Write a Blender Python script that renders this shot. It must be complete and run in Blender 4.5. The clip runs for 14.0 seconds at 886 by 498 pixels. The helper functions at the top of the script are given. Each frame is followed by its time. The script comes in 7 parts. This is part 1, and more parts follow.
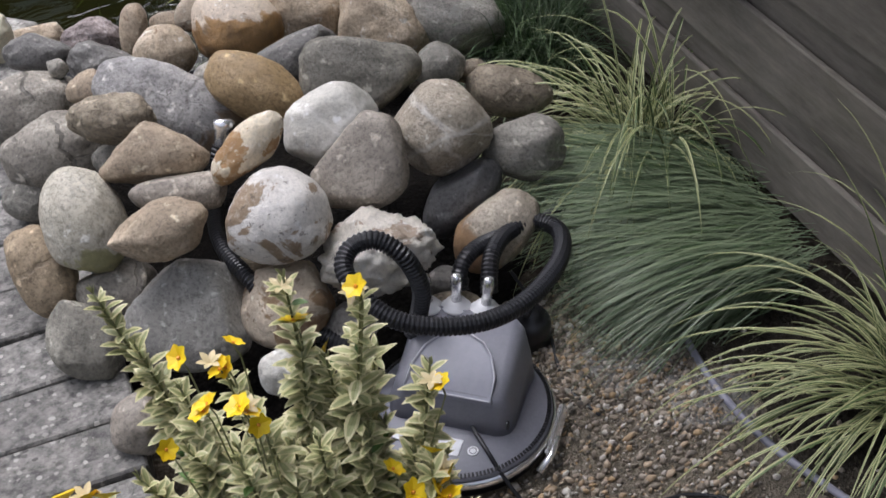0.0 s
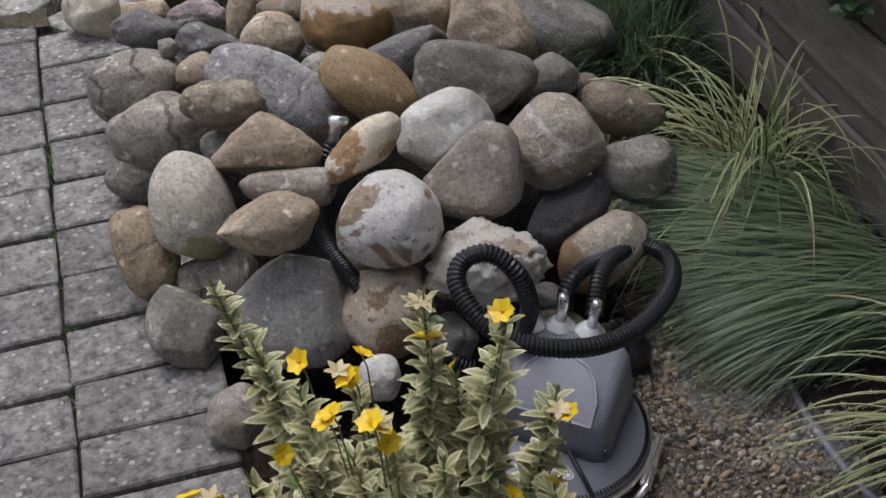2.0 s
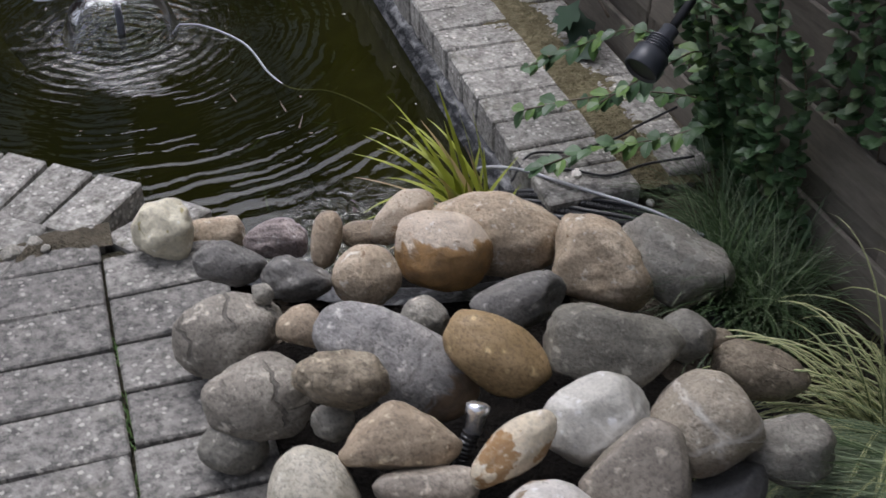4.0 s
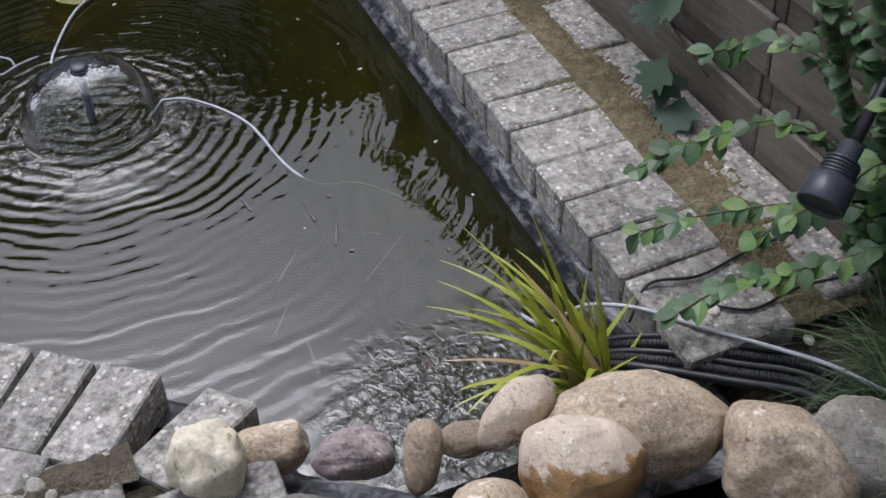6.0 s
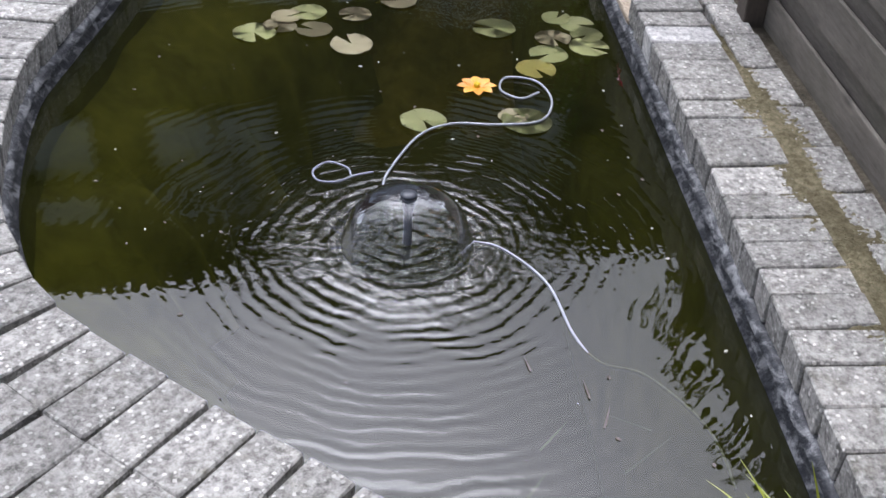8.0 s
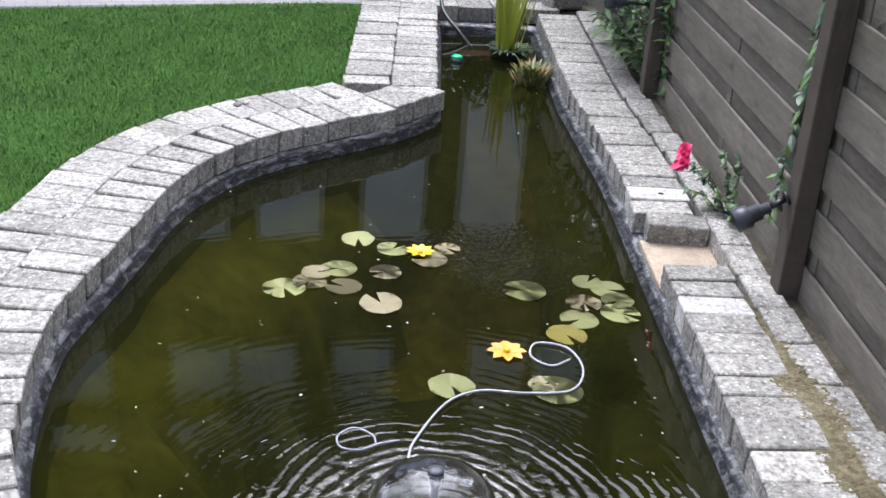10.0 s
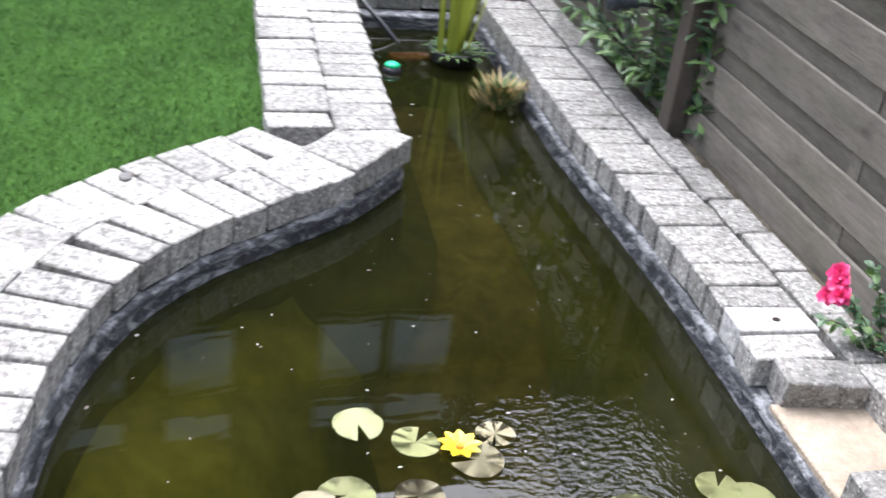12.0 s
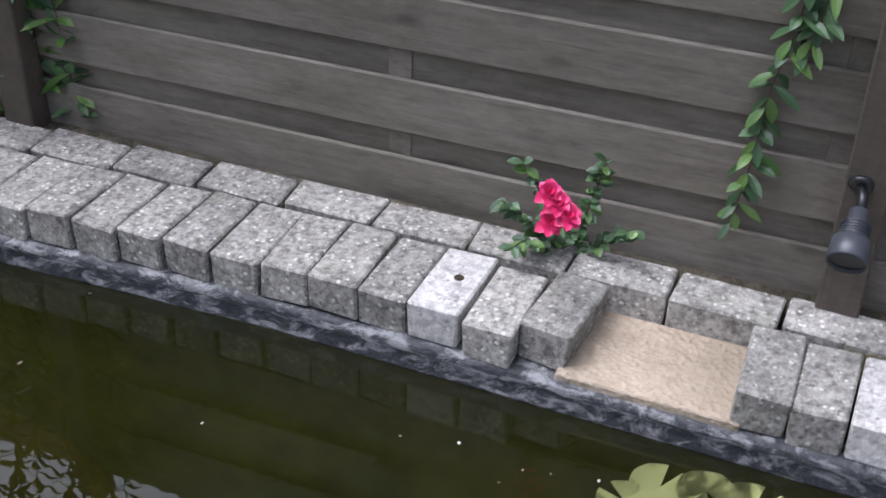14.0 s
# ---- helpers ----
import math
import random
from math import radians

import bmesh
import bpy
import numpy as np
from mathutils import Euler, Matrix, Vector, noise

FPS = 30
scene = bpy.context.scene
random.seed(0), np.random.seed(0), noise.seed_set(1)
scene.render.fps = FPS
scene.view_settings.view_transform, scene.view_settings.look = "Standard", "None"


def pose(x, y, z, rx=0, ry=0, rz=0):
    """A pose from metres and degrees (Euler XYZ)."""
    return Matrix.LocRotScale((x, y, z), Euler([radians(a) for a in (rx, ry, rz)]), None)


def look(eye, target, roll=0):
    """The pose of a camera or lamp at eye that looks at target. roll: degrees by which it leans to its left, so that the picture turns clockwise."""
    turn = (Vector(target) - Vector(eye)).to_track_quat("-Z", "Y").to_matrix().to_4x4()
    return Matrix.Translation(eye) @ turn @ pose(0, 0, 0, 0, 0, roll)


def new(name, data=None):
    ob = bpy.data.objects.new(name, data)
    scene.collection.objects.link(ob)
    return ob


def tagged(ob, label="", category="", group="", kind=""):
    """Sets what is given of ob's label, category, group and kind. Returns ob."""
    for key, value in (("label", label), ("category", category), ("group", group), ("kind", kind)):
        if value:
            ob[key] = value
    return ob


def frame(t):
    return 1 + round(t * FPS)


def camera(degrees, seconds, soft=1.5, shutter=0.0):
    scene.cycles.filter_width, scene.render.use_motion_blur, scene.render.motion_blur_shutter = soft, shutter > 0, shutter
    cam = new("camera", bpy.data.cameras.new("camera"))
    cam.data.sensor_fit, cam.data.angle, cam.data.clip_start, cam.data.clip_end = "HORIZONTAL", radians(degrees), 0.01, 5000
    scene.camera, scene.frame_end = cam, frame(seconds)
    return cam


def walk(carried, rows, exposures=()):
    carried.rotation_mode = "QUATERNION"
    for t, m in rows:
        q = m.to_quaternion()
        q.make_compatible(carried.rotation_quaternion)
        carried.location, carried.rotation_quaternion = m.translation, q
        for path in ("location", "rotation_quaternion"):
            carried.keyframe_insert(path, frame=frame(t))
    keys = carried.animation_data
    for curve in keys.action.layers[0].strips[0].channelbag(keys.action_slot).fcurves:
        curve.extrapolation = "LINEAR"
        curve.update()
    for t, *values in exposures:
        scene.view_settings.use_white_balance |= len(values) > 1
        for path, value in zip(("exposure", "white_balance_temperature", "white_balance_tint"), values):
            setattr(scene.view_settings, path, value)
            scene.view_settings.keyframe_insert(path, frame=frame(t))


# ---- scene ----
cam = camera(39.8, 14.0, shutter=0.25)
PATH = [
    (0, (0.388, -0.543, 1.393), (0.843, 0.886, 0.071), -5.6),
    (0.5, (0.365, -0.53, 1.389), (0.816, 0.865, 0.029), -5.6),
    (1, (0.323, -0.473, 1.405), (0.715, 0.988, 0.097), -3.1),
    (1.5, (0.308, -0.486, 1.386), (0.695, 0.953, 0.053), -2.9),
    (2, (0.294, -0.466, 1.405), (0.691, 0.975, 0.076), -2.1),
    (2.5, (0.248, -0.435, 1.424), (0.635, 1.059, 0.152), -0.2),
    (3, (0.227, -0.36, 1.462), (0.643, 1.166, 0.238), 1.9),
    (3.5, (0.174, -0.212, 1.499), (0.655, 1.327, 0.316), 2.8),
    (4, (0.124, -0.044, 1.511), (0.617, 1.466, 0.295), 0.4),
    (4.2, (0.119, 0.011, 1.52), (0.597, 1.522, 0.301), -0.6),
    (6.3, (0.12, 0.868, 1.515), (0.661, 2.213, 0.137), -1.8),
    (6.5, (0.109, 0.911, 1.522), (0.649, 2.235, 0.123), -0.3),
    (7, (0.088, 0.926, 1.533), (0.506, 2.343, 0.184), 3.4),
    (7.5, (0.07, 0.867, 1.59), (0.313, 2.393, 0.32), 3.6),
    (7.7, (0.075, 0.845, 1.571), (0.268, 2.424, 0.359), 2.4),
    (8, (0.057, 0.804, 1.622), (0.226, 2.417, 0.451), 3.1),
    (8.5, (0.059, 0.79, 1.626), (0.195, 2.462, 0.535), 4.4),
    (9, (0.057, 0.802, 1.656), (0.186, 2.567, 0.723), 4.5),
    (9.2, (0.06, 0.807, 1.671), (0.183, 2.612, 0.82), 4.0),
    (11.3, (-0.184, 1.824, 1.641), (0.012, 3.62, 0.782), 5.9),
    (11.5, (-0.239, 2.07, 1.598), (0.003, 3.856, 0.729), 5.6),
    (12, (-0.45, 2.63, 1.539), (0.025, 4.324, 0.589), 7.7),
    (12.4, (-0.645, 2.953, 1.421), (0.226, 4.499, 0.499), 7.3),
    (12.5, (-0.664, 3.018, 1.429), (0.253, 4.527, 0.49), 8.6),
    (13, (-0.774, 3.498, 1.407), (0.476, 4.724, 0.44), 7.4),
    (13.5, (-0.832, 3.857, 1.377), (0.662, 4.77, 0.412), 4.2),
    (14, (-0.785, 4.273, 1.448), (0.751, 4.895, 0.328), 1.5),
]
EXPOSURES = [(0.0, 0.45, 5950, 15), (0.5, 0.25, 5950, 15), (1.5, 0.05, 5950, 15), (3.0, -0.15, 5950, 15), (4.2, 0.1, 5900, 15), (6.3, 0.27, 5800, 15), (7.5, 0.48, 5700, 15), (9.0, 1.05, 5700, 15), (11.5, 1.44, 5800, 13), (12.5, 1.76, 5700, 15), (14.0, 0.82, 5650, 16)]
walk(cam, [(t, look(eye, target, roll)) for t, eye, target, roll in PATH], EXPOSURES)
# ---- world, sun and sky: bright overcast day ----
world = bpy.data.worlds.new("sky")
scene.world = world
world.use_nodes = True
wn = world.node_tree.nodes
sky = wn.new("ShaderNodeTexSky")
sky.sky_type, sky.sun_disc = "NISHITA", False
sky.sun_elevation, sky.sun_rotation = radians(65), radians(-9)
sky.air_density, sky.dust_density, sky.ozone_density = 1.0, 8.0, 1.0
hsv = wn.new("ShaderNodeHueSaturation")
hsv.inputs["Saturation"].default_value = 0.34
world.node_tree.links.new(sky.outputs[0], hsv.inputs["Color"])
world.node_tree.links.new(hsv.outputs[0], wn["Background"].inputs[0])
wn["Background"].inputs[1].default_value = 0.15
sun = new("sun", bpy.data.lights.new("sun", "SUN"))
sun.data.energy, sun.data.angle, sun.data.color = 0.55, radians(40), (1.0, 0.98, 0.95)
sun.matrix_world = look((-0.9, 5.4, 12.5), (0, 0, 0))

# ---- small builders ----


def mesh_of(name, bm, mats, smooth=False):
    me = bpy.data.meshes.new(name)
    bm.to_mesh(me)
    bm.free()
    for m in mats if isinstance(mats, (list, tuple)) else [mats]:
        me.materials.append(m)
    if smooth:
        me.polygons.foreach_set("use_smooth", [True] * len(me.polygons))
    return me


def py_mesh(name, verts, faces, mats, smooth=False, face_mats=None):
    me = bpy.data.meshes.new(name)
    me.from_pydata(verts, [], faces)
    for m in mats if isinstance(mats, (list, tuple)) else [mats]:
        me.materials.append(m)
    if face_mats:
        me.polygons.foreach_set("material_index", face_mats)
    if smooth:
        me.polygons.foreach_set("use_smooth", [True] * len(me.polygons))
    me.update()
    return me


def part(name, bm, material, parent, label="", smooth=False):
    ob = new(name, mesh_of(name, bm, material, smooth))
    ob.parent = parent
    if label:
        ob["label"] = label
    return ob


def child(name, me, parent, m=None, label=""):
    ob = new(name, me)
    ob.parent = parent
    if m is not None:
        ob.matrix_basis = m
    if label:
        ob["label"] = label
    return ob


def thing(name, label, category, m=None, group="", kind=""):
    ob = new(name)
    ob.empty_display_size = 0.05
    if m is not None:
        ob.matrix_basis = m
    return tagged(ob, label, category, group, kind)


def box_bm(sx, sy, sz, bevel=0.0, jitter=0.0, seed=0, segments=1):
    """A block centred on x and y that stands on z = 0."""
    bm = bmesh.new()
    bmesh.ops.create_cube(bm, size=1)
    rnd = random.Random(seed)
    for v in bm.verts:
        v.co = Vector((v.co.x * sx, v.co.y * sy, (v.co.z + 0.5) * sz))
        v.co += Vector((rnd.uniform(-1, 1), rnd.uniform(-1, 1), rnd.uniform(-0.5, 0.5))) * jitter
    if bevel:
        bmesh.ops.bevel(bm, geom=bm.edges[:], offset=bevel, segments=segments, profile=0.6, affect="EDGES")
    return bm


def lathe(profile, steps=32, cap=True):
    """Turn (radius, z) pairs round the z axis."""
    bm = bmesh.new()
    rings = []
    for r, z in profile:
        rings.append([bm.verts.new((r * math.cos(a), r * math.sin(a), z)) for a in [2 * math.pi * i / steps for i in range(steps)]])
    for lo, hi in zip(rings, rings[1:]):
        for i in range(steps):
            bm.faces.new((lo[i], lo[(i + 1) % steps], hi[(i + 1) % steps], hi[i]))
    if cap:
        bm.faces.new(rings[-1])
        bm.faces.new(list(reversed(rings[0])))
    return bm


def smooth_line(points, steps=8):
    """Catmull-Rom line through the points."""
    pts = [Vector(p) for p in points]
    pts = [2 * pts[0] - pts[1]] + pts + [2 * pts[-1] - pts[-2]]
    out = []
    for a, b, c, d in zip(pts, pts[1:], pts[2:], pts[3:]):
        for i in range(steps):
            t = i / steps
            out.append(0.5 * (2 * b + (c - a) * t + (2 * a - 5 * b + 4 * c - d) * t * t + (3 * b - 3 * c + d - a) * t ** 3))
    out.append(pts[-2])
    return out


def resample(line, step):
    out, left = [line[0]], step
    for a, b in zip(line, line[1:]):
        length = (b - a).length
        while length >= left > 0:
            a = a + (b - a) * (left / length)
            length -= left
            out.append(a)
            left = step
        left -= length
    return out


def tube_bm(line, radius, sides=10, rib=0.0, taper=None):
    """A tube along a line; rib makes every second ring thinner (corrugated hose)."""
    bm = bmesh.new()
    rings = []
    up = Vector((0.13, 0.21, 1)).normalized()
    n = len(line)
    for i, p in enumerate(line):
        ahead = (line[min(i + 1, n - 1)] - line[max(i - 1, 0)]).normalized()
        side = ahead.cross(up)
        side = side.normalized() if side.length > 1e-3 else Vector((1, 0, 0))
        over = side.cross(ahead).normalized()
        up = over
        r = radius * (1 - rib if (i // 2) % 2 else 1.0)
        if taper is not None:
            r *= 1 + (taper - 1) * i / max(n - 1, 1)
        rings.append([bm.verts.new(p + side * r * math.cos(a) + over * r * math.sin(a)) for a in [2 * math.pi * k / sides for k in range(sides)]])
    for lo, hi in zip(rings, rings[1:]):
        for k in range(sides):
            bm.faces.new((lo[k], lo[(k + 1) % sides], hi[(k + 1) % sides], hi[k]))
    bm.faces.new(list(reversed(rings[0])))
    bm.faces.new(rings[-1])
    return bm


# ---- materials ----


class Mat:
    """A node material with a Principled shader and short calls for its nodes."""

    def __init__(self, name, rough=0.7, metal=0.0):
        self.m = bpy.data.materials.new(name)
        self.m.use_nodes = True
        self.t = self.m.node_tree
        self.p = self.t.nodes["Principled BSDF"]
        self.p.inputs["Roughness"].default_value = rough
        self.p.inputs["Metallic"].default_value = metal
        self.co = self.t.nodes.new("ShaderNodeTexCoord")
        self.ob = self.t.nodes.new("ShaderNodeObjectInfo")

    def link(self, a, b):
        self.t.links.new(a, b)

    def node(self, kind, **inputs):
        n = self.t.nodes.new(kind)
        for k, v in inputs.items():
            key = k.replace("_", " ")
            if hasattr(v, "is_linked"):
                self.link(v, n.inputs[key])
            else:
                n.inputs[key].default_value = v
        return n

    def place(self, scale=(1, 1, 1), random_shift=True, space="Object"):
        """Object coordinates, shifted by the object's random number."""
        mp = self.t.nodes.new("ShaderNodeMapping")
        mp.inputs["Scale"].default_value = scale
        self.link(self.co.outputs[space], mp.inputs["Vector"])
        if random_shift:
            mul = self.math("MULTIPLY", self.ob.outputs["Random"], 37.0)
            comb = self.t.nodes.new("ShaderNodeCombineXYZ")
            for k in ("X", "Y", "Z"):
                self.link(mul, comb.inputs[k])
            self.link(comb.outputs[0], mp.inputs["Location"])
        return mp.outputs[0]

    def noise(self, vec, scale, detail=5, rough=0.6, distort=0.0):
        n = self.node("ShaderNodeTexNoise", Vector=vec, Scale=scale, Detail=detail, Roughness=rough, Distortion=distort)
        return n.outputs["Fac"]

    def voronoi(self, vec, scale, feature="F1", out="Distance"):
        n = self.t.nodes.new("ShaderNodeTexVoronoi")
        n.feature = feature
        n.inputs["Scale"].default_value = scale
        self.link(vec, n.inputs["Vector"])
        return n.outputs[out]

    def math(self, op, a, b=None, clamp=False):
        n = self.t.nodes.new("ShaderNodeMath")
        n.operation, n.use_clamp = op, clamp
        for i, v in enumerate((a, b)):
            if v is None:
                continue
            if hasattr(v, "is_linked"):
                self.link(v, n.inputs[i])
            else:
                n.inputs[i].default_value = v
        return n.outputs[0]

    def ramp(self, fac, stops):
        n = self.t.nodes.new("ShaderNodeValToRGB")
        cr = n.color_ramp
        while len(cr.elements) < len(stops):
            cr.elements.new(0.5)
        for e, (pos, col) in zip(cr.elements, stops):
            e.position = pos
            e.color = (col, col, col, 1) if isinstance(col, (int, float)) else (*col, 1)
        self.link(fac, n.inputs[0])
        return n.outputs[0]

    def mix(self, fac, a, b, mode="MIX"):
        n = self.t.nodes.new("ShaderNodeMix")
        n.data_type, n.blend_type = "RGBA", mode
        for i, v in ((0, fac), (6, a), (7, b)):
            if hasattr(v, "is_linked"):
                self.link(v, n.inputs[i])
            elif i == 0:
                n.inputs[i].default_value = v
            else:
                n.inputs[i].default_value = (*v, 1)
        return n.outputs[2]

    def vary(self, col, amount=0.25, hue=0.0):
        """Brightness that differs from object to object."""
        n = self.t.nodes.new("ShaderNodeHueSaturation")
        v = self.math("MULTIPLY_ADD", self.ob.outputs["Random"], amount)
        v.node.inputs[2].default_value = 1 - amount / 2
        self.link(v, n.inputs["Value"])
        self.link(col, n.inputs["Color"])
        return n.outputs[0]

    def color(self, c):
        if hasattr(c, "is_linked"):
            self.link(c, self.p.inputs["Base Color"])
        else:
            self.p.inputs["Base Color"].default_value = (*c, 1)

    def rough(self, r):
        self.link(r, self.p.inputs["Roughness"])

    def bump(self, height, strength=0.4, distance=0.004):
        n = self.t.nodes.new("ShaderNodeBump")
        n.inputs["Strength"].default_value, n.inputs["Distance"].default_value = strength, distance
        self.link(height, n.inputs["Height"])
        self.link(n.outputs[0], self.p.inputs["Normal"])
        return n


def plain(name, col, rough=0.5, metal=0.0, grain=0.12, scale=60, bump=0.15):
    """A nearly plain surface with fine grain and faint blotches."""
    m = Mat(name, rough, metal)
    v = m.place()
    g = m.noise(v, scale, 4)
    b = m.noise(v, scale * 0.12, 3)
    s = m.math("ADD", g, b)
    lo, hi = [max(0, c * (1 - 2 * grain)) for c in col], [min(1, c * (1 + 2 * grain)) for c in col]
    m.color(m.ramp(m.math("MULTIPLY", s, 0.5), [(0.3, lo), (0.7, hi)]))
    m.bump(g, bump, 0.001)
    return m.m


def concrete(name, dark, mid, pebble, moss=0.25):
    """Washed concrete block: grey cement with pale and dark pebbles, stains and a little moss."""
    m = Mat(name, 0.88)
    v = m.place()
    v2 = m.place(space="Object")
    cell = m.voronoi(v, 72)
    cellc = m.voronoi(v, 72, out="Color")
    big = m.voronoi(v, 62)
    cem = m.mix(m.ramp(m.noise(v, 50, 8, 0.78), [(0.38, 0.0), (0.60, 1.0)]), m.ramp(m.noise(v, 16, 5, 0.65), [(0.35, [c * 0.42 for c in dark]), (0.65, [c * 0.9 for c in dark])]), [min(1, c * 1.12) for c in mid])
    sep = m.t.nodes.new("ShaderNodeSeparateColor")
    m.link(cellc, sep.inputs[0])
    edge = m.math("ADD", cell, m.math("MULTIPLY", m.noise(v, 190, 3), 0.5))
    pick = m.math("MULTIPLY", m.math("GREATER_THAN", sep.outputs[0], 0.35), m.math("LESS_THAN", edge, 0.58))
    peb = m.ramp(sep.outputs[1], [(0.0, [c * 0.28 for c in mid]), (0.40, mid), (0.8, pebble), (1.0, pebble)])
    col = m.mix(m.math("MULTIPLY", pick, 0.85), cem, peb)
    stain = m.ramp(m.noise(v2, 7, 5, 0.65), [(0.42, 0.0), (0.70, 1.0)])
    col = m.mix(m.math("MULTIPLY", stain, 0.45), col, [c * 0.45 for c in dark])
    mossy = m.ramp(m.noise(v2, 11, 6, 0.7, 0.5), [(0.56, 0.0), (0.72, 1.0)])
    col = m.mix(m.math("MULTIPLY", mossy, moss), col, (0.16, 0.15, 0.06))
    col = m.vary(col, 0.38)
    m.color(col)
    h = m.math("ADD", m.math("MULTIPLY", pick, 0.5), m.math("SUBTRACT", m.noise(v, 70, 6, 0.75), m.math("MULTIPLY", big, 0.4)))
    m.bump(h, 0.9, 0.005)
    return m.m


def rock(name, c1, c2, fleck=None, fleck_at=0.62, fleck_scale=9, veins=None, strata=0.0, speck=None, rough=0.62, grain=0.5, stain=None):
    """River stone: two-tone body, optional large patches, veins, layers and fine dark specks."""
    m = Mat(name, rough)
    v = m.place()
    c1, c2 = [c * min(1.6, 0.80 / max(c1)) for c in c1], [c * min(1.6, 0.86 / max(c2)) for c in c2]
    bright = c1[0] > 0.55
    body = m.ramp(m.noise(v, 11, 8, 0.68, 0.5), [(0.34, [c * 0.8 for c in c1]), (0.5, c1), (0.68, c2)])
    mott = m.ramp(m.noise(v, 34, 6, 0.7, 0.3), [(0.40, 0.0), (0.62, 1.0)])
    body = m.mix(m.math("MULTIPLY", mott, 0.25 if bright else 0.45), body, [0.5 * (a + b) * 0.62 for a, b in zip(c1, c2)])
    fine = m.noise(v, 150, 6, 0.75)
    body = m.mix(m.math("MULTIPLY", m.ramp(fine, [(0.36, 1.0), (0.54, 0.0)]), 0.4 if bright else 0.75), body, [c * 0.36 for c in c1])
    pits = m.ramp(m.noise(v, 46, 4, 0.6), [(0.60, 0.0), (0.70, 1.0)])
    body = m.mix(m.math("MULTIPLY", pits, 0.6), body, [min(1, c * 1.7) for c in c2])
    scar = m.ramp(m.voronoi(m.place((1.0, 1.6, 0.8)), 13, "DISTANCE_TO_EDGE"), [(0.008, 1.0), (0.022, 0.0)])
    scar = m.math("MULTIPLY", scar, m.ramp(m.noise(v, 9, 3, 0.6), [(0.56, 0.0), (0.70, 0.9 * min(1.0, strata * 1.3))]))
    body = m.mix(scar, body, [c * 0.35 for c in c1])
    if fleck:
        f = m.ramp(m.noise(v, fleck_scale * 1.6, 6, 0.62, 0.5), [(fleck_at, 0.0), (fleck_at + 0.022, 1.0)])
        f = m.math("MULTIPLY", f, m.ramp(m.noise(v, 90, 5, 0.7), [(0.32, 0.6), (0.5, 1.0)]))
        body = m.mix(m.math("MULTIPLY", f, 0.9), body, fleck)
    if speck:
        f = m.ramp(m.noise(v, 60, 4, 0.7), [(0.61, 0.0), (0.635, 1.0)])
        body = m.mix(m.math("MULTIPLY", f, 0.7), body, speck)
    hgt = m.math("ADD", m.math("MULTIPLY", fine, 0.45), m.noise(v, 30, 6, 0.66))
    if stain:
        # an iron or moss stain over one end, with a ragged border
        way, start, tint = stain
        dot = m.t.nodes.new("ShaderNodeVectorMath")
        dot.operation = "DOT_PRODUCT"
        dot.inputs[1].default_value = way
        m.link(m.co.outputs["Object"], dot.inputs[0])
        edge = m.math("ADD", dot.outputs["Value"], m.math("MULTIPLY", m.math("SUBTRACT", m.noise(v, 16, 6, 0.62, 0.6), 0.5), 0.16))
        f = m.ramp(m.math("SUBTRACT", edge, start - 0.5), [(0.495, 0.0), (0.506, 1.0)])
        tone = m.ramp(m.noise(v, 26, 5, 0.65), [(0.35, [c * 0.6 for c in tint]), (0.65, [c * 1.25 for c in tint])])
        body = m.mix(m.math("MULTIPLY", f, 0.9), body, tone)
    if veins:
        axes = m.t.nodes.new("ShaderNodeSeparateXYZ")
        m.link(m.co.outputs["Object"], axes.inputs[0])
        slow = m.math("MULTIPLY", m.math("SUBTRACT", m.noise(v, 14, 4, 0.6), 0.5), 0.06)
        for ax, ay, az, off, wide in ((0.9, -0.45, 0.2, 0.012, 0.0035), (0.25, 1.0, 0.1, -0.02, 0.005), (-0.6, 0.8, 0.3, 0.028, 0.0022)):
            s_ = m.math("ADD", m.math("ADD", m.math("MULTIPLY", axes.outputs[0], ax), m.math("MULTIPLY", axes.outputs[1], ay)), m.math("MULTIPLY", axes.outputs[2], az))
            s_ = m.math("ABSOLUTE", m.math("ADD", m.math("ADD", s_, slow), off))
            f = m.math("MULTIPLY", m.ramp(s_, [(wide * 0.4, 1.0), (wide * 1.6, 0.0)]), m.ramp(m.noise(v, 40, 4, 0.7), [(0.35, 0.25), (0.6, 0.9)]))
            body = m.mix(f, body, veins)
    if strata:
        w = m.t.nodes.new("ShaderNodeTexWave")
        w.inputs["Scale"].default_value, w.inputs["Distortion"].default_value = 16.0, 2.2
        w.inputs["Detail"].default_value, w.inputs["Detail Scale"].default_value = 3.0, 1.6
        m.link(m.place((0.25, 1, 0.4)), w.inputs["Vector"])
        line = m.math("MULTIPLY", m.ramp(w.outputs["Fac"], [(0.012, 1.0), (0.035, 0.0)]), m.ramp(m.noise(v, 9, 3), [(0.42, 0.0), (0.50, 1.0)]))
        body = m.mix(m.math("MULTIPLY", line, strata), body, [c * 0.3 for c in c1])
        hgt = m.math("SUBTRACT", hgt, m.math("MULTIPLY", line, strata))
    m.color(m.vary(body, 0.18))
    m.bump(m.math("SUBTRACT", hgt, m.math("MULTIPLY", scar, 0.8)), grain * 1.9, 0.006)
    return m.m


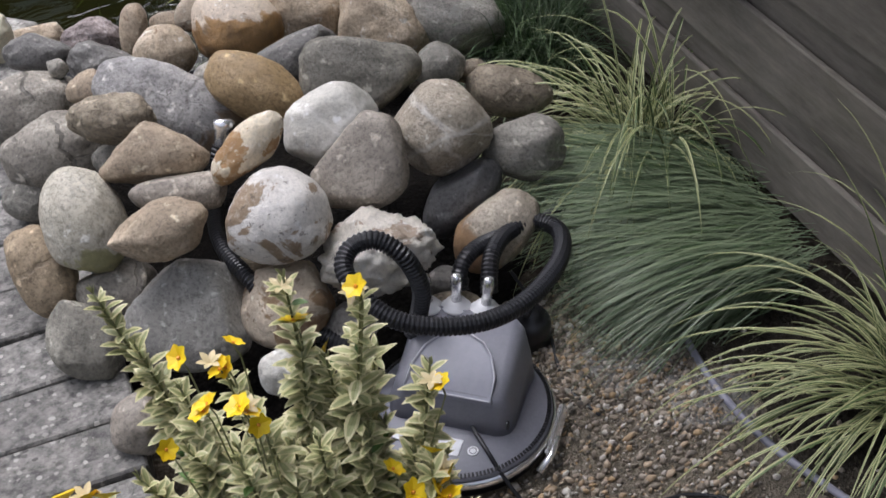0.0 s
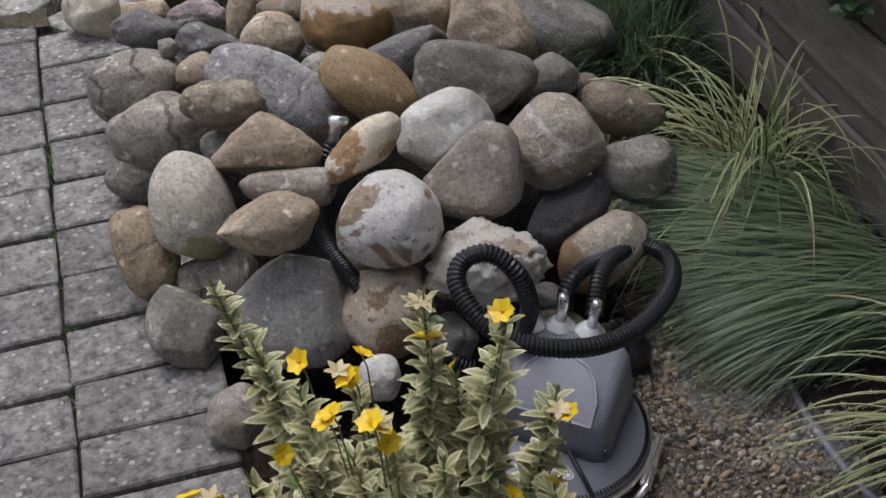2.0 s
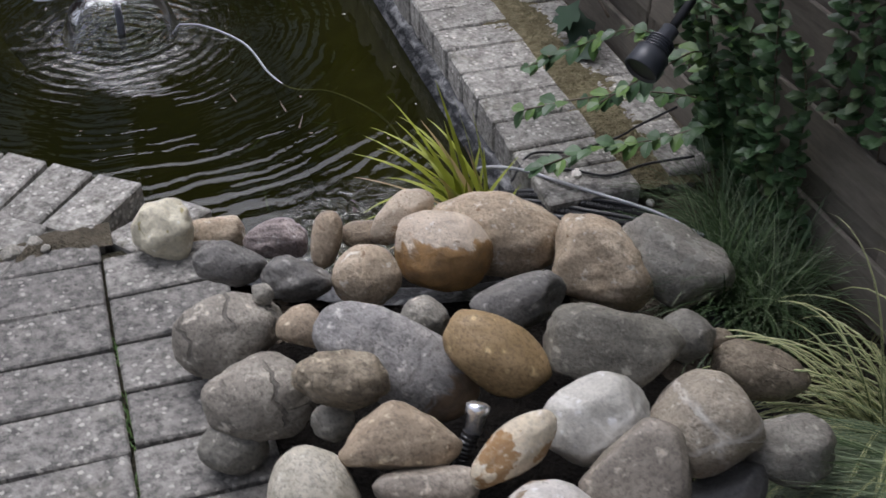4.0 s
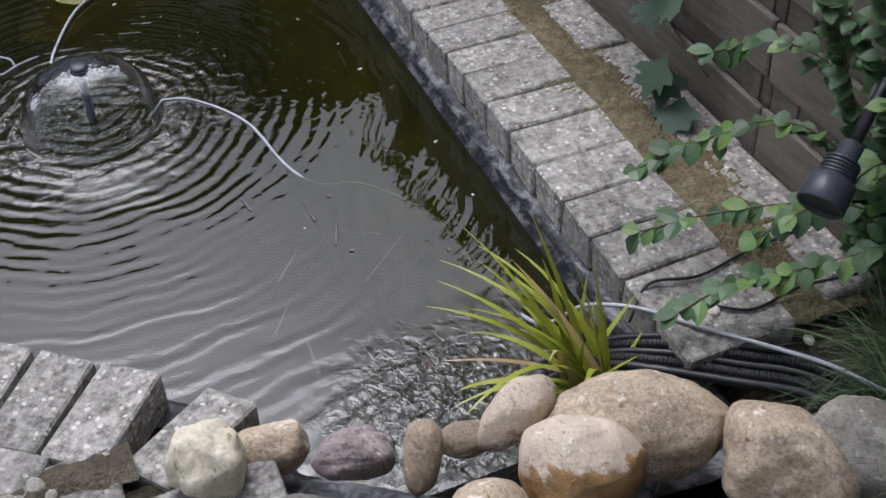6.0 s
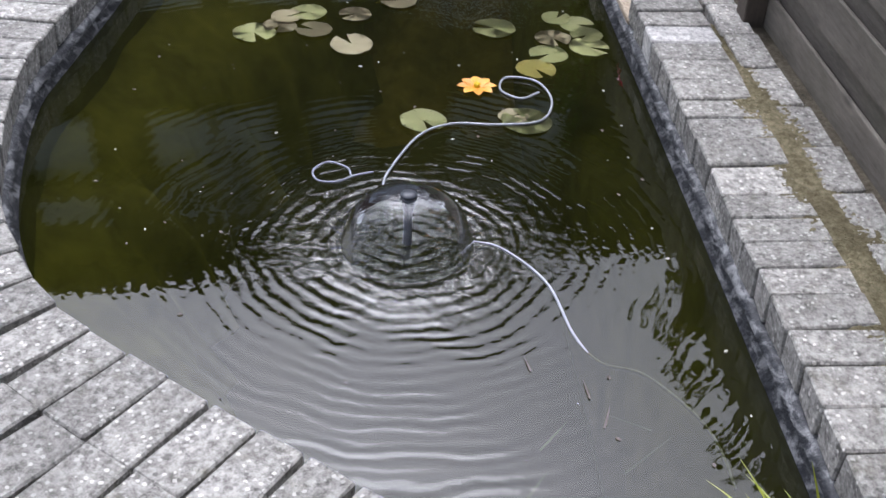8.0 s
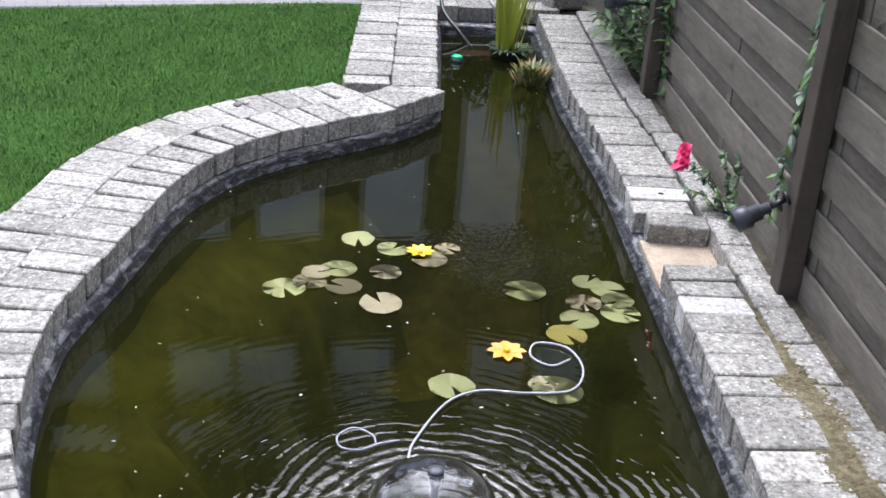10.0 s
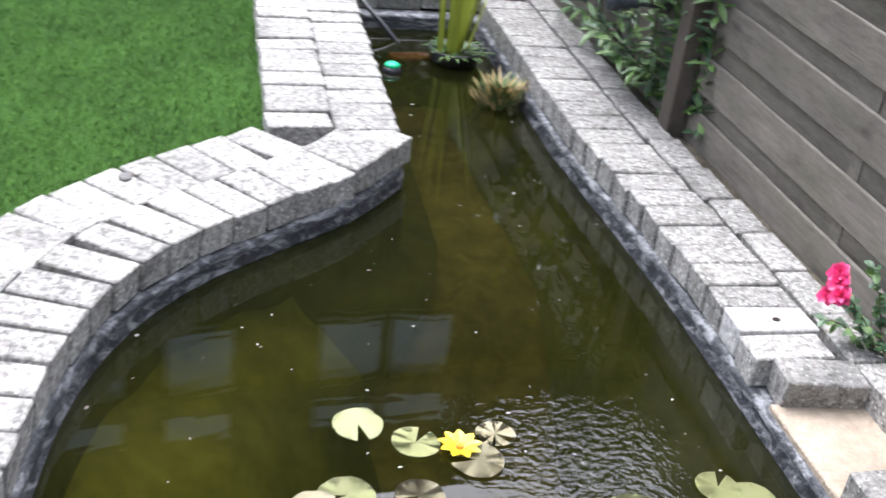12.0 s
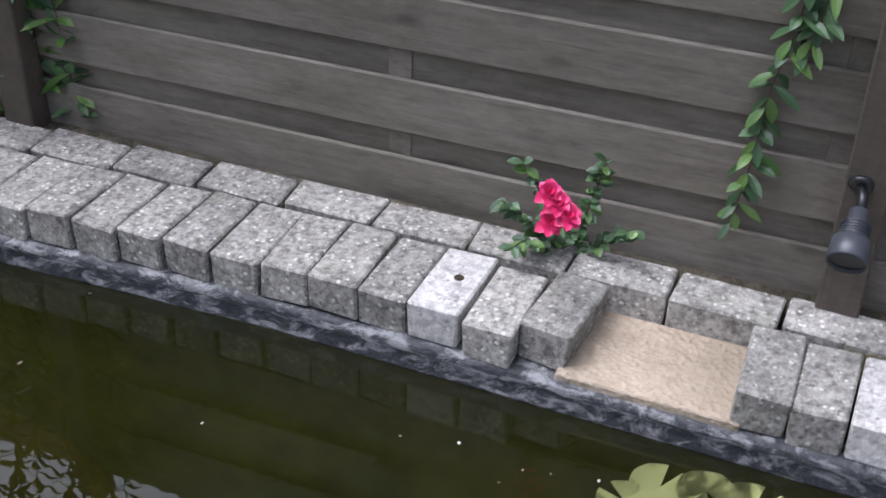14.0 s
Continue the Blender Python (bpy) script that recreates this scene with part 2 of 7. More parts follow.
ROCK = {
    "pale": rock("stone_pale", (0.48, 0.44, 0.33), (0.66, 0.62, 0.48), fleck=(0.36, 0.30, 0.10), fleck_at=0.64, fleck_scale=16),
    "tan": rock("stone_tan", (0.25, 0.195, 0.135), (0.40, 0.325, 0.235), fleck=(0.17, 0.11, 0.065), fleck_at=0.68),
    "slate": rock("stone_slate", (0.125, 0.118, 0.108), (0.235, 0.222, 0.20), rough=0.55),
    "slatebrown": rock("stone_slate_brown", (0.16, 0.135, 0.11), (0.27, 0.23, 0.185), rough=0.6),
    "pink": rock("stone_pink", (0.25, 0.205, 0.19), (0.41, 0.35, 0.33), speck=(0.10, 0.08, 0.08), grain=0.8),
    "cream": rock("stone_cream", (0.33, 0.26, 0.18), (0.53, 0.45, 0.34), fleck=(0.20, 0.12, 0.06), fleck_at=0.66, fleck_scale=14, speck=(0.24, 0.18, 0.12)),
    "rust": rock("stone_rust", (0.36, 0.30, 0.225), (0.47, 0.40, 0.31), fleck=(0.25, 0.15, 0.07), fleck_at=0.55, fleck_scale=7, speck=(0.20, 0.13, 0.08)),
    "ruststain": rock("stone_honey_stained", (0.42, 0.35, 0.27), (0.56, 0.48, 0.38), speck=(0.22, 0.15, 0.09), rough=0.38, stain=((0.2, 1.0, 0.0), -0.012, (0.36, 0.20, 0.065))),
    "dark": rock("stone_dark_slate", (0.075, 0.074, 0.074), (0.14, 0.137, 0.134), rough=0.5, grain=0.3),
    "flatgrey": rock("stone_flat_grey", (0.19, 0.18, 0.16), (0.27, 0.26, 0.235), speck=(0.40, 0.38, 0.34), rough=0.6, grain=0.25),
    "greystrat": rock("stone_layered", (0.19, 0.17, 0.14), (0.33, 0.30, 0.25), strata=0.7),
    "bluegrey": rock("stone_blue_grey", (0.21, 0.20, 0.19), (0.37, 0.35, 0.325), strata=0.15, speck=(0.12, 0.11, 0.10), stain=((0.95, 0.3, 0.0), 0.085, (0.24, 0.165, 0.10))),
    "brown": rock("stone_brown", (0.175, 0.143, 0.100), (0.31, 0.262, 0.190), speck=(0.09, 0.07, 0.05), strata=0.25),
    "grey": rock("stone_grey", (0.17, 0.16, 0.135), (0.31, 0.285, 0.24), fleck=(0.40, 0.38, 0.32), fleck_at=0.68),
    "ochre": rock("stone_ochre", (0.27, 0.185, 0.09), (0.40, 0.285, 0.15), fleck=(0.20, 0.18, 0.15), fleck_at=0.68, rough=0.5, grain=0.3),
    "darkgrey": rock("stone_dark_grey", (0.14, 0.13, 0.105), (0.24, 0.225, 0.185), fleck=(0.36, 0.34, 0.29), fleck_at=0.70, fleck_scale=18),
    "palegreen": rock("stone_pale_green", (0.31, 0.285, 0.225), (0.45, 0.42, 0.345), grain=0.3, stain=((1.0, 0.1, 0.0), 0.062, (0.26, 0.245, 0.11))),
    "spotted": rock("stone_spotted", (0.52, 0.45, 0.33), (0.68, 0.61, 0.48), fleck=(0.33, 0.17, 0.05), fleck_at=0.52, fleck_scale=11),
    "white": rock("stone_white", (0.40, 0.385, 0.34), (0.54, 0.52, 0.47), veins=(0.80, 0.78, 0.72)),
    "speckled": rock("stone_speckled", (0.54, 0.51, 0.465), (0.68, 0.655, 0.61), fleck=(0.25, 0.165, 0.085), fleck_at=0.535, fleck_scale=7, speck=(0.12, 0.10, 0.08)),
    "taupe": rock("stone_taupe", (0.19, 0.165, 0.135), (0.28, 0.245, 0.20), fleck=(0.36, 0.33, 0.28), fleck_at=0.71, fleck_scale=14, rough=0.55, grain=0.25),
    "crossed": rock("stone_crossed", (0.30, 0.26, 0.20), (0.46, 0.41, 0.33), veins=(0.74, 0.71, 0.64), speck=(0.22, 0.18, 0.13)),
    "whiterock": rock("stone_limestone", (0.55, 0.51, 0.44), (0.76, 0.73, 0.67), fleck=(0.36, 0.27, 0.19), fleck_at=0.60, grain=0.9),
    "greybrown": rock("stone_grey_brown", (0.21, 0.18, 0.14), (0.33, 0.29, 0.225), rough=0.5, grain=0.3, stain=((-1.0, -0.2, 0.0), 0.03, (0.27, 0.165, 0.085))),
    "palegrey": rock("stone_pale_grey", (0.22, 0.205, 0.175), (0.34, 0.32, 0.275), fleck=(0.42, 0.40, 0.35), fleck_at=0.60, fleck_scale=9),
    "orange": rock("stone_fibrous_tan", (0.23, 0.175, 0.11), (0.37, 0.29, 0.19), strata=0.3, speck=(0.14, 0.10, 0.07)),
}
BLOCK = concrete("weathered_concrete", (0.20, 0.188, 0.165), (0.44, 0.42, 0.38), (0.74, 0.71, 0.65), 0.25)
PAVER = concrete("paving_concrete", (0.135, 0.13, 0.12), (0.29, 0.275, 0.25), (0.52, 0.49, 0.44), 0.12)
WHITE_BLOCK = concrete("pale_smooth_concrete", (0.52, 0.50, 0.47), (0.68, 0.66, 0.62), (0.78, 0.76, 0.72), 0.05)


def soil_mat(name, dark, light, scale=40):
    m = Mat(name, 0.95)
    m.p.inputs["Specular IOR Level"].default_value = 0.1
    v = m.place(random_shift=False)
    a = m.noise(v, scale, 8, 0.75)
    b = m.noise(v, scale * 0.1, 4, 0.6)
    c = m.mix(m.ramp(b, [(0.35, 0.0), (0.65, 0.6)]), m.ramp(a, [(0.35, dark), (0.68, light)]), [x * 0.5 for x in dark])
    m.color(c)
    m.bump(m.math("ADD", a, m.voronoi(v, scale * 3)), 0.8, 0.008)
    return m.m


SOIL = soil_mat("garden_soil", (0.035, 0.028, 0.020), (0.12, 0.10, 0.075))
SAND = soil_mat("pit_sand", (0.42, 0.34, 0.25), (0.56, 0.47, 0.36), 25)
# near-black: the shade deep between the heaped stones is put into this colour
GAPSOIL = soil_mat("gap_shade_soil", (0.005, 0.0045, 0.004), (0.018, 0.015, 0.012))
RUBBLE = soil_mat("joint_sand", (0.085, 0.074, 0.054), (0.22, 0.19, 0.14), 60)
MOSS = soil_mat("dry_moss", (0.12, 0.103, 0.055), (0.33, 0.285, 0.18), 45)


def wood_mat(name, dark, light, along=(7, 1.1, 7)):
    m = Mat(name, 0.8)
    v = m.place(along)
    g = m.noise(v, 7, 7, 0.65, 0.3)
    fine = m.noise(m.place((40, 3.0, 40)), 4, 6, 0.75)
    blot = m.noise(m.place((1.2, 0.8, 1.2)), 9, 6, 0.7, 0.4)
    spots = m.noise(m.place((1, 0.6, 1)), 70, 4, 0.7)
    col = m.ramp(m.math("ADD", m.math("ADD", m.math("MULTIPLY", g, 0.26), m.math("MULTIPLY", fine, 0.18)), m.math("ADD", m.math("MULTIPLY", blot, 0.36), m.math("MULTIPLY", spots, 0.20))), [(0.38, dark), (0.62, light)])
    knot = m.ramp(m.math("ADD", m.voronoi(m.place((0.02, 0.8, 1.0)), 5.0), m.math("MULTIPLY", m.noise(v, 6, 3), 0.05)), [(0.05, 1.0), (0.12, 0.0)])
    col = m.mix(m.math("MULTIPLY", knot, 0.6), col, [c * 0.4 for c in dark])
    green = m.ramp(m.noise(m.place((1, 1, 2)), 3.5, 5, 0.7), [(0.50, 0.0), (0.78, 1.0)])
    col = m.mix(m.math("MULTIPLY", green, 0.45), col, (0.10, 0.10, 0.055))
    m.color(m.vary(col, 0.28))
    m.bump(m.math("ADD", g, m.math("MULTIPLY", fine, 0.8)), 0.45, 0.003)
    return m.m


WOOD = wood_mat("weathered_fence_wood", (0.095, 0.083, 0.066), (0.235, 0.210, 0.172))
POST_WOOD = wood_mat("brown_post_wood", (0.060, 0.048, 0.036), (0.125, 0.10, 0.078), (9, 9, 0.7))
LM = Mat("black_rubber_liner", 0.45)
lv_ = LM.place((1, 1, 3.0), False)
lime = LM.ramp(LM.noise(lv_, 16, 7, 0.72, 0.6), [(0.48, 0.0), (0.60, 1.0)])
LM.color(LM.mix(LM.math("MULTIPLY", lime, 0.75), LM.ramp(LM.noise(lv_, 60, 4), [(0.3, (0.014, 0.015, 0.018)), (0.7, (0.045, 0.047, 0.052))]), (0.30, 0.30, 0.30)))
LM.bump(LM.noise(LM.place((1, 1, 0.4), False), 45, 5, 0.6), 0.9, 0.01)
LINER = LM.m
ALGAE = plain("algae_covered_liner", (0.105, 0.103, 0.034), 0.8, 0, 0.35, 9, 0.5)
BLACK = plain("black_hose_plastic", (0.016, 0.016, 0.018), 0.38, 0, 0.2)
GREYPLASTIC = plain("grey_abs_plastic", (0.195, 0.195, 0.225), 0.40, 0, 0.06, 180, 0.25)
GREYLIGHT = plain("lighter_grey_plastic", (0.25, 0.25, 0.29), 0.25, 0, 0.05, 120, 0.1)
# chrome fittings: the bright sky they mirror is painted as plain white
SKYWHITE = plain("sky_white_fitting", (0.74, 0.74, 0.75), 0.3, 0, 0.04, 120, 0.1)
STEEL = plain("brushed_steel", (0.90, 0.90, 0.90), 0.24, 0.85, 0.08, 90, 0.1)
LABELMAT = plain("white_label_paper", (0.72, 0.73, 0.75), 0.5, 0, 0.03)
PIPE = plain("grey_cable_plastic", (0.30, 0.30, 0.36), 0.45, 0, 0.1)
CLEARHOSE = plain("whitish_airline", (0.40, 0.41, 0.43), 0.25, 0, 0.1)
INK = plain("grey_print", (0.22, 0.22, 0.24), 0.6)


def leaf_mat(name, c1, c2, edge=None, rough=0.45):
    m = Mat(name, rough)
    n = m.t.nodes.new("ShaderNodeNewGeometry")
    isl = n.outputs["Random Per Island"]
    v = m.place(random_shift=False)
    col = m.mix(isl, c1, c2)
    if edge:
        f = m.ramp(m.noise(v, 120, 3, 0.5), [(0.40, 0.0), (0.52, 1.0)])
        col = m.mix(f, col, edge)
    col = m.mix(m.math("MULTIPLY", m.noise(v, 60, 3), 0.35), col, [c * 0.6 for c in c1])
    m.color(col)
    m.p.inputs["Subsurface Weight"].default_value = 0.0
    return m.m


BLUEGRASS = leaf_mat("blue_green_grass", (0.11, 0.155, 0.080), (0.28, 0.345, 0.20))
STRIPEGRASS = leaf_mat("striped_grass_green", (0.060, 0.105, 0.030), (0.14, 0.19, 0.060))
STRIPEPALE = leaf_mat("striped_grass_cream", (0.44, 0.46, 0.20), (0.60, 0.60, 0.32))
DARKGRASS = leaf_mat("shaded_fine_grass", (0.040, 0.078, 0.030), (0.105, 0.165, 0.060))
LAWN = leaf_mat("lawn_grass", (0.060, 0.150, 0.014), (0.120, 0.265, 0.035))
IRIS = leaf_mat("rush_yellow_green", (0.17, 0.23, 0.015), (0.42, 0.44, 0.05))
IRISDRY = leaf_mat("rush_dry_leaf", (0.38, 0.26, 0.10), (0.50, 0.40, 0.20))
VARIEG = leaf_mat("variegated_leaf", (0.24, 0.26, 0.105), (0.40, 0.41, 0.19))
PLAINLEAF = leaf_mat("green_leaf", (0.06, 0.13, 0.025), (0.13, 0.22, 0.05))
VINE = leaf_mat("creeper_leaf", (0.030, 0.070, 0.025), (0.075, 0.145, 0.055))
STEM = leaf_mat("green_stem", (0.14, 0.15, 0.06), (0.22, 0.22, 0.09))
TWIG = leaf_mat("brown_twig", (0.07, 0.05, 0.03), (0.11, 0.08, 0.05))
YELLOW = leaf_mat("yellow_petal", (0.80, 0.53, 0.0), (0.88, 0.64, 0.005))
ORANGE = leaf_mat("orange_petal", (0.70, 0.27, 0.02), (0.85, 0.42, 0.05))
PINKROSE = leaf_mat("pink_rose_petal", (0.74, 0.02, 0.13), (0.84, 0.08, 0.27))
PAD = leaf_mat("lily_pad_green", (0.16, 0.22, 0.045), (0.29, 0.32, 0.10), edge=(0.34, 0.32, 0.14), rough=0.4)
PADBROWN = leaf_mat("lily_pad_brown", (0.22, 0.165, 0.09), (0.34, 0.27, 0.16), edge=(0.27, 0.25, 0.12), rough=0.4)
PADYELLOW = leaf_mat("lily_pad_yellow", (0.42, 0.33, 0.06), (0.50, 0.42, 0.10), edge=(0.32, 0.30, 0.08), rough=0.3)


def water_mat(centre):
    """Murky olive pond water: see-through to a hand's depth, mirror-like at low angles, ringed by the fountain's waves."""
    m = Mat("pond_water", 0.02)
    t = m.t
    geo = m.t.nodes.new("ShaderNodeNewGeometry")
    sub = m.t.nodes.new("ShaderNodeVectorMath")
    sub.operation = "SUBTRACT"
    sub.inputs[1].default_value = centre
    m.link(geo.outputs["Position"], sub.inputs[0])
    leng = m.t.nodes.new("ShaderNodeVectorMath")
    leng.operation = "LENGTH"
    m.link(sub.outputs[0], leng.inputs[0])
    dist = leng.outputs["Value"]
    wob = m.noise(sub.outputs[0], 4.5, 4, 0.55)
    phase = m.math("ADD", m.math("MULTIPLY", dist, 165.0), m.math("MULTIPLY", wob, 15.0))
    rings = m.math("SINE", phase)
    fall = m.math("MULTIPLY", m.ramp(dist, [(0.12, 0.85), (0.22, 0.50), (0.34, 0.20), (0.48, 0.09), (0.75, 0.018), (1.2, 0.006)]), m.ramp(m.noise(sub.outputs[0], 6.0, 3, 0.6), [(0.32, 0.15), (0.62, 1.3)]))
    shore = m.t.nodes.new("ShaderNodeSeparateXYZ")
    m.link(sub.outputs[0], shore.inputs[0])
    fall = m.math("ADD", fall, m.ramp(m.math("MULTIPLY", shore.outputs[1], -1.0), [(0.45, 0.0), (0.75, 0.045), (1.1, 0.06)]))
    # longer waves running out to the stones
    far_phase = m.math("ADD", m.math("MULTIPLY", dist, 98.0), m.math("MULTIPLY", wob, 13.0))
    far_fall = m.math("MULTIPLY", m.ramp(m.math("MULTIPLY", shore.outputs[1], -1.0), [(0.40, 0.0), (0.62, 0.035), (0.85, 0.10), (1.1, 0.17)]), m.ramp(m.noise(sub.outputs[0], 5.0, 3, 0.6), [(0.30, 0.2), (0.62, 1.2)]))
    far_rings = m.math("MULTIPLY", m.math("SINE", far_phase), far_fall)
    chop = m.noise(sub.outputs[0], 26.0, 4, 0.55, 0.6)
    near = m.ramp(dist, [(0.13, 1.0), (0.25, 0.28), (0.36, 0.05), (0.5, 0.0)])
    slow = m.noise(sub.outputs[0], 7.0, 2, 0.5)
    h = m.math("ADD", m.math("MULTIPLY", m.math("MULTIPLY", rings, fall), 0.5), m.math("MULTIPLY", m.math("MULTIPLY", chop, near), 3.5))
    h = m.math("ADD", h, m.math("MULTIPLY", slow, 0.04))
    h = m.math("ADD", h, m.math("MULTIPLY", far_rings, 0.5))
    # a second patch of choppy water where air bubbles rise
    off2 = m.t.nodes.new("ShaderNodeVectorMath")
    off2.operation = "SUBTRACT"
    off2.inputs[1].default_value = (0.30, 1.45, 0.0)
    m.link(sub.outputs[0], off2.inputs[0])
    len2 = m.t.nodes.new("ShaderNodeVectorMath")
    len2.operation = "LENGTH"
    m.link(off2.outputs[0], len2.inputs[0])
    patch = m.ramp(len2.outputs["Value"], [(0.02, 1.0), (0.18, 0.7), (0.34, 0.0)])
    h = m.math("ADD", h, m.math("MULTIPLY", m.math("MULTIPLY", m.noise(sub.outputs[0], 46.0, 2, 0.5), patch), 0.65))
    # ruffled water over the weed by the rush
    off3 = m.t.nodes.new("ShaderNodeVectorMath")
    off3.operation = "SUBTRACT"
    off3.inputs[1].default_value = (0.43, -1.17, 0.0)
    m.link(sub.outputs[0], off3.inputs[0])
    len3 = m.t.nodes.new("ShaderNodeVectorMath")
    len3.operation = "LENGTH"
    m.link(off3.outputs[0], len3.inputs[0])
    weed = m.ramp(m.math("ADD", len3.outputs["Value"], m.math("MULTIPLY", slow, 0.12)), [(0.14, 1.0), (0.36, 0.0)])
    h = m.math("ADD", h, m.math("MULTIPLY", m.math("MULTIPLY", m.noise(sub.outputs[0], 36.0, 3, 0.55, 0.8), weed), 1.7))
    bmp = m.t.nodes.new("ShaderNodeBump")
    bmp.inputs["Strength"].default_value, bmp.inputs["Distance"].default_value = 1.0, 0.0055
    m.link(h, bmp.inputs["Height"])
    deep = m.t.nodes.new("ShaderNodeBsdfDiffuse")
    m.link(m.ramp(m.noise(sub.outputs[0], 2.2, 4, 0.6), [(0.3, (0.008, 0.010, 0.0028)), (0.7, (0.018, 0.019, 0.0045))]), deep.inputs["Color"])
    clear = m.t.nodes.new("ShaderNodeBsdfTransparent")
    clear.inputs["Color"].default_value = (0.60, 0.60, 0.30, 1)
    body = m.t.nodes.new("ShaderNodeMixShader")
    body.inputs[0].default_value = 0.40
    m.link(clear.outputs[0], body.inputs[1])
    m.link(deep.outputs[0], body.inputs[2])
    gloss = m.t.nodes.new("ShaderNodeBsdfGlossy")
    gloss.inputs["Roughness"].default_value = 0.015
    m.link(bmp.outputs[0], gloss.inputs["Normal"])
    fres = m.t.nodes.new("ShaderNodeFresnel")
    fres.inputs["IOR"].default_value = 1.68
    m.link(bmp.outputs[0], fres.inputs["Normal"])
    top = m.t.nodes.new("ShaderNodeMixShader")
    m.link(fres.outputs[0], top.inputs[0])
    m.link(body.outputs[0], top.inputs[1])
    m.link(gloss.outputs[0], top.inputs[2])
    m.link(top.outputs[0], m.t.nodes["Material Output"].inputs["Surface"])
    return m.m


FOUNT = (0.225, 3.264)
WATER_Z = -0.145
WATER = water_mat((*FOUNT, WATER_Z))
# ---- the pond's outline (seen from above, anticlockwise from the heap of stones) ----
LEFT_EDGE = smooth_line([(0.27, 2.19, 0), (0.0, 2.40, 0), (-0.18, 2.54, 0), (-0.35, 2.68, 0), (-0.50, 2.82, 0), (-0.62, 2.99, 0), (-0.74, 3.27, 0), (-0.80, 3.6, 0),
                         (-0.815, 3.95, 0), (-0.77, 4.22, 0), (-0.71, 4.52, 0), (-0.64, 4.90, 0), (-0.52, 5.20, 0), (-0.34, 5.44, 0), (-0.10, 5.64, 0), (0.13, 5.82, 0), (0.31, 6.03, 0)], 6)
NORTH_EDGE = [Vector((0.335, 6.12, 0)), Vector((0.40, 7.58, 0))]
RIGHT_EDGE = [Vector((0.955, 7.58, 0)), Vector((0.945, 6.3, 0)), Vector((0.998, 5.4, 0)), Vector((1.0, 4.0, 0)), Vector((1.0, 2.0, 0)), Vector((1.02, 1.78, 0))]
SOUTH_EDGE = [Vector((0.80, 1.80, 0)), Vector((0.55, 1.86, 0)), Vector((0.33, 2.02, 0))]
OUTLINE = LEFT_EDGE + NORTH_EDGE + RIGHT_EDGE + SOUTH_EDGE


def ring_wall(name, outline, levels, material):
    """Upright strips that follow a closed outline; levels are (outward shift, height)."""
    pts = [Vector((p.x, p.y)) for p in outline]
    n = len(pts)
    normals = []
    for i in range(n):
        d = pts[(i + 1) % n] - pts[i - 1]
        normals.append(Vector((-d.y, d.x)).normalized())
    verts, faces = [], []
    for out, z in levels:
        verts += [(p.x + q.x * out, p.y + q.y * out, z + 0.004 * noise.noise((p.x * 9, p.y * 9, z * 30))) for p, q in zip(pts, normals)]
    for lv in range(len(levels) - 1):
        for i in range(n):
            j = (i + 1) % n
            faces.append((lv * n + i, lv * n + j, (lv + 1) * n + j, (lv + 1) * n + i))
    return new(name, py_mesh(name, verts, faces, material, True))


def fill(name, outline, z, material, outer=None, dz=None):
    """A flat sheet inside an outline, or between an outline and an outer one."""
    bm = bmesh.new()
    for loop in [outline] + ([outer] if outer else []):
        vs = [bm.verts.new((p[0], p[1], z)) for p in loop]
        for i in range(len(vs)):
            bm.edges.new((vs[i - 1], vs[i]))
    bmesh.ops.triangle_fill(bm, use_beauty=True, use_dissolve=False, edges=bm.edges[:])
    for f in bm.faces:
        if f.normal.z < 0:
            f.normal_flip()
    return new(name, mesh_of(name, bm, material))


# side on which the outline turns: the shift below is outwards for this order
dense = []
for a, b in zip(OUTLINE, OUTLINE[1:] + OUTLINE[:1]):
    k = max(1, int((b - a).length / 0.06))
    dense += [a + (b - a) * (i / k) for i in range(k)]
SIDE = 1.0
ground = fill("ground", [p for p in dense], -0.115, SOIL, [Vector(p) for p in ((-60, -60), (60, -60), (60, 80), (-60, 80))])
tagged(ground, "dark garden soil under paving and plants", "ground", kind="structure")
liner = ring_wall("pond_liner", dense, [(0.05 * SIDE, -0.086), (-0.004 * SIDE, -0.088), (-0.022 * SIDE, -0.100), (-0.010 * SIDE, -0.120), (-0.030 * SIDE, -0.138), (-0.020 * SIDE, -0.160), (-0.026 * SIDE, -0.20)], LINER)
tagged(liner, "creased black rubber pond liner under the coping", "pond liner", kind="structure")
basin = ring_wall("pond_basin", dense, [(-0.024 * SIDE, -0.15), (-0.05 * SIDE, -0.36), (-0.17 * SIDE, -0.40), (-0.20 * SIDE, -0.95)], ALGAE)
tagged(basin, "olive algae-covered pond wall under water", "pond basin", kind="structure")
shelf_v, shelf_f = [], []
for j in range(41):
    for i in range(17):
        yy = 5.0 + 2.58 * j / 40
        s = min(1.0, max(0.0, (yy - 5.05 - 0.25 * noise.noise((i * 0.3, 2.0, 0))) / 1.0))
        left = -0.55 + (yy - 5.0) * 0.75 if yy < 6.1 else 0.30
        shelf_v.append((left + (0.98 - left) * i / 16, yy, -0.97 + 0.53 * s * s * (3 - 2 * s) + 0.03 * noise.noise((i * 0.5, j * 0.4, 1)) + 0.015 * noise.noise((i * 1.7, j * 1.3, 6))))
for j in range(40):
    for i in range(16):
        shelf_f.append((17 * j + i, 17 * j + i + 1, 17 * j + i + 18, 17 * j + i + 17))
channel = new("pond_shelf", py_mesh("pond_shelf", shelf_v, shelf_f, plain("brown_pond_silt", (0.13, 0.10, 0.04), 0.9, 0, 0.4, 14, 0.6), True))
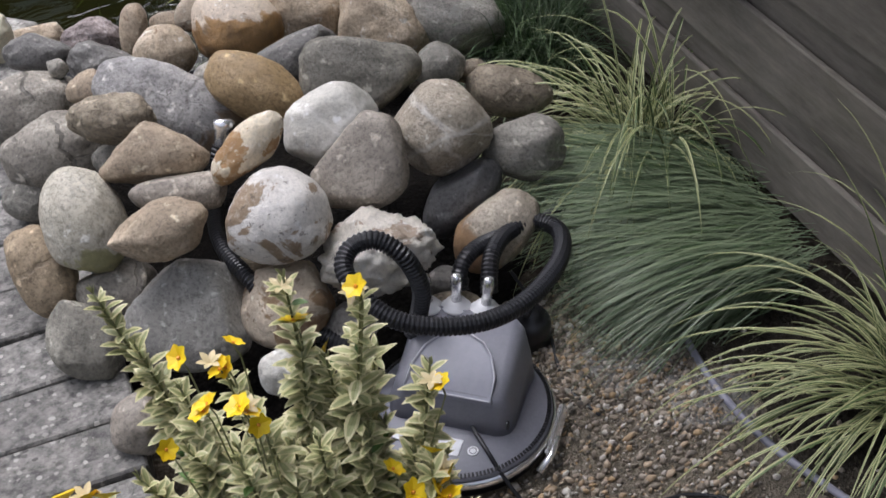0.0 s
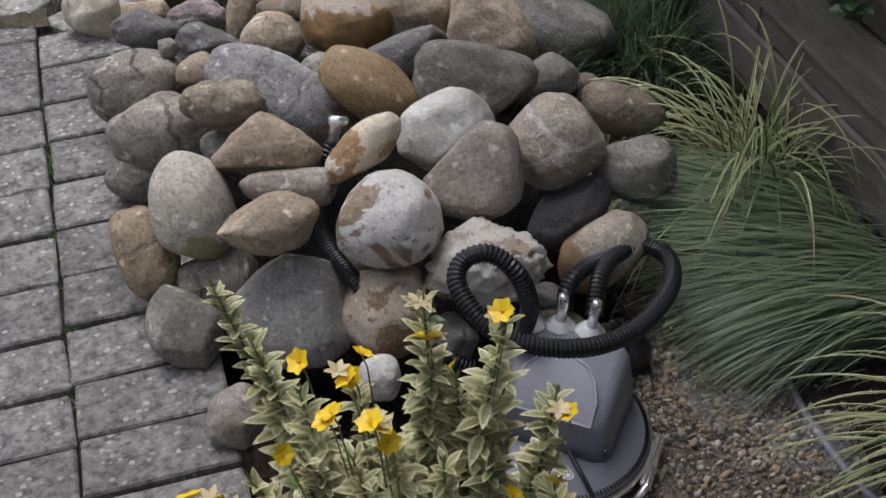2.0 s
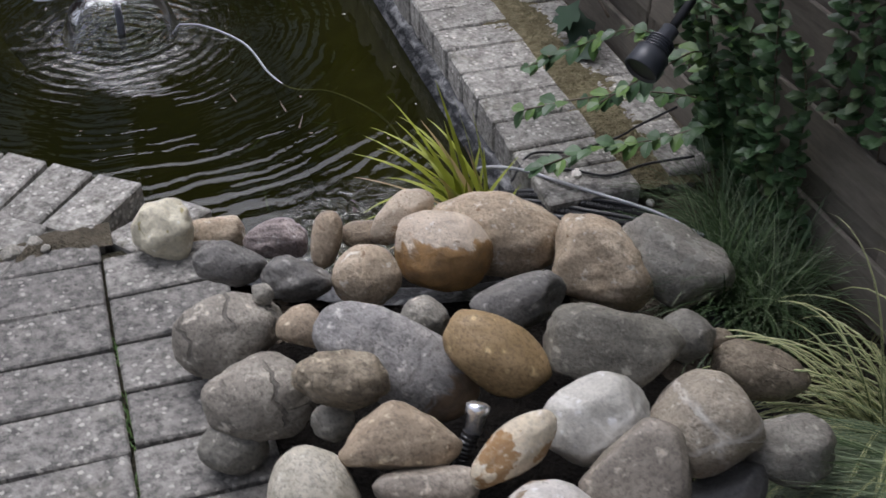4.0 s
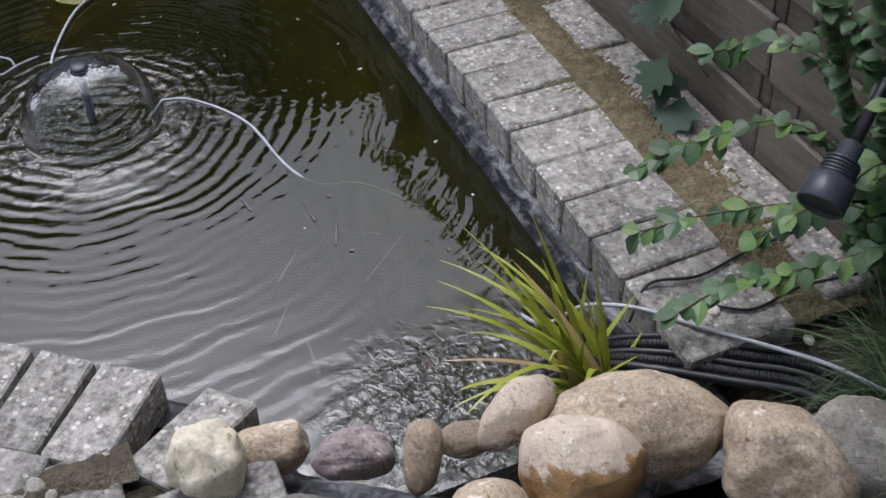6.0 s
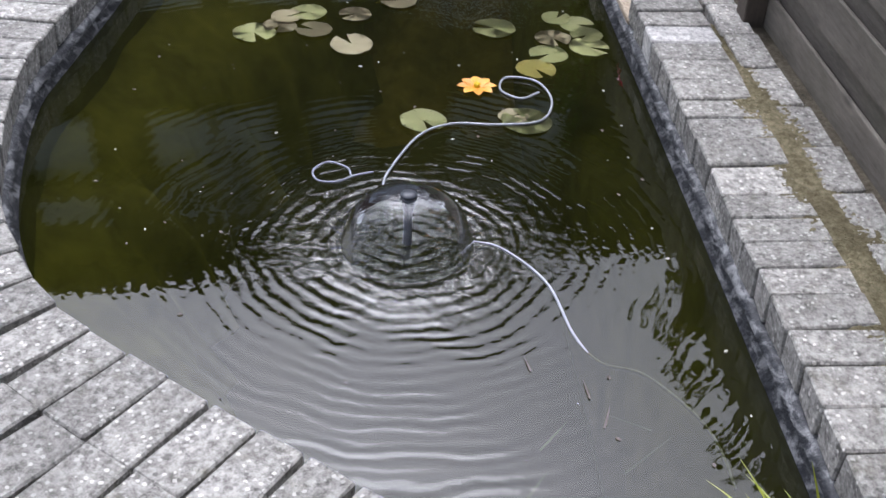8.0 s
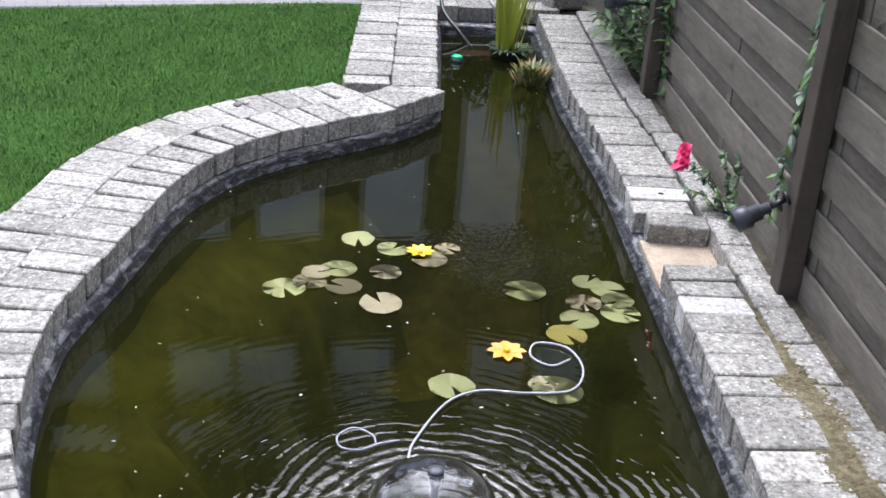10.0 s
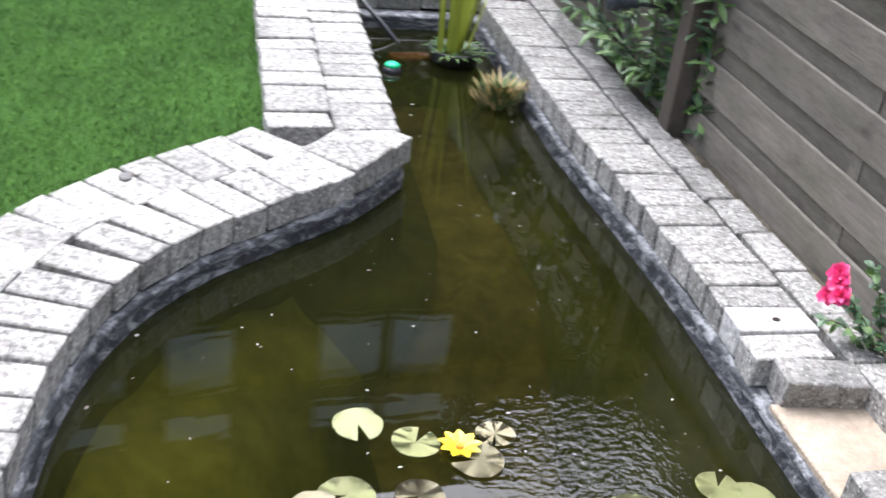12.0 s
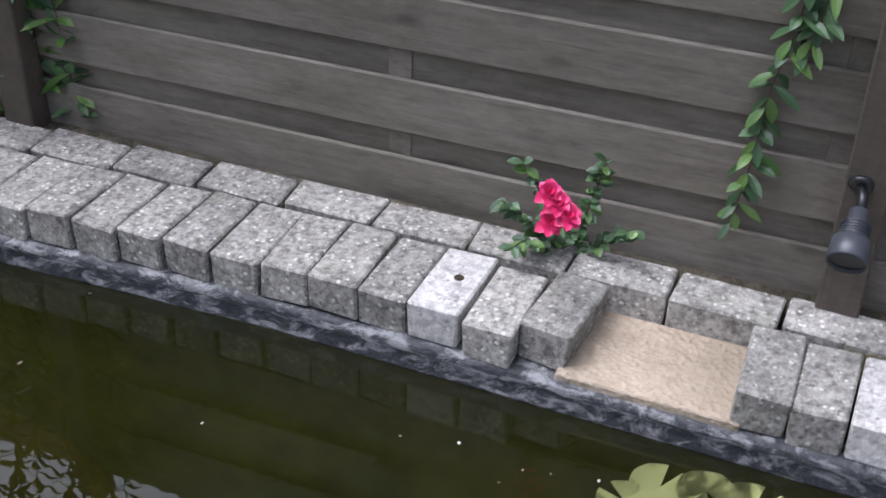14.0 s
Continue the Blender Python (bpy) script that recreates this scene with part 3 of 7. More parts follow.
tagged(channel, "brown silty shelf under shallow water", "pond floor", kind="structure")
bed = fill("pond_floor", dense, -0.95, plain("dark_pond_mud", (0.028, 0.026, 0.010), 0.9, 0, 0.35, 6, 0.5))
tagged(bed, "olive muddy pond floor", "pond floor", kind="structure")
water = fill("water", dense, WATER_Z, WATER)
tagged(water, "murky olive pond water ringed by ripples", "water", kind="structure")

# the shallow ledge along the curved side
ledge_v, ledge_f = [], []
ledge_line = [p for p in LEFT_EDGE if 2.75 < p.y < 5.7]
for i, p in enumerate(ledge_line):
    d = (ledge_line[min(i + 1, len(ledge_line) - 1)] - ledge_line[max(i - 1, 0)]).normalized()
    inn = Vector((d.y, -d.x, 0))
    for k, (off, z) in enumerate(((0.02, -0.28), (0.10, -0.33), (0.20, -0.37), (0.30, -0.44), (0.40, -0.60), (0.50, -0.98))):
        n_ = noise.noise((p.x * 5, p.y * 5, k * 0.7))
        q = p + inn * off * (1 + 0.25 * n_)
        ledge_v.append((q.x, q.y, z + 0.03 * n_))
for i in range(len(ledge_line) - 1):
    for k in range(5):
        ledge_f.append((6 * i + k, 6 * i + k + 1, 6 * i + k + 7, 6 * i + k + 6))
tagged(new("pond_ledge", py_mesh("pond_ledge", ledge_v, ledge_f, plain("olive_ledge_algae", (0.19, 0.18, 0.05), 0.85, 0, 0.4, 7, 0.6), True)), "olive algae-covered ledge under shallow water", "pond floor", kind="structure")

# ---- lawn, far path ----
OUTER = []
for i, p in enumerate(LEFT_EDGE):
    d = (LEFT_EDGE[min(i + 1, len(LEFT_EDGE) - 1)] - LEFT_EDGE[max(i - 1, 0)]).normalized()
    OUTER.append(Vector((p.x - d.y * 0.428, p.y + d.x * 0.428, 0)))
lawn_out = [p for p in OUTER if p.y > 3.05] + [Vector((-0.07, 6.2, 0)), Vector((0.02, 7.74, 0))]
lawn_poly = lawn_out + [Vector((-0.30, 7.70, 0)), Vector((-0.95, 7.50, 0)), Vector((-1.8, 7.26, 0)), Vector((-9, 5.2, 0)), Vector((-9, 3.05, 0))]
lawn_base = fill("lawn_ground", lawn_poly, -0.045, soil_mat("lawn_soil", (0.025, 0.06, 0.010), (0.06, 0.13, 0.022), 30))
tagged(lawn_base, "green turf ground beside the pond", "lawn", kind="structure")


def inside(p, poly):
    hit = False
    for a, b in zip(poly, poly[1:] + poly[:1]):
        if (a.y > p[1]) != (b.y > p[1]) and p[0] < (b.x - a.x) * (p[1] - a.y) / (b.y - a.y) + a.x:
            hit = not hit
    return hit


def blades_mesh(name, roots, material, segs=3):
    """Ribbons: each root is (base, direction, length, droop, width, material index)."""
    verts, faces, mi = [], [], []
    for base, way, length, droop, width, k in roots:
        p = Vector(base)
        d = Vector(way).normalized()
        side = d.cross(Vector((0, 0, 1)))
        side = side.normalized() if side.length > 1e-3 else Vector((1, 0, 0))
        start = len(verts)
        for s in range(segs + 1):
            f = s / segs
            w = width * (1 - f ** 2.2) * 0.5 + 0.00025
            verts += [tuple(p - side * w), tuple(p + side * w)]
            d = (d + Vector((0, 0, -droop / segs))).normalized()
            p = p + d * (length / segs)
        for s in range(segs):
            a = start + 2 * s
            faces.append((a, a + 1, a + 3, a + 2))
            mi.append(k)
    return py_mesh(name, verts, faces, material, False, mi)


rnd = random.Random(4)
turf = []
while len(turf) < 80000:
    q = (rnd.uniform(-2.9, 0.05), 3.1 + 4.6 * rnd.random() ** 0.8)
    if inside(q, lawn_poly):
        a = rnd.uniform(0, 6.28)
        turf.append(((q[0], q[1], -0.047), (0.45 * math.cos(a), 0.45 * math.sin(a), 1), rnd.uniform(0.014, 0.028), rnd.uniform(0.1, 0.6), rnd.uniform(0.002, 0.0038), 0))
tagged(new("lawn_grass", blades_mesh("lawn_grass", turf, LAWN, 2)), "short mown green lawn", "grass", kind="stuff")


# ---- blocks: coping, paving ----
BLOCKS = [mesh_of("coping_block", box_bm(0.214, 0.107, 0.088, 0.0045, 0.004, s), BLOCK) for s in range(9)]
PAVERS = [mesh_of("paver", box_bm(0.216, 0.128, 0.08, 0.004, 0.003, s), PAVER) for s in range(9)]
brnd = random.Random(8)


def lay(parent, name, meshes, x, y, turn, z=-0.088, sx=1.0, sy=1.0, wobble=1.0, tilt=(0, 0), label="", mat=None):
    me = brnd.choice(meshes)
    if mat is not None:
        me = me.copy()
        me.materials.clear()
        me.materials.append(mat)
    m = pose(x, y, z + brnd.uniform(-0.004, 0.003) * wobble, tilt[0] + brnd.uniform(-0.9, 0.9) * wobble, tilt[1] + brnd.uniform(-0.7, 0.7) * wobble, turn + brnd.uniform(-1.2, 1.2) * wobble)
    return child(name, me, parent, m @ Matrix.Diagonal((sx, sy, 1, 1)), label)


coping_left = thing("coping_left", "curved double row of weathered grey concrete blocks", "coping", kind="structure")
line = resample(LEFT_EDGE, 0.1165)
for i, p in enumerate(line):
    j = min(max(i, 1), len(line) - 2)
    d = (line[j + 1] - line[j - 1]).normalized()
    out = Vector((-d.y, d.x, 0))
    ang = math.degrees(math.atan2(out.y, out.x))
    c = p + out * 0.105 + d * 0.055
    if i == 0:
        continue
    lay(coping_left, "block", BLOCKS, c.x, c.y, ang)
outer_line = resample([p + Vector((0, 0, 0)) for p in OUTER], 0.128)
for i, p in enumerate(outer_line[2:-1]):
    j = min(max(i + 2, 1), len(outer_line) - 2)
    d = (outer_line[j + 1] - outer_line[j - 1]).normalized()
    out = Vector((-d.y, d.x, 0))
    c = p - out * 0.112
    lay(coping_left, "block", BLOCKS, c.x, c.y, math.degrees(math.atan2(out.y, out.x)), sy=1.08, wobble=1.6)
y = 6.20
while y < 7.75:
    f = (y - 6.12) / 1.5
    lay(coping_left, "block", BLOCKS, 0.238 + 0.06 * f, y, 2, sx=0.96)
    lay(coping_left, "block", BLOCKS, 0.024 + 0.07 * f, y + 0.02, 2, sx=0.98)
    y += 0.116

coping_right = thing("coping_right", "weathered grey concrete coping blocks along the fence", "coping", kind="structure")


def right_x(y):
    for a, b in zip(RIGHT_EDGE, RIGHT_EDGE[1:]):
        if b.y <= y <= a.y:
            return a.x + (b.x - a.x) * (a.y - y) / (a.y - b.y)
    return RIGHT_EDGE[0].x if y > 5 else 1.0


JOINTS = [1.915, 2.03, 2.14, 2.26, 2.38, 2.502, 2.624, 2.742, 2.86, 2.957, 3.06, 3.16, 3.262, 3.395, 3.533, 3.64, 3.745, 3.855, 3.975, 4.09, 4.21, 4.315, 4.42]
y = 4.955
north = [y + 0.1135 * k for k in range(24)]
for a, b in list(zip(JOINTS, JOINTS[1:])) + list(zip(north, north[1:])):
    white = 4.94 < a < 4.96 or 4.08 < a < 4.10
    if b > 7.66:
        break
    lay(coping_right, "block", BLOCKS, right_x((a + b) / 2) + 0.107, (a + b) / 2, 0, sy=(b - a - 0.005) / 0.107, mat=WHITE_BLOCK if white else None, label="pale smooth block" if white else "")
    if 4.94 < a < 4.96:
        spot = child("drill_mark", mesh_of("drill_mark", lathe([(0.002, 0), (0.011, 0.0), (0.010, 0.0012)], 18), SOIL), coping_right, pose(right_x(5) + 0.115, 5.005, 0.0036), "dark round mark")
lay(coping_right, "block", BLOCKS, 1.095, 4.895, -1, sy=0.98)
lay(coping_right, "block", BLOCKS, 1.127, 4.783, -5, z=-0.088, wobble=0.2, tilt=(0, 2), label="loose block out of line")
y = 1.95
while y < 7.5:
    lay(coping_right, "block", BLOCKS, 0.288 + right_x(y + 0.1) + 0.072 * min(1.0, max(0.0, (4.0 - y) / 1.6)), y + 0.107, 90, z=-0.090, sx=1.0)
    y += 0.221
pit = new("sand_pit", mesh_of("sand_pit", box_bm(0.24, 0.36, 0.05, 0.004), SAND))
pit.matrix_basis = pose(1.115, 4.575, -0.122)
tagged(pit, "pale sand where a coping block is missing", "sand", kind="structure")
back_coping = thing("coping_back", "short row of grey concrete blocks closing the pond", "coping", kind="structure")
for k in range(4):
    lay(back_coping, "block", BLOCKS, 0.42 + 0.19 * k, 7.72 + 0.01 * k, 5, sx=0.86, sy=1.6)

paving = thing("paving", "worn grey concrete pavers laid in straight rows", "paving", kind="structure")
ROWS_Y = [2.30, 2.14, 2.0, 1.865, 1.725, 1.595, 1.458, 1.32, 1.186, 1.055, 0.93, 0.812, 0.695, 0.578, 0.461, 0.344, 0.227, 0.11, -0.007, -0.124, -0.241, -0.358]
for col, x0 in enumerate((0.190, -0.040, -0.265, -0.494, -0.719, -0.944, -1.169, -1.394)):
    for a, b in zip(ROWS_Y, ROWS_Y[1:]):
        yy = (a + b) / 2 + (0.012 if col == 0 else 0.0) + 0.055 * (col // 2 % 2)
        # leave out what the coping and the stones cover
        limit = 2.10 if x0 > -0.1 else 2.36 - 0.74 * (x0 + 0.0) - 0.50
        if yy > limit or (x0 > 0.1 and (yy > 2.02)):
            continue
        lay(paving, "paver", PAVERS, x0, yy, 0, z=-0.081, sy=(a - b - 0.008) / 0.128, sx=1.055 if col == 0 else 1.02)
bedding = new("paving_bed", mesh_of("paving_bed", box_bm(2.2, 2.9, 0.05), soil_mat("joint_soil", (0.03, 0.028, 0.018), (0.10, 0.09, 0.06), 60)))
bedding.matrix_basis = pose(-0.80, 0.60, -0.071)
tagged(bedding, "sandy bedding in the joints of the paving", "paving bed", kind="structure")

sv, sf = [], []
for j in range(91):
    for i in range(13):
        f, w = j / 90, i / 6 - 1
        x = -0.60 + 0.70 * f
        yy = 2.075 - 0.02 * math.sin(5 * f) + (0.42 * (0.55 - f) if f < 0.55 else 0.0) + 0.042 * w
        lump = noise.noise((x * 14, yy * 14, 8)) + 0.6 * noise.noise((x * 55, yy * 55, 8))
        sv.append((x, yy, 0.002 + 0.007 * (0.35 + lump - 1.3 * w * w)))
for j in range(90):
    for i in range(12):
        sf.append((13 * j + i, 13 * j + i + 1, 13 * j + i + 14, 13 * j + i + 13))
tagged(new("joint_sand", py_mesh("joint_sand", sv, sf, RUBBLE, True)), "loose sand in the joint between coping and paving", "sand", kind="structure")
weeds = []
wr_ = random.Random(29)
for _ in range(420):
    yy = wr_.choice((1.06, 1.19, 1.33, 1.52, 1.73, 0.95)) + wr_.gauss(0, 0.035)
    a = wr_.uniform(0, 6.28)
    weeds.append(((0.075 + wr_.gauss(0, 0.004), yy, -0.03), (0.7 * math.cos(a), 0.7 * math.sin(a), 1), wr_.uniform(0.02, 0.045), wr_.uniform(0.2, 1.0), 0.0035, 0))
tagged(new("joint_weeds", blades_mesh("joint_weeds", weeds, PLAINLEAF, 3)), "small green weeds and moss in the paving joint", "weeds", kind="stuff")

# ---- fence ----


def fence_x(y):
    return 1.46 - 0.0225 * (y - 1.1)


fence = thing("fence", "weathered grey-brown hit-and-miss board fence", "fence", kind="structure")
board_f = [mesh_of("board", box_bm(0.013, 1.0, 0.128, 0.003, 0.0012, s), WOOD) for s in range(4)]
posts_y = [-3.45, -1.5, 0.45, 2.37, 4.28, 6.24, 8.15, 10.05]
frnd = random.Random(3)
for a, b in zip(posts_y, posts_y[1:]):
    mid, length = (a + b) / 2, b - a - 0.004
    turn = math.degrees(0.0225)
    for k in range(5):
        z = -0.035 + 0.195 * k
        child("board", frnd.choice(board_f), fence, pose(fence_x(mid) + 0.0065, mid, z + frnd.uniform(-0.004, 0.004), frnd.uniform(-0.15, 0.15), frnd.uniform(-0.7, 0.5), turn) @ Matrix.Diagonal((1, length, 1, 1)))
        child("board", frnd.choice(board_f), fence, pose(fence_x(mid) + 0.0255, mid, z + 0.104 + frnd.uniform(-0.004, 0.004), frnd.uniform(-0.15, 0.15), 0, turn) @ Matrix.Diagonal((1, length, 1.02, 1)))
    for yy in (a + 0.06, mid, b - 0.06):
        child("batten", mesh_of("batten", box_bm(0.020, 0.055, 0.98, 0.002), WOOD), fence, pose(fence_x(yy) + 0.0240, yy, -0.04))
for yy in posts_y:
    child("post", mesh_of("post", box_bm(0.068, 0.085, 1.12, 0.004), POST_WOOD), fence, pose(fence_x(yy) + (-0.034 if 4 < yy < 6.5 else 0.09), yy, -0.12))

# dry moss between the coping rows and along the fence foot


def moss_strip(name, label, x_of, half, y0, y1, z, seed):
    verts, faces = [], []
    n = int((y1 - y0) / 0.006)
    for i in range(n + 1):
        yy = y0 + (y1 - y0) * i / n
        c = x_of(yy) + 0.012 * noise.noise((yy * 6, seed + 9, 2))
        for s in range(25):
            x = c + half * (1 + 0.45 * max(0.0, min(1.0, (3.5 - yy) / 0.9))) * (s / 12 - 1)
            lump = 0.50 * noise.noise((x * 16, yy * 9, seed)) + 0.55 * noise.noise((x * 50, yy * 50, seed)) + 0.65 * noise.noise((x * 120, yy * 120, seed))
            verts.append((x, yy, z + 0.008 * (0.12 + lump - 1.1 * (s / 12 - 1) ** 2 - 2.0 * max(0.0, 1 - (y1 - yy) / 0.5) - 1.5 * max(0.0, 1 - (yy - y0) / 0.15))))
    for i in range(n):
        for s in range(24):
            a = 25 * i + s
            faces.append((a, a + 1, a + 26, a + 25))
    return tagged(new(name, py_mesh(name, verts, faces, MOSS, True)), label, "moss", kind="structure")


moss_strip("moss", "dry yellow-brown moss between the coping rows", lambda q: right_x(q) + 0.222 + 0.035 * min(1.0, max(0.0, (4.0 - q) / 1.6)) + 0.010 * math.sin(q * 9), 0.085, 1.92, 4.25, -0.001, 3)
foot = new("fence_foot_soil", mesh_of("fence_foot_soil", box_bm(0.10, 6.0, 0.07, 0.01), RUBBLE))
foot.matrix_basis = pose(1.36, 4.9, -0.09, 0, 0, 1.2)
sv, sf = [], []
for j in range(31):
    for i in range(25):
        u, w = i / 24 * 2 - 1, j / 30 * 2 - 1
        hgt = 0.075 * max(0.0, 1 - max(abs(u), abs(w)) ** 4) + 0.018 * noise.noise((u * 3, w * 3, 4)) + 0.006 * noise.noise((u * 14, w * 14, 4))
        sv.append((1.27 + 0.17 * u, 1.80 + 0.24 * w, -0.118 + hgt))
for j in range(30):
    for i in range(24):
        sf.append((25 * j + i, 25 * j + i + 1, 25 * j + i + 26, 25 * j + i + 25))
sandy = new("sandy_soil", py_mesh("sandy_soil", sv, sf, RUBBLE, True))
tagged(sandy, "sandy soil at the end of the coping", "soil", kind="structure")
tagged(foot, "sandy soil between coping and fence", "soil", kind="structure")

# ---- far: path behind the lawn, hedge and house (mirrored in the water) ----
PATHMAT = Mat("pale_path_pavers", 0.85)
pb_ = PATHMAT.t.nodes.new("ShaderNodeTexBrick")
pb_.inputs["Scale"].default_value, pb_.inputs["Mortar Size"].default_value = 4.6, 0.012
pb_.inputs["Color1"].default_value, pb_.inputs["Color2"].default_value, pb_.inputs["Mortar"].default_value = (0.30, 0.28, 0.28, 1), (0.255, 0.24, 0.245, 1), (0.14, 0.135, 0.135, 1)
PATHMAT.link(PATHMAT.co.outputs["Object"], pb_.inputs["Vector"])
PATHMAT.color(PATHMAT.mix(PATHMAT.math("MULTIPLY", PATHMAT.noise(PATHMAT.place(), 20, 5), 0.35), pb_.outputs["Color"], (0.22, 0.21, 0.20)))
far_path = new("path", mesh_of("path", box_bm(14, 2.2, 0.06, 0.01), PATHMAT.m))
far_path.matrix_basis = pose(-5.5, 7.42, -0.10, 0, 0, 15)
tagged(far_path, "pale grey paved path behind the lawn", "path", kind="structure")
# ---- the heap of river stones ----


def mound_z(x, y):
    u, v = (x - 0.66) / 0.44, (y - 1.32) / 0.60
    r = math.sqrt(u * u + v * v)
    return -0.115 + 0.06 * max(0.0, 1 - r ** 2.2) if r < 1 else -0.115


# soil mound under the heap, its colour blackened to paint the gaps' shade
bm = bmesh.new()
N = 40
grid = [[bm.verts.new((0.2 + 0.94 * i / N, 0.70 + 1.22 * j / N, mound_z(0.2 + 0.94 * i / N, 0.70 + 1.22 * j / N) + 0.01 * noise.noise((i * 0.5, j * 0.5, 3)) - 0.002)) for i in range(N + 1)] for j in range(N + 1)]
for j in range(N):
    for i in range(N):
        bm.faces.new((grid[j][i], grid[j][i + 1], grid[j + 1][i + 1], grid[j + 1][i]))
tagged(new("soil_mound", mesh_of("soil_mound", bm, GAPSOIL, True)), "soil mound under the heaped stones, blackened as gap shade", "soil", kind="structure")

stone_count = [0]


def stone(mat, label, at, size, turn, lump=0.05, box=0.5, worn_sides=(), front=None):
    """A worn river stone: a rounded block pushed out of round by slow noise, with small dents.
    worn_sides: flat sides as (degrees round the stone, how near its middle); front: the flat on its upper face."""
    stone_count[0] += 1
    seed = stone_count[0] * 7.31
    bm = bmesh.new()
    bmesh.ops.create_icosphere(bm, subdivisions=5, radius=1)
    rs = random.Random(stone_count[0] * 13 + 5)
    # small flats worn onto the stone: random directions, each at its own distance
    flats = []
    for k in range(13):
        zz = 1 - 2 * (k + 0.5) / 13
        a = 2.39996 * k + rs.uniform(-0.35, 0.35)
        d = Vector((math.sqrt(1 - zz * zz) * math.cos(a), math.sqrt(1 - zz * zz) * math.sin(a), zz + rs.uniform(-0.12, 0.12))).normalized()
        flats.append((d, rs.uniform(0.90, 1.0)))
    sides = [(Vector((math.cos(radians(a)), math.sin(radians(a)), rs.uniform(-0.45, 0.05))).normalized(), q) for a, q in worn_sides]
    if front:
        sides.append((Vector((rs.uniform(-0.2, 0.2), rs.uniform(-0.2, 0.2), -1)).normalized(), front))
    e = 7.0 + 26 * max(0, box - 0.4)
    worn = min(1.0, 0.42 + 1.1 * max(0, box - 0.4) + lump)
    if sides:
        worn *= 0.6
    s = Vector((seed, seed * 0.7, -seed))
    for v in bm.verts:
        n = v.co.normalized()
        r = 1 + worn * (1.06 * sum(max(0.0, n.dot(d) / q) ** e for d, q in flats) ** (-1 / e) - 1)
        p = n * r
        for d, q in sides:
            over = (p.dot(d) - q) / 0.055
            p = p - d * (0.055 * 0.92 * (over if over > 30 else math.log(1 + math.exp(over))))
        g = 1 + (0.035 + 0.8 * lump) * noise.noise(n * 1.35 + s) + (0.018 + 0.5 * lump) * noise.noise(n * 2.9 + s) + (0.014 + 0.10 * lump) * noise.noise(n * 6 + s) + (0.007 + 0.06 * lump) * noise.noise(n * 15 + s)
        if lump > 0.2:
            g *= 1 + 0.20 * (abs(noise.noise(n * 4.2 + s)) - 0.2) + 0.10 * abs(noise.noise(n * 9 + s)) + 0.03 * noise.noise(n * 22 + s)
        v.co = p * g
    # bring the worn lump to its length, width and thickness
    lo = [min(v.co[i] for v in bm.verts) for i in range(3)]
    hi = [max(v.co[i] for v in bm.verts) for i in range(3)]
    for v in bm.verts:
        v.co = Vector([size[i] * (2 * (v.co[i] - lo[i]) / (hi[i] - lo[i]) - 1) for i in range(3)])
    ob = new("stone", mesh_of("stone", bm, ROCK[mat], True))
    ob.matrix_basis = pose(*at, *turn)
    return tagged(ob, label, "stone", "heaped river stones")


stone("pale", "round off-white stone with yellow moss beside the paving", (0.201, 2.000, 0.045), (0.062, 0.067, 0.054), (-121, 5, -3), 0.13, 0.60)
stone("cream", "small tan stone with a dark crack at the pond edge", (0.302, 2.034, -0.019), (0.066, 0.045, 0.041), (-122, 4, -5), 0.08, 0.60, [(270, 0.8)])
stone("slate", "small dark grey layered stone on the heap", (0.305, 1.804, 0.085), (0.071, 0.044, 0.039), (-123, 11, -9), 0.12, 0.60, [(303, 0.85)])
stone("pink", "lumpy pinkish speckled stone at the water's edge", (0.417, 1.947, 0.013), (0.067, 0.045, 0.039), (-122, 3, -7), 0.12, 0.60)
stone("slate", "dark grey knobbly stone low in the heap", (0.419, 1.739, 0.068), (0.069, 0.044, 0.039), (-125, 13, -14), 0.14, 0.60, [(297, 0.75), (35, 0.8), (172, 0.85)])
stone("tan", "slim beige stone standing upright by the water", (0.506, 1.878, 0.041), (0.061, 0.031, 0.027), (-155, -54, 53), 0.03, 0.40)
stone("tan", "small brown stone at the water's edge", (0.587, 1.896, 0.024), (0.044, 0.030, 0.027), (-122, 1, -10), 0.05, 0.40)
stone("cream", "egg-shaped cream stone with brown flecks", (0.548, 1.715, 0.064), (0.067, 0.061, 0.054), (-124, 8, -14), 0.03, 0.42, [(215, 0.9)])
stone("rust", "pointed stone with rust-brown stains by the water", (0.665, 1.882, 0.061), (0.077, 0.043, 0.038), (-128, -31, 11), 0.05, 0.50)
stone("ruststain", "big round stone stained rust brown below", (0.714, 1.753, 0.058), (0.098, 0.079, 0.069), (-123, 6, -17), 0.03, 0.45)
stone("cream", "very large pale cream boulder by the hoses", (0.837, 1.800, 0.038), (0.152, 0.088, 0.078), (-122, 3, -18), 0.05, 0.50, [(307, 0.86)])
stone("greystrat", "grey rounded stone with long dark cracks", (0.270, 1.610, 0.081), (0.102, 0.074, 0.065), (-125, -7, 3), 0.04, 0.50, [(62, 0.82), (307, 0.88)], front=0.9)
stone("tan", "small brown wedge-shaped stone in the heap", (0.388, 1.509, 0.153), (0.049, 0.037, 0.032), (-126, 13, -14), 0.05, 0.50, [(220, 0.8), (101, 0.72), (316, 0.75)])
stone("bluegrey", "large blue-grey boulder with a brown lower end", (0.512, 1.390, 0.140), (0.149, 0.075, 0.066), (-131, 25, -30), 0.05, 0.50, [(270, 0.84), (109, 0.82)], front=0.88)
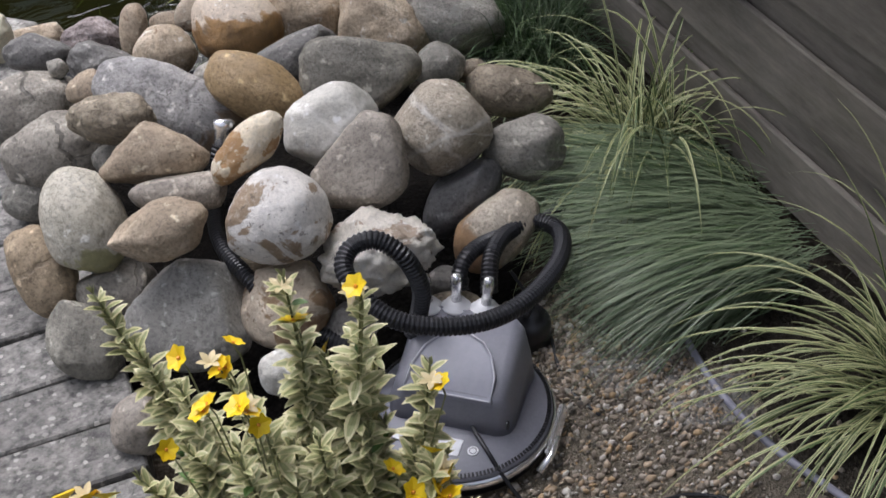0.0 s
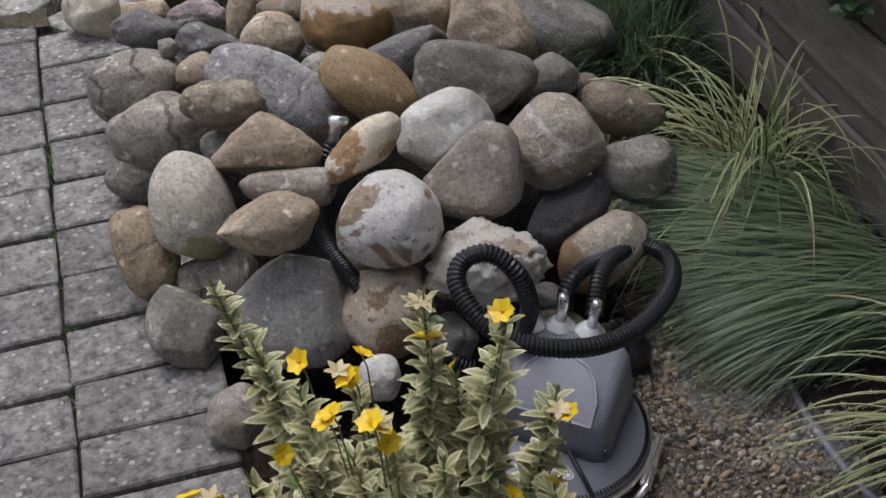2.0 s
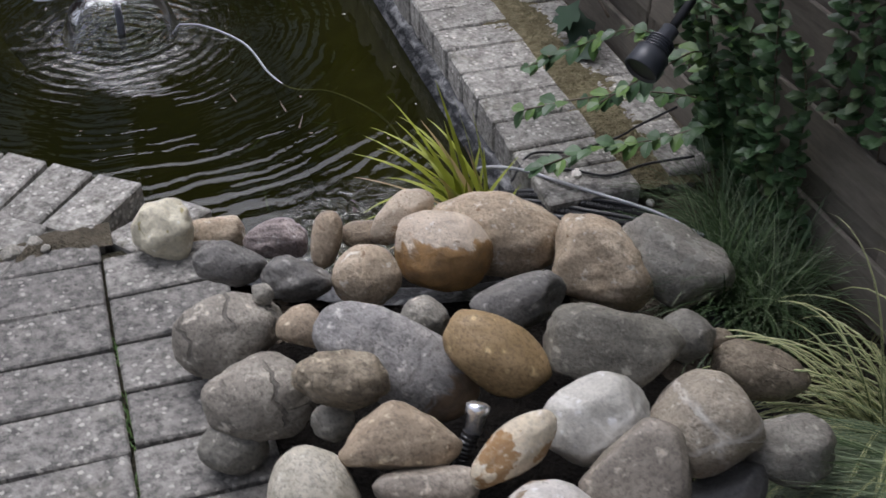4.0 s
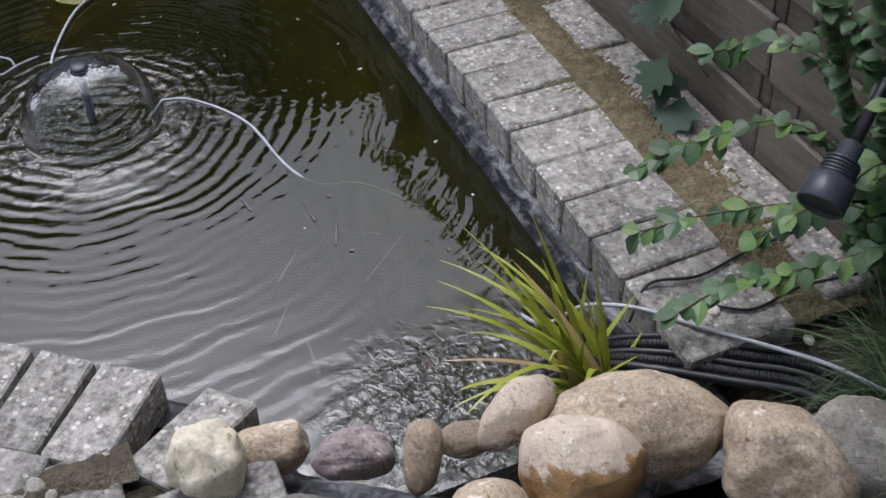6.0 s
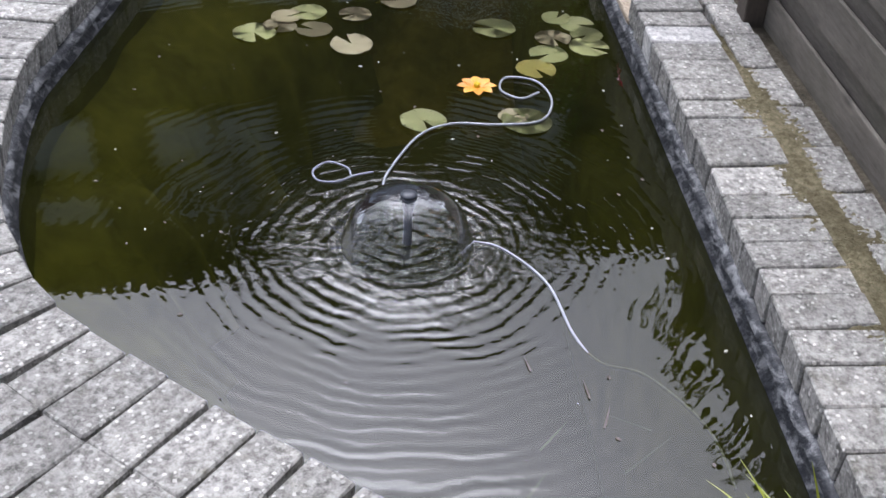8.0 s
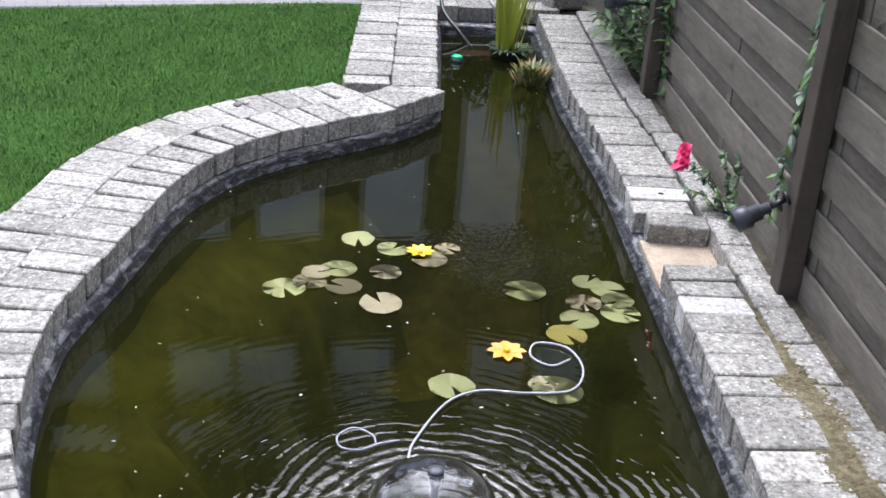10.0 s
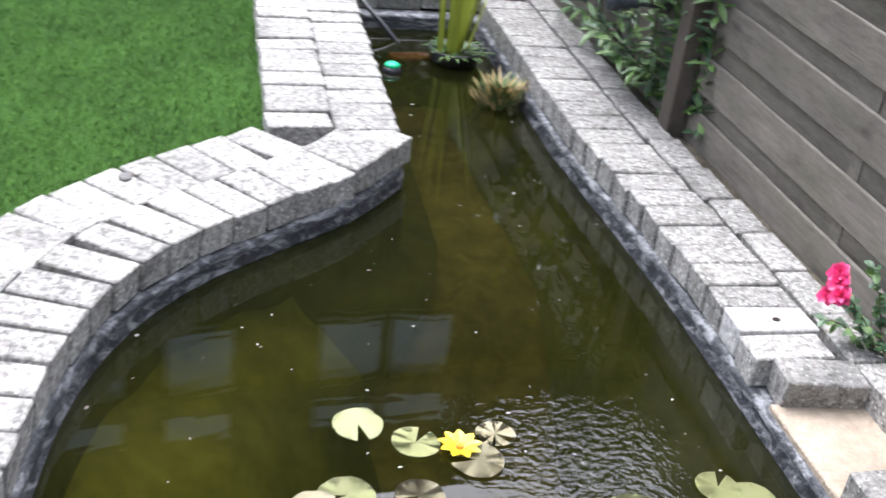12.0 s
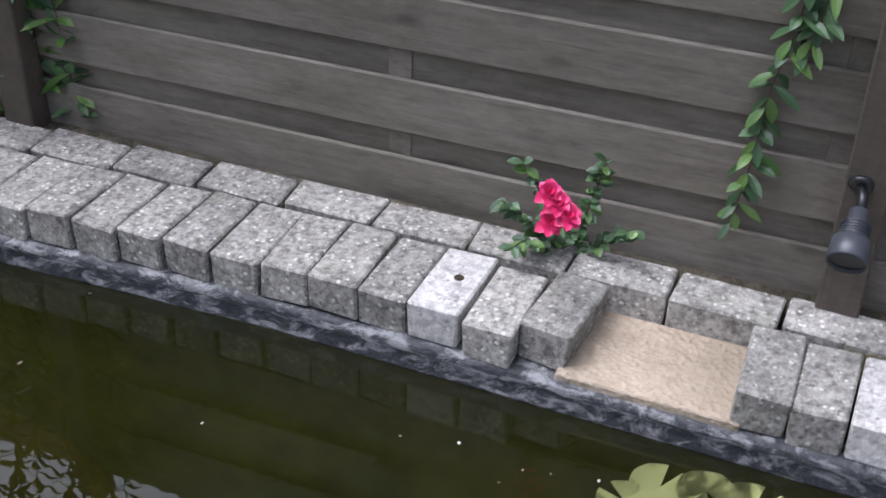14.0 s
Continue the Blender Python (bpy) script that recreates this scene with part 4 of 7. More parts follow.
stone("greystrat", "grey-brown stone with layered grain", (0.289, 1.417, 0.099), (0.094, 0.073, 0.064), (-128, -3, 0), 0.06, 0.50, [(245, 0.9)])
stone("brown", "brown lumpy stone with dark cracks", (0.403, 1.308, 0.206), (0.077, 0.047, 0.041), (-127, 8, -12), 0.10, 0.50, [(260, 0.85)])
stone("grey", "small grey stone wedged deep in the heap", (0.617, 1.573, 0.062), (0.049, 0.040, 0.035), (-125, 0, -12), 0.05, 0.50)
stone("ochre", "smooth ochre-brown oval stone", (0.656, 1.306, 0.192), (0.093, 0.058, 0.051), (-132, 27, -37), 0.02, 0.50, [(16, 0.9)])
stone("slate", "dark grey wedge-shaped stone", (0.783, 1.519, 0.097), (0.088, 0.048, 0.043), (-127, -18, -3), 0.05, 0.50, [(275, 0.75), (162, 0.6), (18, 0.8)])
stone("darkgrey", "angular dark grey stone with pale scuffs", (0.840, 1.267, 0.184), (0.112, 0.070, 0.061), (-126, 4, -24), 0.07, 0.70, [(278, 0.72), (33, 0.72), (177, 0.85), (109, 0.8)], front=0.8)
stone("cream", "cream and brown stone with crumpled folds", (1.005, 1.639, 0.040), (0.115, 0.086, 0.076), (-126, 19, -34), 0.09, 0.60, [(292, 0.8), (170, 0.84), (79, 0.85)], front=0.85)
stone("palegrey", "grey-green stone with a pointed end", (1.129, 1.593, 0.048), (0.122, 0.077, 0.068), (-126, 21, -39), 0.06, 0.60, [(267, 0.66), (26, 0.8)])
stone("grey", "small knobbly grey stone", (1.012, 1.327, 0.118), (0.051, 0.047, 0.042), (-126, -6, -20), 0.06, 0.50, [(312, 0.82), (218, 0.82)])
stone("brown", "very small brown stone in a gap", (1.082, 1.339, 0.077), (0.034, 0.024, 0.021), (-126, -7, -22), 0.06, 0.50)
stone("brown", "smooth tapering brown stone beside the grass", (1.121, 1.251, 0.069), (0.085, 0.049, 0.043), (-127, 6, -34), 0.04, 0.50, [(273, 0.85)])
stone("tan", "smooth tan stone with a blunt ridge", (0.450, 1.145, 0.230), (0.090, 0.051, 0.045), (-129, 3, -11), 0.04, 0.50, [(214, 0.66), (317, 0.7), (95, 0.66)])
stone("grey", "small brown stone hidden under others", (0.384, 1.304, 0.125), (0.035, 0.033, 0.029), (-129, 3, -8), 0.05, 0.50)
stone("palegreen", "pale grey-green egg-shaped stone", (0.312, 1.111, 0.160), (0.092, 0.068, 0.060), (-175, 48, -87), 0.02, 0.45, [(23, 0.9)])
stone("spotted", "white elongated stone with orange-brown patches", (0.588, 1.051, 0.252), (0.075, 0.036, 0.032), (-137, -29, 13), 0.05, 0.50, [(124, 0.85)])
stone("white", "white-grey block-like stone with fine veins", (0.736, 1.102, 0.217), (0.084, 0.064, 0.056), (-132, -20, -2), 0.03, 0.60, [(273, 0.84), (2, 0.84), (80, 0.8), (149, 0.85), (205, 0.86)], front=0.85)
stone("taupe", "flat dark brown stone lying on its side", (0.467, 1.073, 0.192), (0.078, 0.032, 0.028), (-131, 6, -15), 0.05, 0.55, [(256, 0.68), (6, 0.8), (100, 0.78)])
stone("tan", "nut-brown oval stone with a ridge", (0.419, 0.977, 0.201), (0.080, 0.048, 0.042), (-133, -4, -5), 0.06, 0.60, [(224, 0.78), (132, 0.74), (18, 0.86)])
stone("speckled", "round white stone with brown patches and dark specks", (0.597, 0.939, 0.194), (0.083, 0.076, 0.067), (-133, -2, -14), 0.04, 0.50, [(213, 0.9), (122, 0.92)])
stone("taupe", "smooth taupe slab leaning on the heap", (0.759, 0.983, 0.198), (0.090, 0.069, 0.034), (-141, -32, 11), 0.03, 0.60, [(267, 0.74), (31, 0.8), (142, 0.78)], front=0.75)
stone("crossed", "round beige stone crossed by white veins", (0.932, 1.108, 0.142), (0.088, 0.086, 0.076), (-129, -7, -20), 0.03, 0.50, [(224, 0.82), (59, 0.8), (151, 0.82), (331, 0.86)], front=0.88)
stone("dark", "smooth dark slate-coloured stone", (0.933, 1.032, 0.043), (0.088, 0.051, 0.045), (-145, -34, 11), 0.03, 0.50, [(302, 0.75), (107, 0.78)])
stone("palegrey", "grey stone half covered by grass blades", (1.069, 1.074, 0.076), (0.078, 0.061, 0.053), (-130, -1, -29), 0.06, 0.60, [(233, 0.8), (8, 0.8)])
stone("greybrown", "brown-grey oval stone beside the black hoses", (0.950, 0.918, 0.044), (0.085, 0.054, 0.048), (-142, -29, 2), 0.03, 0.50, [(270, 0.8), (75, 0.82)])
stone("whiterock", "jagged broken white limestone rock", (0.733, 0.865, 0.130), (0.101, 0.074, 0.065), (-135, -1, -22), 0.26, 0.70, [(202, 0.8), (301, 0.85)])
stone("orange", "orange-brown oval stone at the paving's edge", (0.227, 1.108, 0.085), (0.082, 0.051, 0.045), (-173, 46, -81), 0.05, 0.50)
stone("greystrat", "grey broken stone low in the heap", (0.327, 1.055, 0.039), (0.071, 0.060, 0.053), (-135, 4, -8), 0.09, 0.60, [(0, 0.82), (124, 0.82), (247, 0.82)])
stone("darkgrey", "flat dark grey stone leaning on the paving", (0.261, 0.958, 0.048), (0.073, 0.059, 0.029), (-156, 37, -56), 0.03, 0.60, [(150, 0.72), (240, 0.76), (339, 0.76), (39, 0.8)], front=0.75)
stone("flatgrey", "big flat dark taupe stone at the heap's foot", (0.425, 0.927, 0.060), (0.101, 0.090, 0.045), (-138, 9, -18), 0.03, 0.60, [(222, 0.8), (342, 0.75), (270, 0.86)], front=0.7)
stone("rust", "beige stone with rust-brown marks", (0.573, 0.880, 0.057), (0.076, 0.073, 0.064), (-138, -1, -14), 0.05, 0.60, [(199, 0.86), (270, 0.8), (341, 0.86)])
stone("taupe", "smooth grey-brown stone beside the flowering plant", (0.310, 0.768, 0.030), (0.044, 0.050, 0.039), (-134, 16, -31), lump=0.04, box=0.50)
stone("grey", "grey stone lying low on the paving", (0.232, 1.381, 0.038), (0.059, 0.047, 0.041), (-130, 6, -5), 0.04, 0.50)
stone("white", "small white stone behind the flowering plant", (0.527, 0.766, 0.040), (0.033, 0.036, 0.030), (-132, 2, -17), lump=0.04, box=0.50)
stone("slate", "dark broken stone beside the filter", (0.660, 0.828, 0.020), (0.043, 0.043, 0.039), (-132, 2, -17), lump=0.12, box=0.60)
stone("brown", "small brown stone under the speckled one", (0.551, 0.996, 0.067), (0.043, 0.038, 0.033), (-135, 0, -13), 0.05, 0.50)
stone("slate", "dark stone in the shade behind the filter", (0.852, 0.913, -0.030), (0.039, 0.029, 0.026), (-132, 4, -21), lump=0.05, box=0.50)
stone("brown", "smooth brown stone under the white limestone rock", (0.822, 0.800, 0.010), (0.052, 0.036, 0.032), (-128, 0, -18), 0.04, 0.50)
stone("grey", "grey pebble wedged between two stones", (0.337, 1.619, 0.148), (0.020, 0.020, 0.018), (-128, 0, -18), lump=0.05, box=0.50)

# ---- the pond filter with its hoses, sunk into the gravel ----
FLT = Vector((0.778, 0.675, -0.07))
filt = thing("pond_filter", "grey plastic pressure filter sunk into the gravel", "pond filter", pose(*FLT, 0, 0, -39))
part("canister", lathe([(0.138, -0.055), (0.142, -0.02), (0.147, -0.014), (0.147, -0.004), (0.140, -0.002)], 64), BLACK, filt, "black canister rim", True)
part("clamp_band", lathe([(0.1475, -0.016), (0.1515, -0.013), (0.1515, -0.003), (0.1475, 0.0)], 64, False), STEEL, filt, "shiny steel clamp band", True)
part("lid", lathe([(0.146, -0.004), (0.146, 0.004), (0.140, 0.008), (0.122, 0.014), (0.112, 0.018), (0.002, 0.024)], 64), GREYPLASTIC, filt, "grey lid", True)
bm = bmesh.new()
for k in range(150):
    a = 2 * math.pi * k / 150
    bmesh.ops.create_cube(bm, size=1, matrix=pose(0.1400 * math.cos(a), 0.1400 * math.sin(a), 0.0075, 0, 20, math.degrees(a)) @ Matrix.Diagonal((0.0065, 0.0032, 0.006, 1)))
part("ribbed_rim", bm, BLACK, filt, "ribbed black rim")


def loft(sections):
    """A hull through rounded rectangles (x0, x1, y0, y1, z, corner radius)."""
    bm = bmesh.new()
    rings = []
    for x0, x1, y0, y1, z, r in sections:
        ring = []
        for cx, cy, a0 in ((x1 - r, y1 - r, 0), (x0 + r, y1 - r, 90), (x0 + r, y0 + r, 180), (x1 - r, y0 + r, 270)):
            for s in range(7):
                a = radians(a0 + 15 * s)
                ring.append(bm.verts.new((cx + r * math.cos(a), cy + r * math.sin(a), z if not isinstance(z, tuple) else z[0] + (z[1] - z[0]) * (cy - y0) / (y1 - y0))))
        rings.append(ring)
    n = len(rings[0])
    for lo, hi in zip(rings, rings[1:]):
        for i in range(n):
            bm.faces.new((lo[i], lo[(i + 1) % n], hi[(i + 1) % n], hi[i]))
    bm.faces.new(rings[-1])
    bm.faces.new(list(reversed(rings[0])))
    return bm


hood = part("hood", loft([(-0.104, 0.100, -0.058, 0.106, 0.012, 0.028), (-0.100, 0.096, -0.054, 0.105, (0.040, 0.064), 0.026), (-0.092, 0.088, -0.046, 0.103, (0.064, 0.116), 0.024),
                          (-0.085, 0.081, -0.038, 0.100, (0.073, 0.129), 0.022), (-0.074, 0.070, -0.028, 0.092, (0.077, 0.133), 0.018)]), GREYPLASTIC, filt, "grey sloping hood", True)
RIMGREY = plain("pale_grey_rim", (0.42, 0.42, 0.46), 0.35)
# the raised arch panel on the hood's slope
bm = bmesh.new()
arch = [(-0.046, 0.0), (0.046, 0.0), (0.044, 0.028), (0.036, 0.05), (0.024, 0.064), (0.008, 0.071), (-0.008, 0.071), (-0.024, 0.064), (-0.036, 0.05), (-0.044, 0.028)]
lo = [bm.verts.new((x, y, 0)) for x, y in arch]
mid_ = [bm.verts.new((x * 0.96, 0.003 + y * 0.95, 0.004)) for x, y in arch]
hi = [bm.verts.new((x * 0.88, 0.005 + y * 0.88, 0.003)) for x, y in arch]
for r0, r1 in ((lo, mid_), (mid_, hi)):
    for i in range(len(arch)):
        bm.faces.new((r0[i], r0[(i + 1) % len(arch)], r1[(i + 1) % len(arch)], r1[i]))
bm.faces.new(hi)
badge = part("badge_panel", bm, GREYLIGHT, filt, "raised lighter grey arch panel")
badge.matrix_basis = pose(-0.002, -0.047, 0.0745, 24.0, 0, 0) @ Matrix.Diagonal((1.55, 1.50, 1, 1))
rim_line = [Vector((x * 0.96, 0.003 + y * 0.95, 0.0042)) for x, y in arch]
part("badge_rim", tube_bm(rim_line + rim_line[:1], 0.0011, 6), RIMGREY, badge, "pale raised outline", True)
for x, y, z in ((0.0905, 0.02, 0.062), (0.0925, -0.05, 0.042)):
    part("screw_cap", lathe([(0.007, 0), (0.007, 0.002), (0.004, 0.003)], 14), BLACK, filt).matrix_basis = pose(x, y, z, 0, 82, 0)
for k, (x, y) in enumerate(((-0.072, 0.092), (-0.030, 0.104), (0.016, 0.108))):
    union = part("union", lathe([(0.019, 0), (0.019, 0.006), (0.024, 0.008), (0.024, 0.013), (0.016, 0.016), (0.016, 0.022)], 24), SKYWHITE, filt, "chrome union nut, coloured white for the mirrored sky", True)
    union.matrix_basis = pose(x, y - 0.002, 0.108, -12, (k - 1) * 5, 0)
    nip = part("nozzle", lathe([(0.0085, 0.0), (0.0085, 0.03), (0.0095, 0.032), (0.0085, 0.036), (0.0095, 0.038), (0.0085, 0.044), (0.0078, 0.052), (0.004, 0.054)], 20), STEEL, union, "ribbed steel hose nozzle", True)
    nip.matrix_basis = pose(0, 0, 0.016)
clip = part("clip", loft([(-0.009, 0.009, -0.052, 0.052, 0, 0.006), (-0.009, 0.009, -0.052, 0.052, 0.007, 0.006), (-0.006, 0.006, -0.046, 0.046, 0.009, 0.004)]), STEEL, filt, "steel over-centre clip")
clip.matrix_basis = pose(0.1515, 0.004, -0.016, 0, 66, 0)
part("clip_lever", tube_bm([Vector((0.160, -0.01, -0.012)), Vector((0.159, -0.045, -0.014)), Vector((0.147, -0.075, -0.022))], 0.006, 8), STEEL, filt, "", True)
part("clip_left", loft([(-0.008, 0.008, -0.03, 0.03, 0, 0.005), (-0.006, 0.006, -0.028, 0.028, 0.008, 0.004)]), STEEL, filt, "steel clip").matrix_basis = pose(-0.150, -0.02, -0.014, 0, -80, 0)
plate = part("label_plate", box_bm(0.062, 0.030, 0.0008), LABELMAT, filt, "white printed label")
plate.matrix_basis = pose(0.000, -0.092, 0.0195, 4, 0, 0)
for k, (w, x) in enumerate(((0.030, -0.012), (0.022, -0.016), (0.034, -0.010), (0.018, -0.018))):
    part("print_bar", box_bm(w, 0.0022, 0.0004), INK, plate).matrix_basis = pose(x, 0.009 - 0.006 * k, 0.0009)
strip = part("label_strip", box_bm(0.026, 0.009, 0.0008), LABELMAT, filt, "narrow white label")
strip.matrix_basis = pose(-0.066, -0.094, 0.0190, 4, 0, -14)
disc = part("label_disc", lathe([(0.0085, 0), (0.0085, 0.0008)], 24), LABELMAT, filt, "round white sticker")
disc.matrix_basis = pose(0.050, -0.092, 0.0190, 4, 0, 0)
ring_ = part("print_ring", lathe([(0.0045, 0.0), (0.0060, 0.0), (0.0060, 0.0004), (0.0045, 0.0004)], 20, False), INK, disc)
ring_.matrix_basis = pose(0, 0, 0.0009)


def hose(name, label, points, radius, material, rib=0.0, step=None, sides=12, category="hose"):
    line = smooth_line(points, 10)
    if rib:
        line = resample(line, 0.0017)
    ob = new(name, mesh_of(name, tube_bm(line, radius, sides, rib), material, not rib))
    return tagged(ob, label, category)


hose("ribbed_hose", "black ribbed hose looped over the filter hood", [(0.742, 0.765, 0.03), (0.757, 0.758, 0.090), (0.759, 0.752, 0.140), (0.740, 0.757, 0.200), (0.708, 0.782, 0.225), (0.670, 0.786, 0.220), (0.650, 0.759, 0.205),
      (0.665, 0.709, 0.180), (0.701, 0.670, 0.160), (0.761, 0.647, 0.145), (0.829, 0.642, 0.135), (0.904, 0.670, 0.125), (0.988, 0.750, 0.100), (1.032, 0.843, 0.070), (1.008, 0.890, 0.065),
      (0.950, 0.874, 0.072), (0.906, 0.826, 0.085), (0.884, 0.790, 0.068), (0.879, 0.779, 0.050)], 0.0148, BLACK, 0.13)
hose("ribbed_hose", "black ribbed hose leading from the filter towards the pond", [(0.839, 0.804, 0.052), (0.848, 0.820, 0.080), (0.881, 0.842, 0.090), (0.949, 0.886, 0.060), (1.046, 0.943, 0.010), (1.118, 1.026, -0.040), (1.150, 1.15, -0.07), (1.18, 1.35, -0.07), (1.19, 1.55, -0.03), (1.175, 1.72, 0.01)], 0.0138, BLACK, 0.13)
hose("ribbed_hose", "black ribbed hose running down between the stones", [(0.556, 1.139, 0.208), (0.548, 1.134, 0.195), (0.538, 1.126, 0.170), (0.524, 1.102, 0.125), (0.509, 1.048, 0.115), (0.510, 0.982, 0.115), (0.531, 0.905, 0.110), (0.552, 0.865, 0.080), (0.603, 0.829, 0.035), (0.645, 0.795, 0.015), (0.677, 0.781, -0.005)], 0.0138, BLACK, 0.13)
spout = thing("water_spout", "shiny steel spout set between the stones", "spout", pose(0.560, 1.142, 0.205, -28, 22, 0) @ Matrix.Scale(1.5, 4))
part("spout_pipe", lathe([(0.0095, 0), (0.0095, 0.018), (0.012, 0.02), (0.012, 0.028), (0.0085, 0.030)], 20), STEEL, spout, "", True)
hose("power_cable", "black rubber power cable leaving the filter", [(0.775, 0.615, -0.04), (0.774, 0.595, -0.042), (0.778, 0.555, -0.048), (0.788, 0.525, -0.075), (0.808, 0.49, -0.106), (0.85, 0.45, -0.107), (0.90, 0.42, -0.107), (0.96, 0.41, -0.106), (1.03, 0.405, -0.106), (1.10, 0.36, -0.107), (1.17, 0.29, -0.109)], 0.0036, BLACK, sides=8, category="cable")
hose("power_cable", "thin black cable beside the filter", [(0.95, 0.86, 0.0), (0.985, 0.80, -0.085), (0.972, 0.73, -0.108), (0.965, 0.67, -0.109), (0.985, 0.60, -0.110)], 0.003, BLACK, sides=8, category="cable")
hose("grey_cable", "pale grey flexible conduit on the gravel", [(1.24, 0.84, -0.09), (1.20, 0.73, -0.107), (1.18, 0.59, -0.107), (1.19, 0.45, -0.107), (1.23, 0.32, -0.107), (1.30, 0.15, -0.107)], 0.0065, PIPE, sides=10, category="cable")
valve = thing("valve_box", "black plastic valve in the shade beside the filter", "valve", pose(0.955, 0.80, -0.115, 0, 0, 20))
part("body", lathe([(0.035, 0), (0.036, 0.05), (0.030, 0.062), (0.018, 0.066), (0.018, 0.080)], 28), BLACK, valve, "", True)
part("knob", box_bm(0.05, 0.014, 0.012, 0.003), BLACK, valve).matrix_basis = pose(0, 0, 0.078, 0, 0, 30)
pot = thing("black_pot", "empty round black plastic pot on the gravel", "pot", pose(0.882, 0.222, -0.115))
part("wall", lathe([(0.085, 0), (0.108, 0.105), (0.116, 0.106), (0.118, 0.114), (0.110, 0.116), (0.104, 0.110), (0.080, 0.006)], 48), BLACK, pot, "", True)

# gravel bed with loose pebbles
GRAVEL = soil_mat("gravel_grit", (0.16, 0.136, 0.10), (0.40, 0.35, 0.28), 120)
tagged(new("gravel_bed", mesh_of("gravel_bed", box_bm(0.72, 0.98, 0.02, 0.006), GRAVEL)), "sandy grit between the pebbles", "gravel", kind="structure").matrix_basis = pose(1.0, 0.40, -0.131)
PEB = Mat("mixed_pebbles", 0.6)
geo_ = PEB.t.nodes.new("ShaderNodeNewGeometry")
PEB.color(PEB.mix(PEB.math("MULTIPLY", PEB.noise(PEB.place(random_shift=False), 300, 3), 0.5),
                  PEB.ramp(geo_.outputs["Random Per Island"], [(0.0, (0.13, 0.115, 0.10)), (0.3, (0.31, 0.255, 0.19)), (0.52, (0.46, 0.40, 0.32)), (0.74, (0.52, 0.35, 0.17)), (0.86, (0.56, 0.51, 0.44)), (1.0, (0.80, 0.76, 0.68))]), (0.12, 0.10, 0.08)))
ico = bmesh.new()
bmesh.ops.create_icosphere(ico, subdivisions=1, radius=1)
ICO_V, ICO_F = [v.co.copy() for v in ico.verts], [[v.index for v in f.verts] for f in ico.faces]
ico.free()
verts, faces = [], []
grnd = random.Random(12)
for k in range(24000):
    x, yy = grnd.uniform(0.67, 1.31), grnd.uniform(0.05, 0.90)
    if (x - FLT.x) ** 2 + (yy - FLT.y) ** 2 < 0.149 ** 2:
        continue
    if x > 1.16 + 0.06 * noise.noise((yy * 4, 3.0, 1.0)) and grnd.random() < 0.85:
        continue
    cover = noise.noise((x * 5, yy * 5, 1.5))
    if cover < -0.28 and grnd.random() < 0.6:
        continue
    r = grnd.choice((0.0018, 0.0022, 0.0026, 0.003, 0.0035, 0.0045, 0.0066)) * grnd.uniform(0.8, 1.3)
    m = pose(x, yy, -0.1105 + r * 0.35, grnd.uniform(0, 360), grnd.uniform(0, 360), 0) @ Matrix.Diagonal((r * grnd.uniform(1, 1.5), r * grnd.uniform(0.6, 1), r * grnd.uniform(0.4, 0.8), 1))
    n0 = len(verts)
    verts += [tuple(m @ (v * grnd.uniform(0.72, 1.18))) for v in ICO_V]
    faces += [[i + n0 for i in f] for f in ICO_F]
tagged(new("gravel", py_mesh("gravel", verts, faces, PEB.m, True)), "loose mixed pebbles in brown, orange and white", "gravel", kind="stuff")

for x, yy, turn in ((1.075, 0.69, 12), (1.16, 0.555, -22)):
    flag = new("flat_stone", PAVERS[3])
    flag.matrix_basis = pose(x, yy, -0.1885, 0, 1, turn) @ Matrix.Diagonal((0.62, 0.85, 1, 1))
    tagged(flag, "flat grey slab sunk into the gravel", "slab", "slabs in the gravel")

# damp soil under the grasses
sv, sf = [], []
for j in range(61):
    for i in range(21):
        u, yy = i / 20, -0.1 + 1.45 * j / 60
        x = 1.19 + 0.06 * noise.noise((yy * 4, 3.0, 1.0)) - 0.05 * (yy > 0.62) + 0.34 * u
        sv.append((x, yy, -0.121 + 0.016 * min(1.0, 6 * u) + 0.006 * noise.noise((x * 30, yy * 30, 2))))
for j in range(60):
    for i in range(20):
        sf.append((21 * j + i, 21 * j + i + 1, 21 * j + i + 22, 21 * j + i + 21))
tagged(new("damp_soil", py_mesh("damp_soil", sv, sf, soil_mat("damp_bed_soil", (0.030, 0.026, 0.020), (0.105, 0.090, 0.070), 70), True)), "damp dark soil under the grasses", "soil", kind="structure")

# ---- grasses by the fence ----


def striped_blades(name, roots, mats, segs):
    """Arching ribbons with a green middle and cream margins."""
    verts, faces, mi = [], [], []
    for base, way, length, droop, width, k in roots:
        p, d = Vector(base), Vector(way).normalized()
        side = d.cross(Vector((0, 0, 1)))
        side = side.normalized() if side.length > 1e-3 else Vector((1, 0, 0))
        n0 = len(verts)
        for s in range(segs + 1):
            f = s / segs
            w = width * (1 - f ** 2.5) * 0.5 + 0.0002
            rise = Vector((0, 0, 0.25 * w))
            verts += [tuple(p - side * w + rise), tuple(p - side * w * 0.34), tuple(p + side * w * 0.34), tuple(p + side * w + rise)]
            d = (d + Vector((0, 0, -droop / segs * (0.5 + f)))).normalized()
            p = p + d * (length / segs)
        for s in range(segs):
            for c in range(3):
                a = n0 + 4 * s + c
                faces.append((a, a + 1, a + 5, a + 4))
                mi.append(0 if c == 1 or (c == 0 and k == 0) else 1)
    return py_mesh(name, verts, faces, mats, False, mi)


